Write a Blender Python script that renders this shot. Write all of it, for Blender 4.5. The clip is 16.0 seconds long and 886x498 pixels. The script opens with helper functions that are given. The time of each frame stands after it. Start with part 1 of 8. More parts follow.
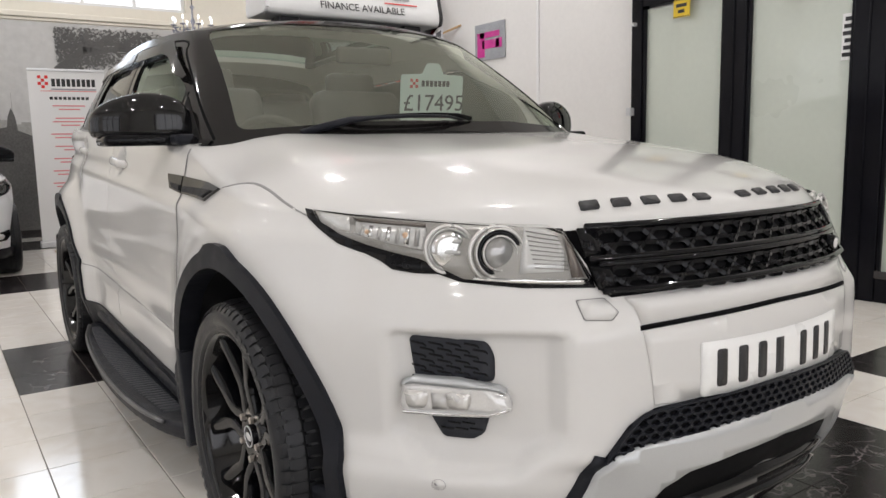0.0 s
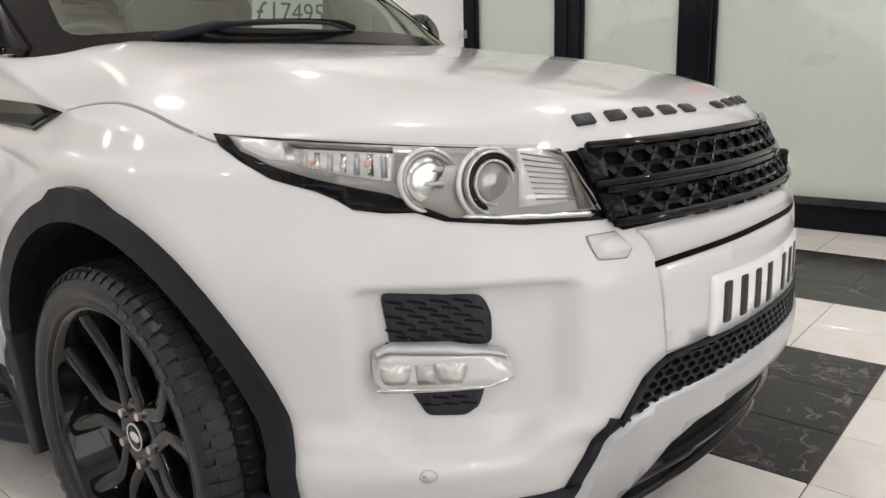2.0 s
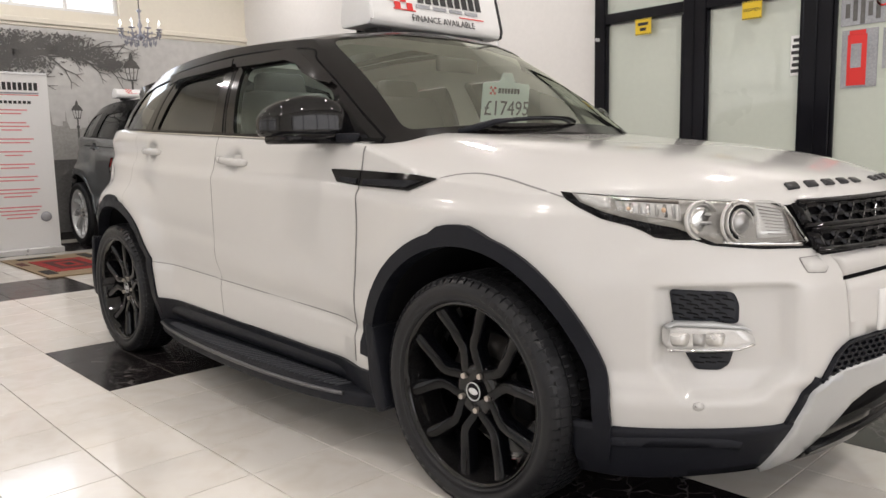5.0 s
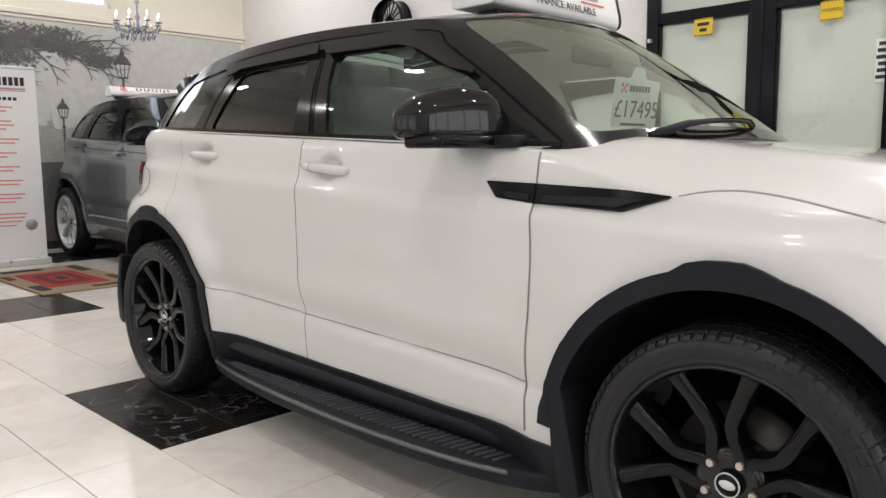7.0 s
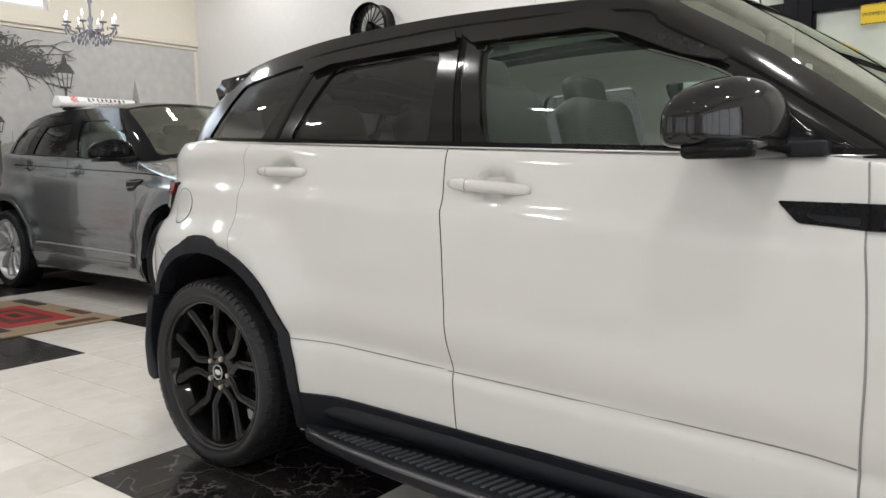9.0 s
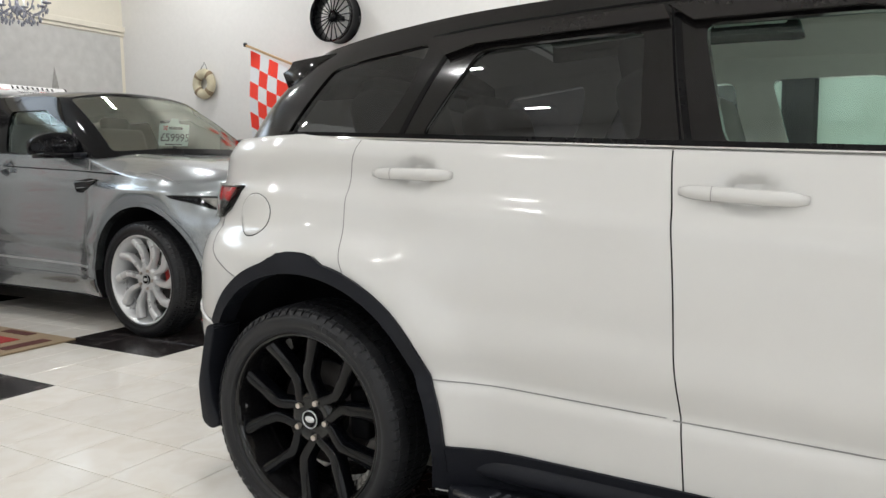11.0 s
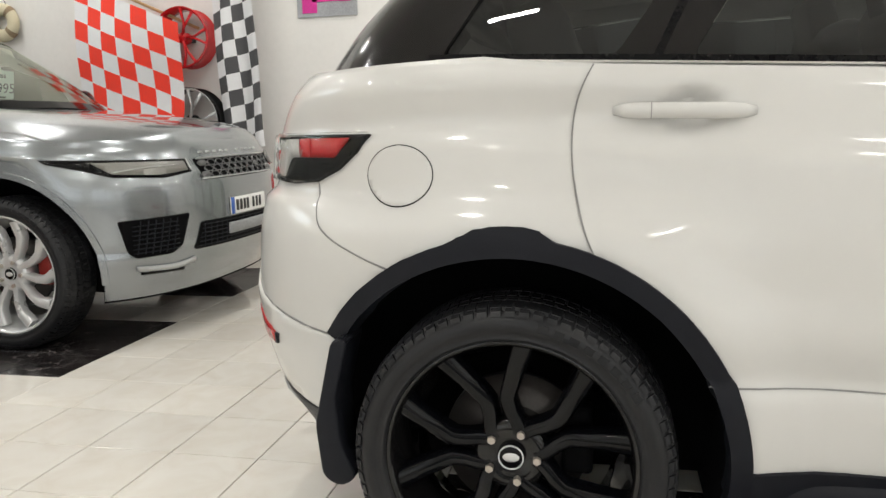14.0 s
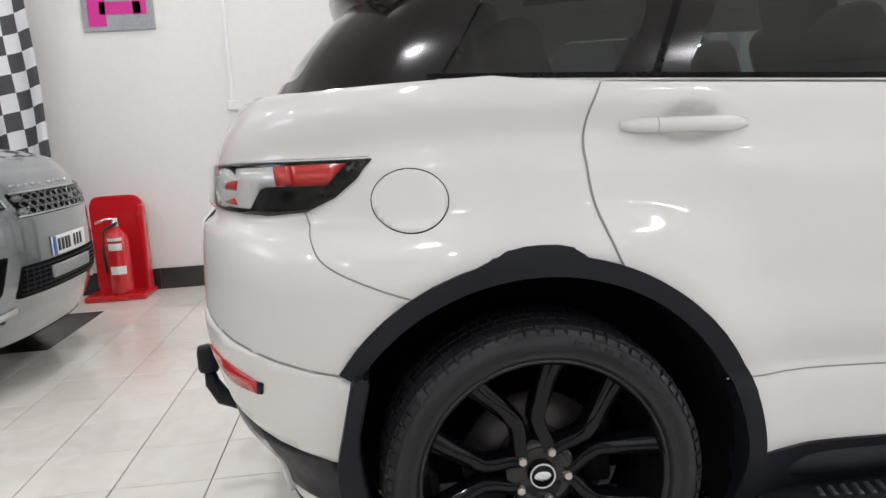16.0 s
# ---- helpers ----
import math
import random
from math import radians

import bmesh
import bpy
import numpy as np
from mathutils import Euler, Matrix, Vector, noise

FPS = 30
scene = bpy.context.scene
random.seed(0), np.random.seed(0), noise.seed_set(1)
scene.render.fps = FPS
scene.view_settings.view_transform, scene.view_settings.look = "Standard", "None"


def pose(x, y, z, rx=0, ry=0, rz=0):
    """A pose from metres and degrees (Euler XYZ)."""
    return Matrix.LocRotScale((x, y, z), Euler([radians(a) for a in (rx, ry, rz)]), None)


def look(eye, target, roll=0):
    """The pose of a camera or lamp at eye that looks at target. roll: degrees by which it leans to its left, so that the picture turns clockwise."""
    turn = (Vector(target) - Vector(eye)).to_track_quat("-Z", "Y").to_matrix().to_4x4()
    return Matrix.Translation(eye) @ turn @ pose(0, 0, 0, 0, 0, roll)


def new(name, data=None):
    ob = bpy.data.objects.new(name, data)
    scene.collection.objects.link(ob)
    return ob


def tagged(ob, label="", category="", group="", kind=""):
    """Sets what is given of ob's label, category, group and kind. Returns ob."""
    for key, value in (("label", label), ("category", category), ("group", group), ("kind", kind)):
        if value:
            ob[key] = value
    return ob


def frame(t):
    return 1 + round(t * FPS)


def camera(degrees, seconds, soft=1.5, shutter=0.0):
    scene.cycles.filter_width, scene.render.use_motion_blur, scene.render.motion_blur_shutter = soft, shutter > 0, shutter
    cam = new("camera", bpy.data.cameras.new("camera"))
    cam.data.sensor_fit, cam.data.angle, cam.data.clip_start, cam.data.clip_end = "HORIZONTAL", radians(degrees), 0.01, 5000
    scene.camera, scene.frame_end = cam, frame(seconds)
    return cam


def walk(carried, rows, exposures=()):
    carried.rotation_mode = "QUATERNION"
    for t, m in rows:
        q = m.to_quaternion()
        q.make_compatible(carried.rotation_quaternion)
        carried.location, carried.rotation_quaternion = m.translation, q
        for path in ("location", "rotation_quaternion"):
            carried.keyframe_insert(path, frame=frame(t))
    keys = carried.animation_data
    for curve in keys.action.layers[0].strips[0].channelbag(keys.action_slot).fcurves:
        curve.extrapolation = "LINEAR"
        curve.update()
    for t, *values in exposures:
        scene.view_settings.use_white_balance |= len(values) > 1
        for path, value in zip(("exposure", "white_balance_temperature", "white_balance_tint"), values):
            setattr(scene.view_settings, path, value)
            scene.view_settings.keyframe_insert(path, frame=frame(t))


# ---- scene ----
cam = camera(61.2, 16.0)
PATH = [
    (0, (3.133, -1.475, 1.075), (1.495, -0.36, 0.802), -1.2),
    (0.5, (3.013, -1.413, 1.055), (1.433, -0.232, 0.729), -1.8),
    (1, (2.919, -1.367, 1.047), (1.433, -0.087, 0.654), -2.3),
    (1.5, (2.811, -1.37, 1.041), (1.427, 0.0, 0.589), -2.3),
    (2, (2.679, -1.491, 1.032), (1.415, -0.011, 0.572), -1.5),
    (2.5, (2.652, -1.634, 1.031), (1.409, -0.125, 0.612), -1.5),
    (3, (2.768, -1.838, 1.049), (1.469, -0.368, 0.66), -1.4),
    (3.5, (2.874, -2.027, 1.052), (1.483, -0.631, 0.711), -1.1),
    (4, (2.892, -2.148, 1.055), (1.452, -0.792, 0.757), -0.8),
    (4.5, (2.898, -2.293, 1.056), (1.447, -0.944, 0.784), -1.1),
    (5, (2.838, -2.4, 1.055), (1.398, -1.036, 0.799), -1.2),
    (5.2, (2.788, -2.422, 1.051), (1.35, -1.054, 0.805), -1.1),
    (7.3, (1.863, -2.424, 1.067), (0.507, -0.975, 0.826), -0.6),
    (7.5, (1.795, -2.438, 1.062), (0.457, -0.971, 0.819), -0.9),
    (8, (1.547, -2.47, 1.06), (0.231, -0.984, 0.821), -1.5),
    (8.5, (1.282, -2.489, 1.073), (-0.005, -0.974, 0.852), -1.4),
    (9, (1.022, -2.507, 1.079), (-0.198, -0.936, 0.874), -1.1),
    (9.2, (0.94, -2.52, 1.087), (-0.248, -0.924, 0.883), -1.0),
    (11.3, (-0.003, -2.618, 1.104), (-0.948, -0.869, 0.884), -0.9),
    (11.5, (-0.083, -2.641, 1.106), (-0.999, -0.878, 0.874), -1.1),
    (12, (-0.318, -2.636, 1.077), (-1.182, -0.851, 0.818), -0.7),
    (12.5, (-0.516, -2.585, 1.078), (-1.343, -0.785, 0.801), -0.3),
    (13, (-0.708, -2.512, 1.069), (-1.42, -0.666, 0.776), -0.6),
    (13.5, (-0.954, -2.449, 1.089), (-1.52, -0.556, 0.782), -1.2),
    (14, (-1.127, -2.405, 1.073), (-1.559, -0.479, 0.748), -1.6),
    (14.5, (-1.307, -2.311, 1.062), (-1.611, -0.366, 0.71), -2.2),
    (15, (-1.431, -2.246, 1.074), (-1.567, -0.283, 0.716), -2.7),
    (15.5, (-1.573, -2.247, 1.079), (-1.509, -0.278, 0.734), -3.4),
    (16, (-1.671, -2.375, 1.11), (-1.477, -0.409, 0.795), -3.5),
]
EXPOSURE = [(0, -0.32, 6400, 14), (1.5, -0.22, 6400, 14), (2.5, -0.25, 6350, 14), (4, -0.25, 6600, 17), (5, -0.23, 6650, 15), (7.5, -0.17, 6400, 13), (9, -0.16, 6350, 11), (11.5, -0.06, 6250, 9), (14.5, -0.02, 6600, 8), (16, -0.05, 6150, 12)]
walk(cam, [(t, look(eye, target, roll)) for t, eye, target, roll in PATH], EXPOSURE)

import functools

from mathutils.bvhtree import BVHTree

# ---- light ----
world = bpy.data.worlds.new("world")
scene.world = world
world.use_nodes = True
world.node_tree.nodes["Background"].inputs[0].default_value = (0.75, 0.85, 1.0, 1)
world.node_tree.nodes["Background"].inputs[1].default_value = 0.6

ROOM_X0, ROOM_X1, ROOM_Y0, ROOM_Y1, ROOM_Z = -7.9, 6.5, -6.0, 3.65, 4.3


def area_lamp(name, m, sx, sy, watts, colour):
    data = bpy.data.lights.new(name, "AREA")
    data.shape, data.size, data.size_y, data.energy, data.color = "RECTANGLE", sx, sy, watts, colour
    ob = new(name, data)
    ob.matrix_world = m
    return ob


LAMP_XY = [(x, y) for x in (-6.2, -2.6, 1.2, 4.8) for y in (-4.7, -2.3, 0.3, 2.7)]
for x, y in LAMP_XY:
    area_lamp("ceiling_lamp", pose(x, y, ROOM_Z - 0.075, 0, 0, 0), 0.26, 0.09, 27, (1.0, 0.975, 0.94))
# daylight through the shop windows behind and the high west window, plus added fill
for x in (-4.2, -0.2, 3.8):
    area_lamp("window_light", pose(x, ROOM_Y0 + 0.05, 1.75, 90, 0, 0), 2.8, 2.2, 8, (0.92, 0.96, 1.0))
# unseen fill lamp, added at the east end to brighten the car's nose
area_lamp("window_light", pose(ROOM_X1 - 0.06, -1.2, 1.75, 0, 90, 0), 2.2, 4.6, 42, (0.95, 0.97, 1.0))
area_lamp("window_light", pose(ROOM_X0 - 0.05, -0.6, 3.55, 0, -90, 0), 0.8, 2.5, 26, (0.74, 0.87, 1.0))


# ---- materials ----
def material(name, colour, rough=0.5, metal=0.0, coat=0.0, scale=20.0, vary=0.06, bump=0.0, stretch=(1, 1, 1), sheen=0.15, **more):
    """A surface with two scales of variation in tone and gloss, and fine relief."""
    m = bpy.data.materials.new(name)
    m.use_nodes = True
    nt = m.node_tree
    b = nt.nodes["Principled BSDF"]
    tc = nt.nodes.new("ShaderNodeTexCoord")
    mp = nt.nodes.new("ShaderNodeMapping")
    mp.inputs["Scale"].default_value = stretch
    nt.links.new(tc.outputs["Object"], mp.inputs["Vector"])
    fine, broad = nt.nodes.new("ShaderNodeTexNoise"), nt.nodes.new("ShaderNodeTexNoise")
    for n, s in ((fine, scale * 8), (broad, scale * 0.35)):
        n.inputs["Scale"].default_value, n.inputs["Detail"].default_value = s, 4
        nt.links.new(mp.outputs["Vector"], n.inputs["Vector"])
    add = nt.nodes.new("ShaderNodeMath")
    add.operation = "ADD"
    nt.links.new(fine.outputs["Fac"], add.inputs[0])
    nt.links.new(broad.outputs["Fac"], add.inputs[1])
    ramp = nt.nodes.new("ShaderNodeMapRange")
    ramp.inputs["From Min"].default_value, ramp.inputs["From Max"].default_value = 0.6, 1.4
    ramp.inputs["To Min"].default_value, ramp.inputs["To Max"].default_value = 1 - vary, 1 + vary
    nt.links.new(add.outputs[0], ramp.inputs["Value"])
    mul = nt.nodes.new("ShaderNodeVectorMath")
    mul.operation = "SCALE"
    mul.inputs[0].default_value = colour
    nt.links.new(ramp.outputs[0], mul.inputs["Scale"])
    nt.links.new(mul.outputs[0], b.inputs["Base Color"])
    gloss = nt.nodes.new("ShaderNodeMapRange")
    gloss.inputs["From Min"].default_value, gloss.inputs["From Max"].default_value = 0.3, 0.7
    gloss.inputs["To Min"].default_value, gloss.inputs["To Max"].default_value = rough * (1 - sheen), min(1, rough * (1 + sheen))
    nt.links.new(broad.outputs["Fac"], gloss.inputs["Value"])
    nt.links.new(gloss.outputs[0], b.inputs["Roughness"])
    b.inputs["Metallic"].default_value = metal
    b.inputs["Coat Weight"].default_value = coat
    b.inputs["Coat Roughness"].default_value = 0.03
    for k, v in more.items():
        b.inputs[k.replace("_", " ")].default_value = v
    if bump:
        bp = nt.nodes.new("ShaderNodeBump")
        bp.inputs["Strength"].default_value, bp.inputs["Distance"].default_value = bump, 0.002
        nt.links.new(fine.outputs["Fac"], bp.inputs["Height"])
        nt.links.new(bp.outputs[0], b.inputs["Normal"])
    return m


def glass(name, tint, alpha, rough=0.0, sheen=(0.95, 0.97, 0.97)):
    """Thin pane: a share of light goes straight through tinted, the rest is gloss."""
    m = bpy.data.materials.new(name)
    m.use_nodes = True
    nt = m.node_tree
    nt.nodes.remove(nt.nodes["Principled BSDF"])
    out = nt.nodes["Material Output"]
    tr, gl, mix, fr = (nt.nodes.new(k) for k in ("ShaderNodeBsdfTransparent", "ShaderNodeBsdfGlossy", "ShaderNodeMixShader", "ShaderNodeFresnel"))
    tr.inputs[0].default_value = (*tint, 1)
    gl.inputs["Roughness"].default_value = rough
    gl.inputs[0].default_value = (*sheen, 1)
    fr.inputs[0].default_value = 1.5 + alpha
    nt.links.new(fr.outputs[0], mix.inputs[0])
    nt.links.new(tr.outputs[0], mix.inputs[1])
    nt.links.new(gl.outputs[0], mix.inputs[2])
    nt.links.new(mix.outputs[0], out.inputs[0])
    return m


M_PAINT = material("white_paint", (0.605, 0.597, 0.575), 0.42, coat=1.0, scale=3, vary=0.008, sheen=0.02, Coat_Roughness=0.085, Coat_IOR=1.37)
M_GREY = material("grey_metallic_paint", (0.275, 0.295, 0.31), 0.26, 0.82, coat=1.0, scale=30, vary=0.04, sheen=0.04)
M_WHITE2 = material("cool_white_paint", (0.78, 0.79, 0.80), 0.3, coat=1.0, scale=3, vary=0.012)
M_GLOSS = material("gloss_black", (0.0045, 0.0045, 0.0052), 0.06, Specular_IOR_Level=0.17, scale=10, vary=0.1)
M_PIANO = material("piano_black", (0.006, 0.0058, 0.006), 0.05, Specular_IOR_Level=0.42, scale=10, vary=0.1)
M_ROOF = material("black_roof_paint", (0.008, 0.0072, 0.007), 0.13, Specular_IOR_Level=0.34, scale=8, vary=0.1)
M_PLASTIC = material("black_textured_plastic", (0.0115, 0.0125, 0.0165), 0.42, scale=60, vary=0.15, bump=0.25, Specular_IOR_Level=0.15)
# also stands in for the shade inside gaps, slots and grille openings
M_DARK = material("dark_recess", (0.003, 0.003, 0.0035), 0.8, scale=20, vary=0.2, Specular_IOR_Level=0.1)
M_TYRE = material("tyre_rubber", (0.0165, 0.0168, 0.0185), 0.34, scale=40, vary=0.25, bump=0.25, Specular_IOR_Level=0.26)
M_RIM = material("satin_black_alloy", (0.003, 0.0033, 0.0042), 0.07, Specular_IOR_Level=0.24, scale=20, vary=0.1)
M_GRILLE2 = material("dark_silver_grille", (0.20, 0.205, 0.21), 0.3, 0.8, scale=20, vary=0.06)
M_ALLOY = material("silver_alloy", (0.66, 0.665, 0.67), 0.3, 0.45, scale=20, vary=0.06)
M_CHROME = material("chrome", (0.82, 0.82, 0.82), 0.08, 1.0, scale=10, vary=0.03)
M_SILVER = material("silver_paint", (0.46, 0.475, 0.48), 0.36, 0.5, coat=0.5, scale=30, vary=0.03)
M_WALL = material("white_wall_paint", (0.80, 0.785, 0.76), 0.55, scale=3, vary=0.03, bump=0.05)
# cream tone puts the warm light on the west wall into its colour
M_WARMWALL = material("warm_lit_wall_paint", (0.82, 0.775, 0.665), 0.55, scale=3, vary=0.03, bump=0.05)
# grey that stands in for the shade in narrow gaps and creases
M_SEAM = material("panel_gap_shadow", (0.24, 0.235, 0.23), 0.8, scale=40, vary=0.2)
M_FOG = material("slate_black_plastic", (0.020, 0.022, 0.028), 0.45, scale=60, vary=0.15, bump=0.2, Specular_IOR_Level=0.3)
M_STEPEDGE = material("dark_metal_edge", (0.12, 0.12, 0.125), 0.35, 0.7, scale=30, vary=0.1)
M_STEPRIB = material("grey_ribbed_rubber", (0.050, 0.052, 0.060), 0.38, scale=60, vary=0.15, Specular_IOR_Level=0.4)
M_TILE = material("cream_polished_tile", (0.68, 0.645, 0.58), 0.13, scale=7, vary=0.05, coat=0.3)
M_GROUT = material("dark_grout", (0.19, 0.165, 0.14), 0.8, scale=40, vary=0.2)


# ---- mesh helpers ----
def finish(bm, name, mats, parent=None, smooth=True, label=""):
    bm.normal_update()
    me = bpy.data.meshes.new(name)
    bm.to_mesh(me)
    bm.free()
    for m in mats if isinstance(mats, (list, tuple)) else [mats]:
        me.materials.append(m)
    if smooth:
        me.polygons.foreach_set("use_smooth", [True] * len(me.polygons))
    ob = new(name, me)
    if parent:
        ob.parent = parent
    return tagged(ob, label) if label else ob


def part(name, bm, mat, parent, label="", smooth=True):
    return finish(bm, name, mat, parent, smooth, label)


def sharp_by_angle(ob, degrees=35):
    ob.data.set_sharp_from_angle(angle=radians(degrees))
    return ob


def thing(name, m, label, category, group=""):
    ob = new(name)
    ob.matrix_world = m
    return tagged(ob, label, category, group)


def box_bm(sx, sy, sz, at=(0, 0, 0), bevel=0.0, segs=2):
    bm = bmesh.new()
    bmesh.ops.create_cube(bm, size=1, matrix=Matrix.Translation(at) @ Matrix.Diagonal((sx, sy, sz, 1)))
    if bevel:
        bmesh.ops.bevel(bm, geom=bm.edges[:], offset=bevel, segments=segs, affect="EDGES", profile=0.5)
    return bm


def lathe_bm(profile, n=48, axis="y"):
    """Turns (radius, along) pairs round an axis."""
    bm = bmesh.new()
    rings = []
    for i in range(n):
        a = 2 * math.pi * i / n
        ring = []
        for r, h in profile:
            p = (r * math.cos(a), h, r * math.sin(a)) if axis == "y" else (r * math.cos(a), r * math.sin(a), h)
            ring.append(bm.verts.new(p))
        rings.append(ring)
    for i in range(n):
        a, b = rings[i], rings[(i + 1) % n]
        for j in range(len(profile) - 1):
            bm.faces.new((a[j], a[j + 1], b[j + 1], b[j]))
    bmesh.ops.remove_doubles(bm, verts=bm.verts, dist=1e-5)
    bmesh.ops.recalc_face_normals(bm, faces=bm.faces)
    return bm


def prism_bm(poly, depth, bevel=0.0, plane="xz", segs=2):
    """A flat outline given thickness: plane xz grows along +y from 0, xy along +z, yz along +x."""
    put = {"xz": lambda a, b, d: (a, d, b), "xy": lambda a, b, d: (a, b, d), "yz": lambda a, b, d: (d, a, b)}[plane]
    bm = bmesh.new()
    front = [bm.verts.new(put(a, b, 0)) for a, b in poly]
    back = [bm.verts.new(put(a, b, depth)) for a, b in poly]
    bm.faces.new(front)
    bm.faces.new(back[::-1])
    for i in range(len(poly)):
        j = (i + 1) % len(poly)
        bm.faces.new((front[j], front[i], back[i], back[j]))
    bmesh.ops.recalc_face_normals(bm, faces=bm.faces)
    if bevel:
        bmesh.ops.bevel(bm, geom=bm.edges[:], offset=bevel, segments=segs, affect="EDGES", profile=0.5)
    return bm


def tube_bm(points, radius, n=8, closed=False, squash=1.0):
    """A round bar along a line of points."""
    bm = bmesh.new()
    pts = [Vector(p) for p in points]
    rings = []
    for i, p in enumerate(pts):
        a = pts[i - 1] if i or closed else pts[i]
        b = pts[(i + 1) % len(pts)] if i < len(pts) - 1 or closed else pts[i]
        t = (b - a).normalized()
        ref = Vector((0, 0, 1)) if abs(t.z) < 0.9 else Vector((1, 0, 0))
        s = t.cross(ref).normalized()
        u = s.cross(t)
        r = radius[i] if isinstance(radius, (list, tuple)) else radius
        rings.append([bm.verts.new(p + s * (r * math.cos(2 * math.pi * k / n)) + u * (r * squash * math.sin(2 * math.pi * k / n))) for k in range(n)])
    last = len(rings) if closed else len(rings) - 1
    for i in range(last):
        a, b = rings[i], rings[(i + 1) % len(rings)]
        for k in range(n):
            bm.faces.new((a[k], a[(k + 1) % n], b[(k + 1) % n], b[k]))
    if not closed:
        bm.faces.new(rings[0][::-1])
        bm.faces.new(rings[-1])
    bmesh.ops.recalc_face_normals(bm, faces=bm.faces)
    return bm


def join_bm(*bms):
    out = bmesh.new()
    for b in bms:
        me = bpy.data.meshes.new("join")
        b.to_mesh(me)
        b.free()
        out.from_mesh(me)
        bpy.data.meshes.remove(me)
    return out


def curve(*pts):
    """A smooth function through (x, y) pairs."""
    xs, ys = [p[0] for p in pts], [p[1] for p in pts]
    n = len(xs)
    d = [(ys[i + 1] - ys[i]) / (xs[i + 1] - xs[i]) for i in range(n - 1)]
    m = [d[0]] + [0 if d[i - 1] * d[i] <= 0 else 2 * d[i - 1] * d[i] / (d[i - 1] + d[i]) for i in range(1, n - 1)] + [d[-1]]

    def f(x):
        if x <= xs[0]:
            return ys[0]
        if x >= xs[-1]:
            return ys[-1]
        i = max(k for k in range(n - 1) if xs[k] <= x)
        h = xs[i + 1] - xs[i]
        t = (x - xs[i]) / h
        return (2 * t**3 - 3 * t**2 + 1) * ys[i] + (t**3 - 2 * t**2 + t) * h * m[i] + (3 * t**2 - 2 * t**3) * ys[i + 1] + (t**3 - t**2) * h * m[i + 1]

    return f


# ---- the shape of the car's body ----
HUB_X, HUB_Z, TYRE_R = 1.333, 0.354, 0.352


def belt(x):
    return 1.131 - 0.053 * max(-1.9, min(1.35, x))


SIDE = curve((-0.1, 0.78), (0.0, 0.797), (0.03, 0.811), (0.09, 0.825), (0.15, 0.840), (0.170, 0.853), (0.185, 0.857), (0.25, 0.858), (0.38, 0.862), (0.50, 0.857),
             (0.60, 0.848), (0.622, 0.843), (0.66, 0.853), (0.78, 0.850), (0.86, 0.83), (0.95, 0.80))
NOSE = curve((0.18, 2.09), (0.22, 2.12), (0.27, 2.155), (0.35, 2.20), (0.47, 2.238), (0.60, 2.240), (0.70, 2.236), (0.77, 2.216), (0.81, 2.192), (0.87, 2.163), (0.92, 2.135), (0.943, 2.112))
TAIL = curve((0.18, 1.97), (0.30, 2.00), (0.40, 2.07), (0.55, 2.125), (0.66, 2.145), (0.80, 2.142), (0.895, 2.136), (0.925, 2.102), (0.97, 2.097), (1.07, 2.085), (1.15, 2.045), (1.23, 1.97))
CREST = curve((0.75, 1.135), (1.0, 1.118), (1.3, 1.09), (1.6, 1.06), (1.85, 1.02), (2.0, 0.985), (2.08, 0.96), (2.112, 0.943))
EDGE = curve((0.70, 1.094), (0.80, 1.075), (1.0, 1.015), (1.15, 0.985), (1.30, 0.968), (1.50, 0.945), (1.56, 0.943))
NOSE_X, TAIL_X, Z_LOW = 1.35, -1.25, 0.20


def step01(t):
    t = max(0.0, min(1.0, t))
    return t * t * (3 - 2 * t)


def flare(x, z):
    f = 0.0
    for hx in (HUB_X, -HUB_X):
        r = math.hypot(x - hx, (z - HUB_Z) * 0.92)
        f = max(f, 0.048 * math.exp(-(max(r - 0.47, 0) / (0.13 if hx > 0 else 0.105)) ** 2))
    return f


def waist(x, z):
    """The rear quarter is drawn in above the wheel."""
    return 0.034 * step01((-0.80 - x) / 0.35) * step01((z - 0.84) / 0.10) * step01((1.17 - z) / 0.10)


def scoop(x, z):
    """The finger wells behind the door handles."""
    d = 0.0
    for cx, cz in ((-0.106, 1.042), (-0.968, 1.094)):
        r = math.hypot((x - cx) / 0.066, (z - cz) / 0.046)
        d = max(d, 0.022 * (1 - step01((r - 0.70) / 0.26)))
    return d


def fold(x, z):
    """The shallow lower crease along the doors."""
    d = belt(x) - z
    return 0.009 * step01((d - 0.425) / 0.09) * step01((0.615 - d) / 0.08) * step01((0.90 - x) / 0.2) * step01((x + 1.05) / 0.2)


def width(x, z):
    return SIDE(belt(x) - z) + flare(x, z) + fold(x, z) - scoop(x, z) - waist(x, z)


def top_z(x):
    return EDGE(x) if x > 0.7 else belt(x)


NOSE_STYLE = {"length": 1.0, "blunt": 0.0}


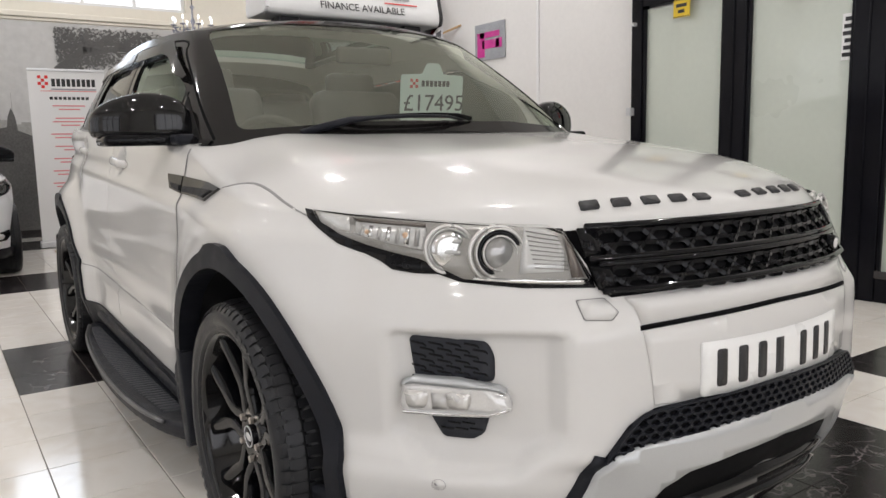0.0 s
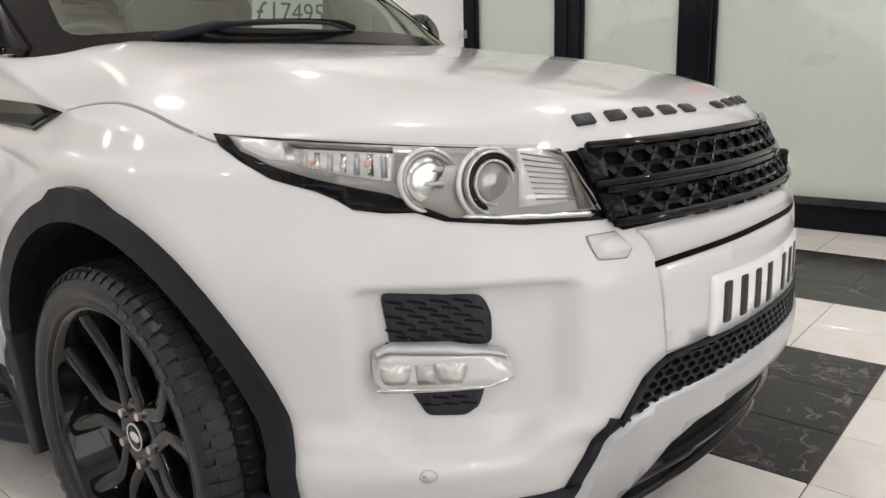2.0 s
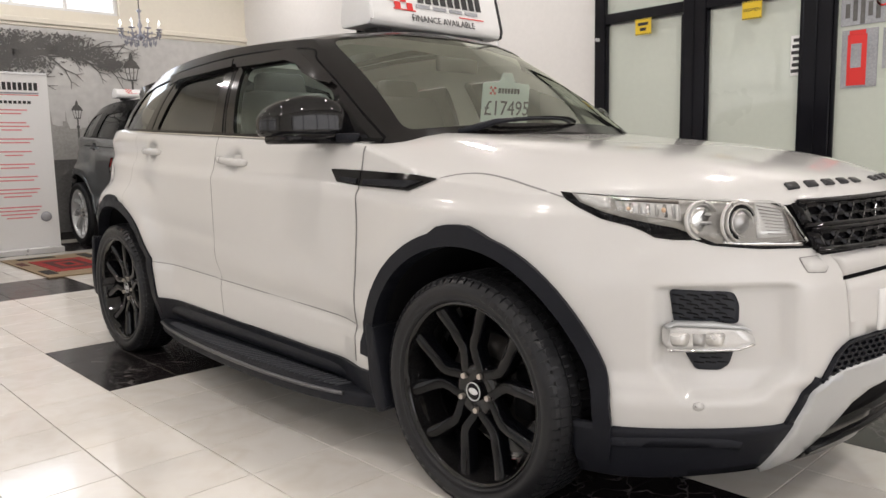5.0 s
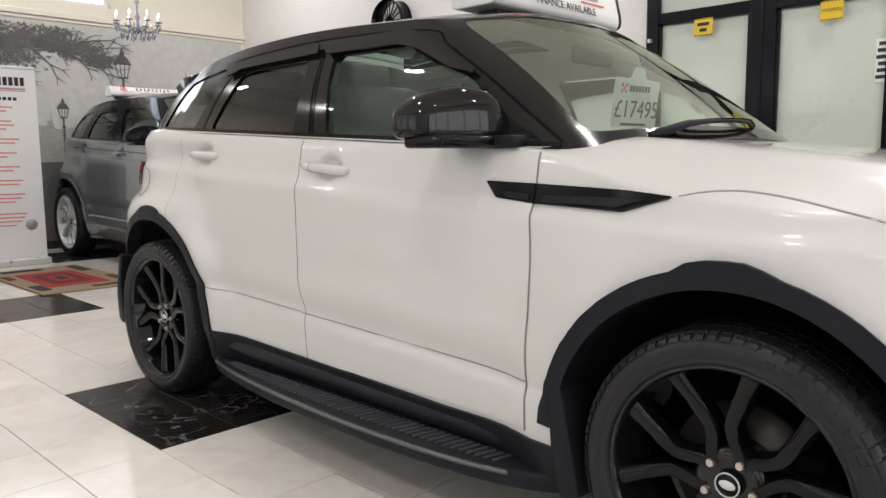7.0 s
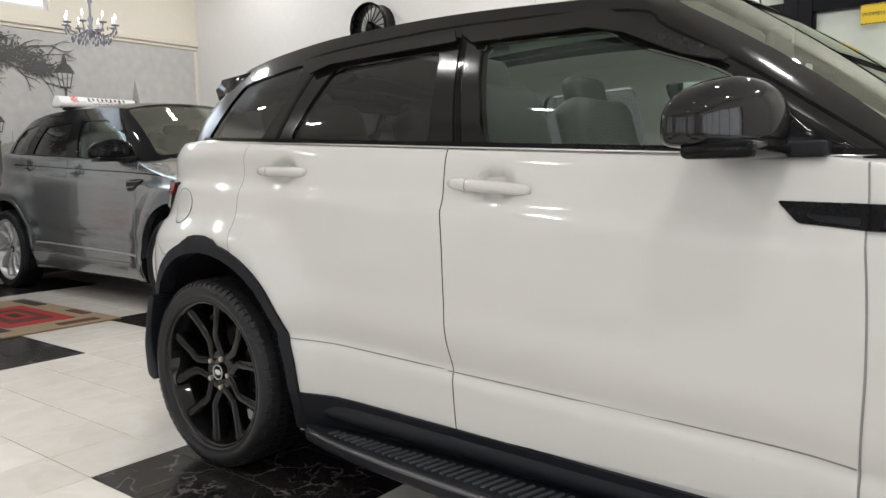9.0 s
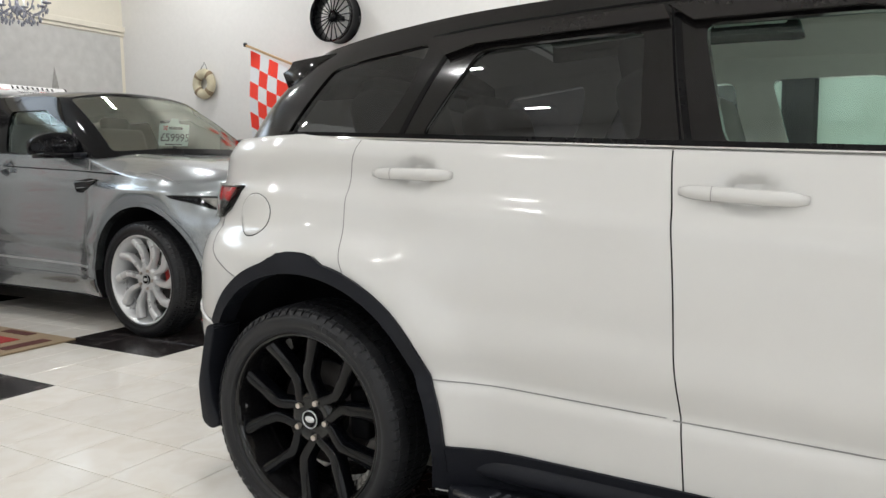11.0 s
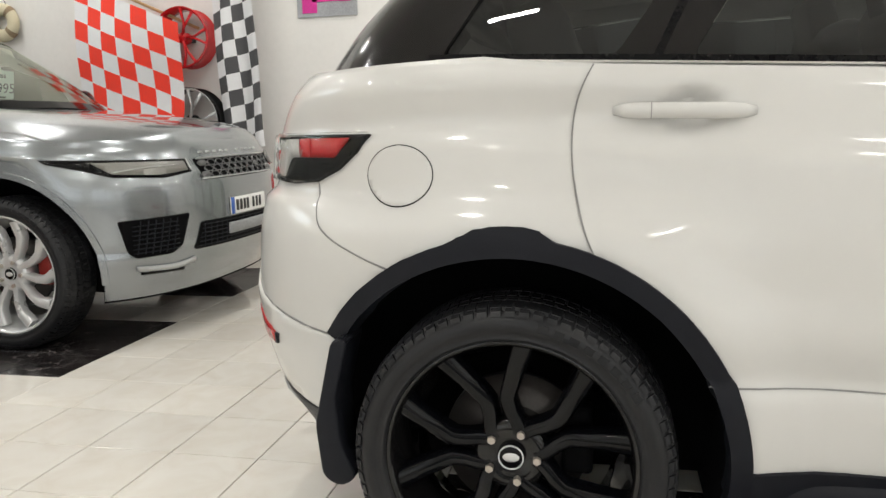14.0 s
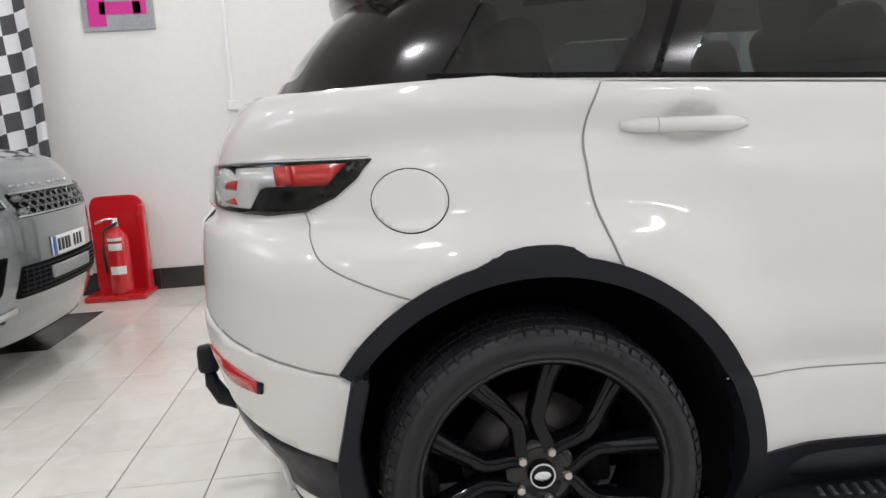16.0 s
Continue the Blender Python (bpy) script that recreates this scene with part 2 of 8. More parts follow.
def body_point(kind, s, w):
    """Place on the right-hand half: kind side has s = x, nose and tail have s = angle; w = 0 low, 1 at the top edge."""
    if kind == "side":
        z = Z_LOW + w * (top_z(s) - Z_LOW)
        return Vector((s, -width(s, z), z))
    if kind == "nose":
        x_guess = NOSE_X + 0.77 * math.cos(s)
        z = Z_LOW + w * (top_z(x_guess) - Z_LOW)
        n = 2.05 + 0.25 * max(0, 0.55 - z) + NOSE_STYLE["blunt"]
        x = NOSE_X + (NOSE(z) - NOSE_X) * NOSE_STYLE["length"] * math.cos(s) ** (2 / n)
        p = Vector((x, -width(min(x, 1.7), z) * math.sin(s) ** (2 / n), z))
        turn = math.degrees(math.atan2(-p.y, p.x - 1.2))
        low = step01((0.52 - z) / 0.10)
        dip = step01((turn - 28.6 - 4.5 * low) / 1.8) * step01((49 - 4 * low - turn) / 2.2) * step01((z - 0.415) / 0.03) * step01((0.714 - z) / 0.013)
        out = Vector((p.x - 1.2, p.y, 0)).normalized()
        ridge = math.exp(-((turn - 27.0) / 5.0) ** 2) * step01((z - 0.42) / 0.05) * step01((0.765 - z) / 0.07)
        low_corner = step01((turn - 24) / 8) * step01((62 - turn) / 10) * step01((0.50 - z) / 0.08)
        return p + out * ((0.022 * ridge + 0.026 * low_corner - 0.028 * dip) * (NOSE_STYLE["blunt"] == 0))
    z = Z_LOW + w * (top_z(-1.6) - 0.01 * math.cos(s) - Z_LOW)
    n = 2.65 + 0.2 * max(0, min(1, (0.85 - z) / 0.25))
    x = TAIL_X - (TAIL(z) + TAIL_X) * math.cos(s) ** (2 / n)
    return Vector((x, -width(max(x, -1.6), z) * math.sin(s) ** (2 / n), z))


def body_bm():
    stations = [("tail", math.pi / 2 * i / 14) for i in range(14)]
    along = [TAIL_X + (NOSE_X - TAIL_X) * i / 44 for i in range(45)]
    along += [c - 0.078 + 0.013 * i for c in (-0.106, -0.968) for i in range(13)]
    stations += [("side", x) for x in sorted(along)]
    stations += [("nose", math.pi / 2 * (1 - i / 90)) for i in range(1, 91)]
    levels = [i / 84 for i in range(85)]
    inward = [0.985, 0.96, 0.92, 0.86, 0.78, 0.68, 0.56, 0.43, 0.29, 0.15, 0.0]
    edge = [body_point(k, s, 1.0) for k, s in stations]
    ex, ey = np.array([e.x for e in edge]), np.array([-e.y for e in edge])

    def lid(x, y):
        if x < 0.62:
            low = 0.93 if -1.5 < x < 0.4 else 1.02
            return low if y < 0.72 * float(np.interp(x, ex, ey)) / 0.8 else belt(x) - 0.015
        r = min(1, y / max(1e-4, float(np.interp(x, ex, ey))))
        e = top_z(x)
        return e + (CREST(x) - e) * (1 - r**4) + 0.018 * math.exp(-((y - 0.58) / 0.13) ** 2) * max(0, min(1, (1.9 - x) / 0.9)) * step01((x - 0.70) / 0.25)

    half = []
    for (k, s), e in zip(stations, edge):
        col = [body_point(k, s, w) for w in levels]
        hub = Vector((max(-1.1, min(1.15, e.x)), 0, 0))
        for f in inward:
            x, y = hub.x + (e.x - hub.x) * f, e.y * f
            col.append(Vector((x, y, lid(x, -y))))
        half.append(col)
    ring = half + [[Vector((p.x, -p.y, p.z)) for p in col] for col in half[-2:0:-1]]
    bm = bmesh.new()
    vs = [[bm.verts.new(p) for p in col] for col in ring]
    for i in range(len(vs)):
        a, b = vs[i], vs[(i + 1) % len(vs)]
        for j in range(len(a) - 1):
            bm.faces.new((a[j], b[j], b[j + 1], a[j + 1]))
    bm.faces.new([c[0] for c in vs][::-1])
    bmesh.ops.remove_doubles(bm, verts=bm.verts, dist=1e-4)
    bmesh.ops.dissolve_degenerate(bm, edges=bm.edges, dist=1e-5)
    bmesh.ops.recalc_face_normals(bm, faces=bm.faces)
    return bm


# lower and upper outline of the cabin, from the middle of the windscreen round the right side to the middle of the tailgate
CABIN_LOW = [(1.02, 0, 1.125), (0.99, -0.30, 1.118), (0.935, -0.55, 1.108), (0.83, -0.735, 1.088), (0.62, -0.785, 1.098), (0.0, -0.795, 1.13), (-0.8, -0.795, 1.172),
             (-1.2, -0.785, 1.192), (-1.5, -0.745, 1.205), (-1.72, -0.66, 1.205), (-1.88, -0.42, 1.20), (-1.95, 0, 1.19)]
CABIN_TOP = [(0.36, 0, 1.575), (0.345, -0.25, 1.565), (0.31, -0.45, 1.545), (0.25, -0.585, 1.518), (0.10, -0.605, 1.535), (-0.4, -0.625, 1.555), (-0.85, -0.62, 1.55),
             (-1.15, -0.605, 1.53), (-1.35, -0.585, 1.508), (-1.50, -0.54, 1.49), (-1.60, -0.36, 1.50), (-1.64, 0, 1.515)]
ROOF = curve((-1.7, 1.53), (-1.3, 1.575), (-0.9, 1.605), (-0.4, 1.62), (0.0, 1.608), (0.25, 1.588), (0.36, 1.575))


def resample(pts, per=5):
    """A smooth line through the points."""
    pts = [Vector(p) for p in pts]
    out = []
    for i in range(len(pts) - 1):
        p0, p1, p2, p3 = pts[max(0, i - 1)], pts[i], pts[i + 1], pts[min(len(pts) - 1, i + 2)]
        for k in range(per):
            t = k / per
            out.append(0.5 * ((2 * p1) + (p2 - p0) * t + (2 * p0 - 5 * p1 + 4 * p2 - p3) * t**2 + (3 * p1 - p0 - 3 * p2 + p3) * t**3))
    return out + [pts[-1]]


def cabin_bm():
    low, top = resample(CABIN_LOW), resample(CABIN_TOP)
    ex, ey, ez = [np.array([getter(p) for p in top[::-1]]) for getter in (lambda p: p.x, lambda p: -p.y, lambda p: p.z)]
    half = []
    for a, b in zip(low, top):
        out = Vector((a.x + 0.4, a.y, 0)).normalized() if abs(a.x) > 1.3 or a.x > 0.7 else Vector((0, -1, 0))
        col = [a.lerp(b, k / 10) + out * (0.028 * math.sin(math.pi * k / 10)) for k in range(11)]
        for f in (0.97, 0.92, 0.84, 0.72, 0.56, 0.38, 0.19, 0.0):
            x, y = max(-1.2, min(0.0, b.x)) * (1 - f) + b.x * f, b.y * f
            e = float(np.interp(x, ex, ez))
            r = min(1, -y / max(1e-4, float(np.interp(x, ex, ey))))
            col.append(Vector((x, y, e + (ROOF(x) - e) * (1 - r**2.6) if abs(b.y) > 1e-3 else b.z + (ROOF(x) - b.z) * (1 - f) ** 0.8)))
        half.append(col)
    ring = half + [[Vector((p.x, -p.y, p.z)) for p in col] for col in half[-2:0:-1]]
    bm = bmesh.new()
    vs = [[bm.verts.new(p) for p in col] for col in ring]
    for i in range(len(vs)):
        a, b = vs[i], vs[(i + 1) % len(vs)]
        for j in range(len(a) - 1):
            bm.faces.new((a[j], b[j], b[j + 1], a[j + 1]))
    bmesh.ops.remove_doubles(bm, verts=bm.verts, dist=1e-4)
    bmesh.ops.recalc_face_normals(bm, faces=bm.faces)
    return bm


def cut_arches(bm, radii):
    """Takes the wheel wells out of the closed body; the walls of the wells get the second material."""
    ob = finish(bm, "cut_body", M_PAINT)
    cutters = []
    for hx, radius in zip((HUB_X, -HUB_X), radii):
        for side in (-1, 1):
            c = bmesh.new()
            bmesh.ops.create_cone(c, cap_ends=True, segments=72, radius1=radius, radius2=radius, depth=0.9, matrix=pose(hx, side * 1.0, HUB_Z, 90))
            cut = finish(c, "cutter", M_DARK)
            mod = ob.modifiers.new("cut", "BOOLEAN")
            mod.operation, mod.object, mod.solver = "DIFFERENCE", cut, "EXACT"
            cutters.append(cut)
    me = bpy.data.meshes.new_from_object(ob.evaluated_get(bpy.context.evaluated_depsgraph_get()))
    for o in cutters + [ob]:
        bpy.data.objects.remove(o)
    out = bmesh.new()
    out.from_mesh(me)
    for f in out.faces:
        c = f.calc_center_median()
        radius = radii[0] if c.x > 0 else radii[1]
        r = [math.hypot(v.co.x - math.copysign(HUB_X, c.x), v.co.z - HUB_Z) for v in f.verts]
        on_wall = all(abs(k - radius) < 0.003 for k in r)
        on_back = all(k < radius + 0.003 and abs(abs(v.co.y) - 0.55) < 0.003 for k, v in zip(r, f.verts))
        f.material_index = 1 if on_wall or on_back or c.z < Z_LOW + 0.01 else 0
    return out


def drape(tree, poly, proj, off, depth, res=0.04, mirror=False):
    """A panel that follows the body: poly is an outline in (x, z) for side, (turn in degrees, z) for nose and tail, (x, y) for top.
    It stands off the body by off and is depth thick."""
    bm = bmesh.new()
    bm.faces.new([bm.verts.new((a, b, 0)) for a, b in poly])
    for axis in (0, 1):
        step = res * (60 if axis == 0 and proj in ("nose", "tail") else 1)
        lo, hi = min(p[axis] for p in poly), max(p[axis] for p in poly)
        k = math.floor(lo / step) + 1
        while k * step < hi:
            co, no = [0, 0, 0], [0, 0, 0]
            co[axis], no[axis] = k * step, 1
            bmesh.ops.bisect_plane(bm, geom=bm.verts[:] + bm.edges[:] + bm.faces[:], plane_co=co, plane_no=no, dist=1e-6)
            k += 1
    verts = bm.verts[:]
    inner = {}
    for v in verts:
        a, b = v.co.x, v.co.y
        if proj == "side":
            o, d = Vector((a, -3, b)), Vector((0, 1, 0))
        elif proj == "top":
            o, d = Vector((a, b, 4)), Vector((0, 0, -1))
        else:
            s = 1 if proj == "nose" else -1
            d = Vector((-s * math.cos(radians(a)), math.sin(radians(a)), 0))
            o = Vector((s * 1.2, 0, b)) - d * 3
        hit, n, _, _ = tree.ray_cast(o, d)
        if hit is None:
            near = tree.find_nearest(o + d * (2.1 if proj in ("side", "top") else 2.0))
            hit, n = near[0], near[1]
        if n.dot(d) > 0:
            n = -n
        v.co = hit + n * off
        inner[v] = hit + n * (off - depth)
    if not bm.faces:
        return bm
    bmesh.ops.recalc_face_normals(bm, faces=bm.faces)
    f0 = max(bm.faces, key=lambda f: f.calc_area())
    f0.normal_update()
    v0 = f0.verts[0]
    if f0.normal.dot(v0.co - inner[v0]) < 0:
        bmesh.ops.reverse_faces(bm, faces=bm.faces)
    rim = [e for e in bm.edges if len(e.link_faces) == 1]
    low = {}
    for e in rim:
        for v in e.verts:
            if v not in low:
                low[v] = bm.verts.new(inner[v])
    for e in rim:
        loop = e.link_loops[0]
        a, b = loop.vert, loop.link_loop_next.vert
        bm.faces.new((b, a, low[a], low[b]))
    if mirror:
        for v in bm.verts:
            v.co.y = -v.co.y
        bmesh.ops.reverse_faces(bm, faces=bm.faces)
    return bm


def strip(line, w):
    """The outline of a thin band along a line."""
    left, right = [], []
    for i, p in enumerate(line):
        a, b = Vector(line[max(0, i - 1)]), Vector(line[min(len(line) - 1, i + 1)])
        t = (b - a).normalized()
        left.append((p[0] - t.y * w / 2, p[1] + t.x * w / 2))
        right.append((p[0] + t.y * w / 2, p[1] - t.x * w / 2))
    return left + right[::-1]


def upright(a0, z0, a1, z1, w):
    """The outline of a bar that stands from (a0, z0) to (a1, z1), w wide in turn."""
    return [(a0 - w / 2, z0), (a0 + w / 2, z0), (a1 + w / 2, z1), (a1 - w / 2, z1)]


def fine(line, n=4):
    return [(p.x, p.y) for p in resample([(a, b, 0) for a, b in line], n)]


def ellipse(cx, cz, rx, rz, n=28):
    return [(cx + rx * math.cos(2 * math.pi * i / n), cz + rz * math.sin(2 * math.pi * i / n)) for i in range(n)]


def rounded(poly, r, n=3):
    """The outline with its corners rounded."""
    k_turn = 0.0157 if max(abs(p[0]) for p in poly) > 4 else 1.0
    poly = [(a * k_turn, b) for a, b in poly]
    out = []
    for i, p in enumerate(poly):
        p, a, b = Vector(p), Vector(poly[i - 1]), Vector(poly[(i + 1) % len(poly)])
        ra, rb = min(r, (a - p).length * 0.45), min(r, (b - p).length * 0.45)
        s, e = p + (a - p).normalized() * ra, p + (b - p).normalized() * rb
        for k in range(n + 1):
            t = k / n
            q = s * (1 - t) ** 2 + p * (2 * t * (1 - t)) + e * t**2
            out.append((q.x / k_turn, q.y))
    return out


# ---- the cars ----
M_GLASS = glass("clear_car_glass", (0.74, 0.875, 0.825), 0.06, 0.0, (0.85, 0.98, 0.93))
M_SCREEN = glass("windscreen_glass", (0.84, 0.90, 0.85), 1.15, 0.0, (0.95, 0.98, 0.86))
M_PRIVACY = glass("privacy_glass", (0.15, 0.155, 0.165), 0.08)
M_LENS = glass("lamp_lens", (0.95, 0.955, 0.95), -0.3)
M_LAMPGREY = material("lamp_housing", (0.41, 0.405, 0.39), 0.3, 0.5, scale=30, vary=0.1)
M_LAMPDARK = material("dark_lamp_base", (0.30, 0.29, 0.272), 0.32, 0.4, scale=30, vary=0.1)
M_LAMPSHADE = material("brown_lamp_shade", (0.14, 0.12, 0.105), 0.3, 0.3, scale=30, vary=0.1)
M_PROJ = material("projector_glass", (0.32, 0.315, 0.305), 0.06, 0.35, scale=20, vary=0.1, coat=1.0)
M_LAMPRING = material("satin_lamp_ring", (0.58, 0.57, 0.545), 0.28, 0.5, scale=30, vary=0.05)
M_REFLECT = material("lamp_reflector", (0.62, 0.615, 0.60), 0.16, 0.95, scale=20, vary=0.05)
M_AMBER = material("amber_bulb", (0.62, 0.42, 0.28), 0.3, scale=30)
M_RED = material("red_lamp_plastic", (0.42, 0.008, 0.010), 0.2, coat=0.25, scale=20, vary=0.1)
M_CLEARW = material("frosted_lamp_plastic", (0.60, 0.595, 0.58), 0.14, 0.2, coat=1.0, scale=30, vary=0.1)
M_CABIN = material("dark_cabin_trim", (0.12, 0.115, 0.10), 0.7, scale=30, vary=0.15)
M_SEAT = material("stone_leather", (0.085, 0.08, 0.072), 0.5, scale=6, vary=0.10)
M_LINING = material("pale_headlining", (0.72, 0.70, 0.64), 0.85, scale=60, vary=0.06)
M_PLATE = material("plate_white", (0.78, 0.78, 0.76), 0.3, coat=0.4, scale=20, vary=0.02)
M_INK = material("black_print", (0.015, 0.015, 0.016), 0.5, scale=30, vary=0.1)
M_BOLT = material("steel_bolt", (0.52, 0.47, 0.42), 0.35, 0.8, scale=60, vary=0.1)
M_DISC = material("brake_disc", (0.05, 0.045, 0.042), 0.45, 0.6, scale=40, vary=0.2)
M_CALIPER = material("red_caliper", (0.32, 0.02, 0.015), 0.4, scale=40)
M_CARD = material("white_card", (0.72, 0.83, 0.78), 0.5, scale=20, vary=0.02)

BODY_TREE = BVHTree.FromBMesh(body_bm())
CABIN_TREE = BVHTree.FromBMesh(cabin_bm())

FRONT_GLASS = [(-0.165, 1.148), (-0.235, 1.44), (0.150, 1.435), (0.225, 1.39), (0.44, 1.312), (0.50, 1.277), (0.55, 1.112)]
REAR_GLASS = [(-0.97, 1.193), (-0.90, 1.304), (-0.825, 1.43), (-0.374, 1.44), (-0.356, 1.162)]
QUARTER_GLASS = [(-1.50, 1.213), (-1.36, 1.424), (-0.995, 1.466), (-1.037, 1.32), (-1.123, 1.197)]
SCREEN = [(-0.67, 1.135), (-0.572, 1.515), (-0.30, 1.552), (0.30, 1.552), (0.572, 1.515), (0.67, 1.135), (0.3, 1.16), (-0.3, 1.16)]
TAIL_SCREEN = [(-0.50, 1.25), (-0.42, 1.45), (0.42, 1.45), (0.50, 1.25)]


# unseen roof opening, added so that ceiling light brightens the cabin
ADDED_ROOF_PANE = [(-1.05, -0.42), (-0.10, -0.42), (-0.10, 0.42), (-1.05, 0.42)]


def cabin_shell(mat, parent, lining=None, open_roof=True):
    """Pillars, roof and window frames in one shell with the openings cut through."""
    ob = finish(cabin_bm(), "cabin", mat)
    sol = ob.modifiers.new("thick", "SOLIDIFY")
    sol.thickness, sol.offset = 0.035, -1
    cutters = []
    for poly, plane, start, depth in ((FRONT_GLASS, "xz", -1.2, 2.4), (REAR_GLASS, "xz", -1.2, 2.4), (QUARTER_GLASS, "xz", -1.2, 2.4), (SCREEN, "yz", 0.26, 1.2), (TAIL_SCREEN, "yz", -2.4, 0.9), (ADDED_ROOF_PANE, "xy", 1.40, 0.5)):
        if plane == "xy" and not open_roof:
            continue
        bm = prism_bm(rounded(poly, 0.035), depth, plane=plane)
        bmesh.ops.translate(bm, verts=bm.verts, vec={"xz": (0, start, 0), "yz": (start, 0, 0), "xy": (0, 0, start)}[plane])
        cut = finish(bm, "cutter", mat, smooth=False)
        mod = ob.modifiers.new("cut", "BOOLEAN")
        mod.operation, mod.object, mod.solver = "DIFFERENCE", cut, "EXACT"
        cutters.append(cut)
    me = bpy.data.meshes.new_from_object(ob.evaluated_get(bpy.context.evaluated_depsgraph_get()))
    for o in cutters + [ob]:
        bpy.data.objects.remove(o)
    bm = bmesh.new()
    bm.from_mesh(me)
    inner = {f.index for f in bm.faces if CABIN_TREE.find_nearest(f.calc_center_median())[3] > 0.025}
    for f in bm.faces:
        f.material_index = 1 if f.index in inner else 0
    shell = part("pillar_and_roof_shell", bm, [mat, lining or M_LINING], parent)
    return sharp_by_angle(shell, 30)


def circle_poly(cx, cz, r, a0, a1, n=24):
    return [(cx + r * math.cos(radians(a0 + (a1 - a0) * i / n)), cz + r * math.sin(radians(a0 + (a1 - a0) * i / n))) for i in range(n + 1)]


def arch_poly(hx, r_in, r_out, a0, a1, lug, squeeze=0.0):
    """A wheel-arch moulding with the raised flat lug at its crown."""
    def tuck(a):
        return 1 - squeeze * step01((85 - a) / 60)

    outer = []
    for x, z in circle_poly(hx, HUB_Z, r_out, a0, a1, 40):
        a = math.degrees(math.atan2(z - HUB_Z, x - hx))
        x, z = hx + (x - hx) * tuck(a), HUB_Z + (z - HUB_Z) * tuck(a)
        k = step01((12 - abs(a - 91)) / 4) * lug
        outer.append((hx + (x - hx) * (1 + k), HUB_Z + (z - HUB_Z) * (1 + k)))
    inner = [(hx + (x - hx) * tuck(math.degrees(math.atan2(z - HUB_Z, x - hx))), HUB_Z + (z - HUB_Z) * tuck(math.degrees(math.atan2(z - HUB_Z, x - hx)))) for x, z in circle_poly(hx, HUB_Z, r_in, a1, a0, 40)]
    return outer + inner


@functools.lru_cache(maxsize=None)
def tread_mesh():
    """Four rings of small tread blocks, shared by all tyres."""
    verts, faces = [], []
    for i in range(84):
        for y0, y1, lag, top in ((-0.092, -0.056, 0, 0.0022), (-0.050, -0.016, 0.5, 0.0022), (-0.010, 0.030, 0, 0.0024), (0.036, 0.076, 0.5, 0.0022)):
            turn = (2 * i + lag) * math.pi / 84
            n = len(verts)
            for y in (y0, y1):
                for u, z in ((-0.0098, -0.008), (0.0098, -0.008), (0.0098, 0.0), (-0.0098, 0.0)):
                    r = TYRE_R + top + z - (0.0065 if y < -0.08 else 0.0)
                    verts.append((r * math.sin(turn) + u * math.cos(turn), y, r * math.cos(turn) - u * math.sin(turn)))
            faces += [(n, n + 1, n + 2, n + 3), (n + 7, n + 6, n + 5, n + 4)] + [(n + k, n + 4 + k, n + 4 + (k + 1) % 4, n + (k + 1) % 4) for k in range(4)]
    for i in range(72):
        turn = 2 * math.pi * (i + 0.25) / 72
        n = len(verts)
        for u in (-0.0105, 0.0105):
            for r, y in ((0.331, -0.1085), (0.3405, -0.1015), (TYRE_R - 0.003, -0.0865), (TYRE_R - 0.010, -0.082), (0.331, -0.097)):
                verts.append((r * math.sin(turn) + u * math.cos(turn), y, r * math.cos(turn) - u * math.sin(turn)))
        faces += [(n + 4, n + 3, n + 2, n + 1, n), (n + 5, n + 6, n + 7, n + 8, n + 9)] + [(n + k, n + (k + 1) % 5, n + 5 + (k + 1) % 5, n + 5 + k) for k in range(5)]
    me = bpy.data.meshes.new("tread")
    me.from_pydata(verts, [], faces)
    me.materials.append(M_TYRE)
    return me


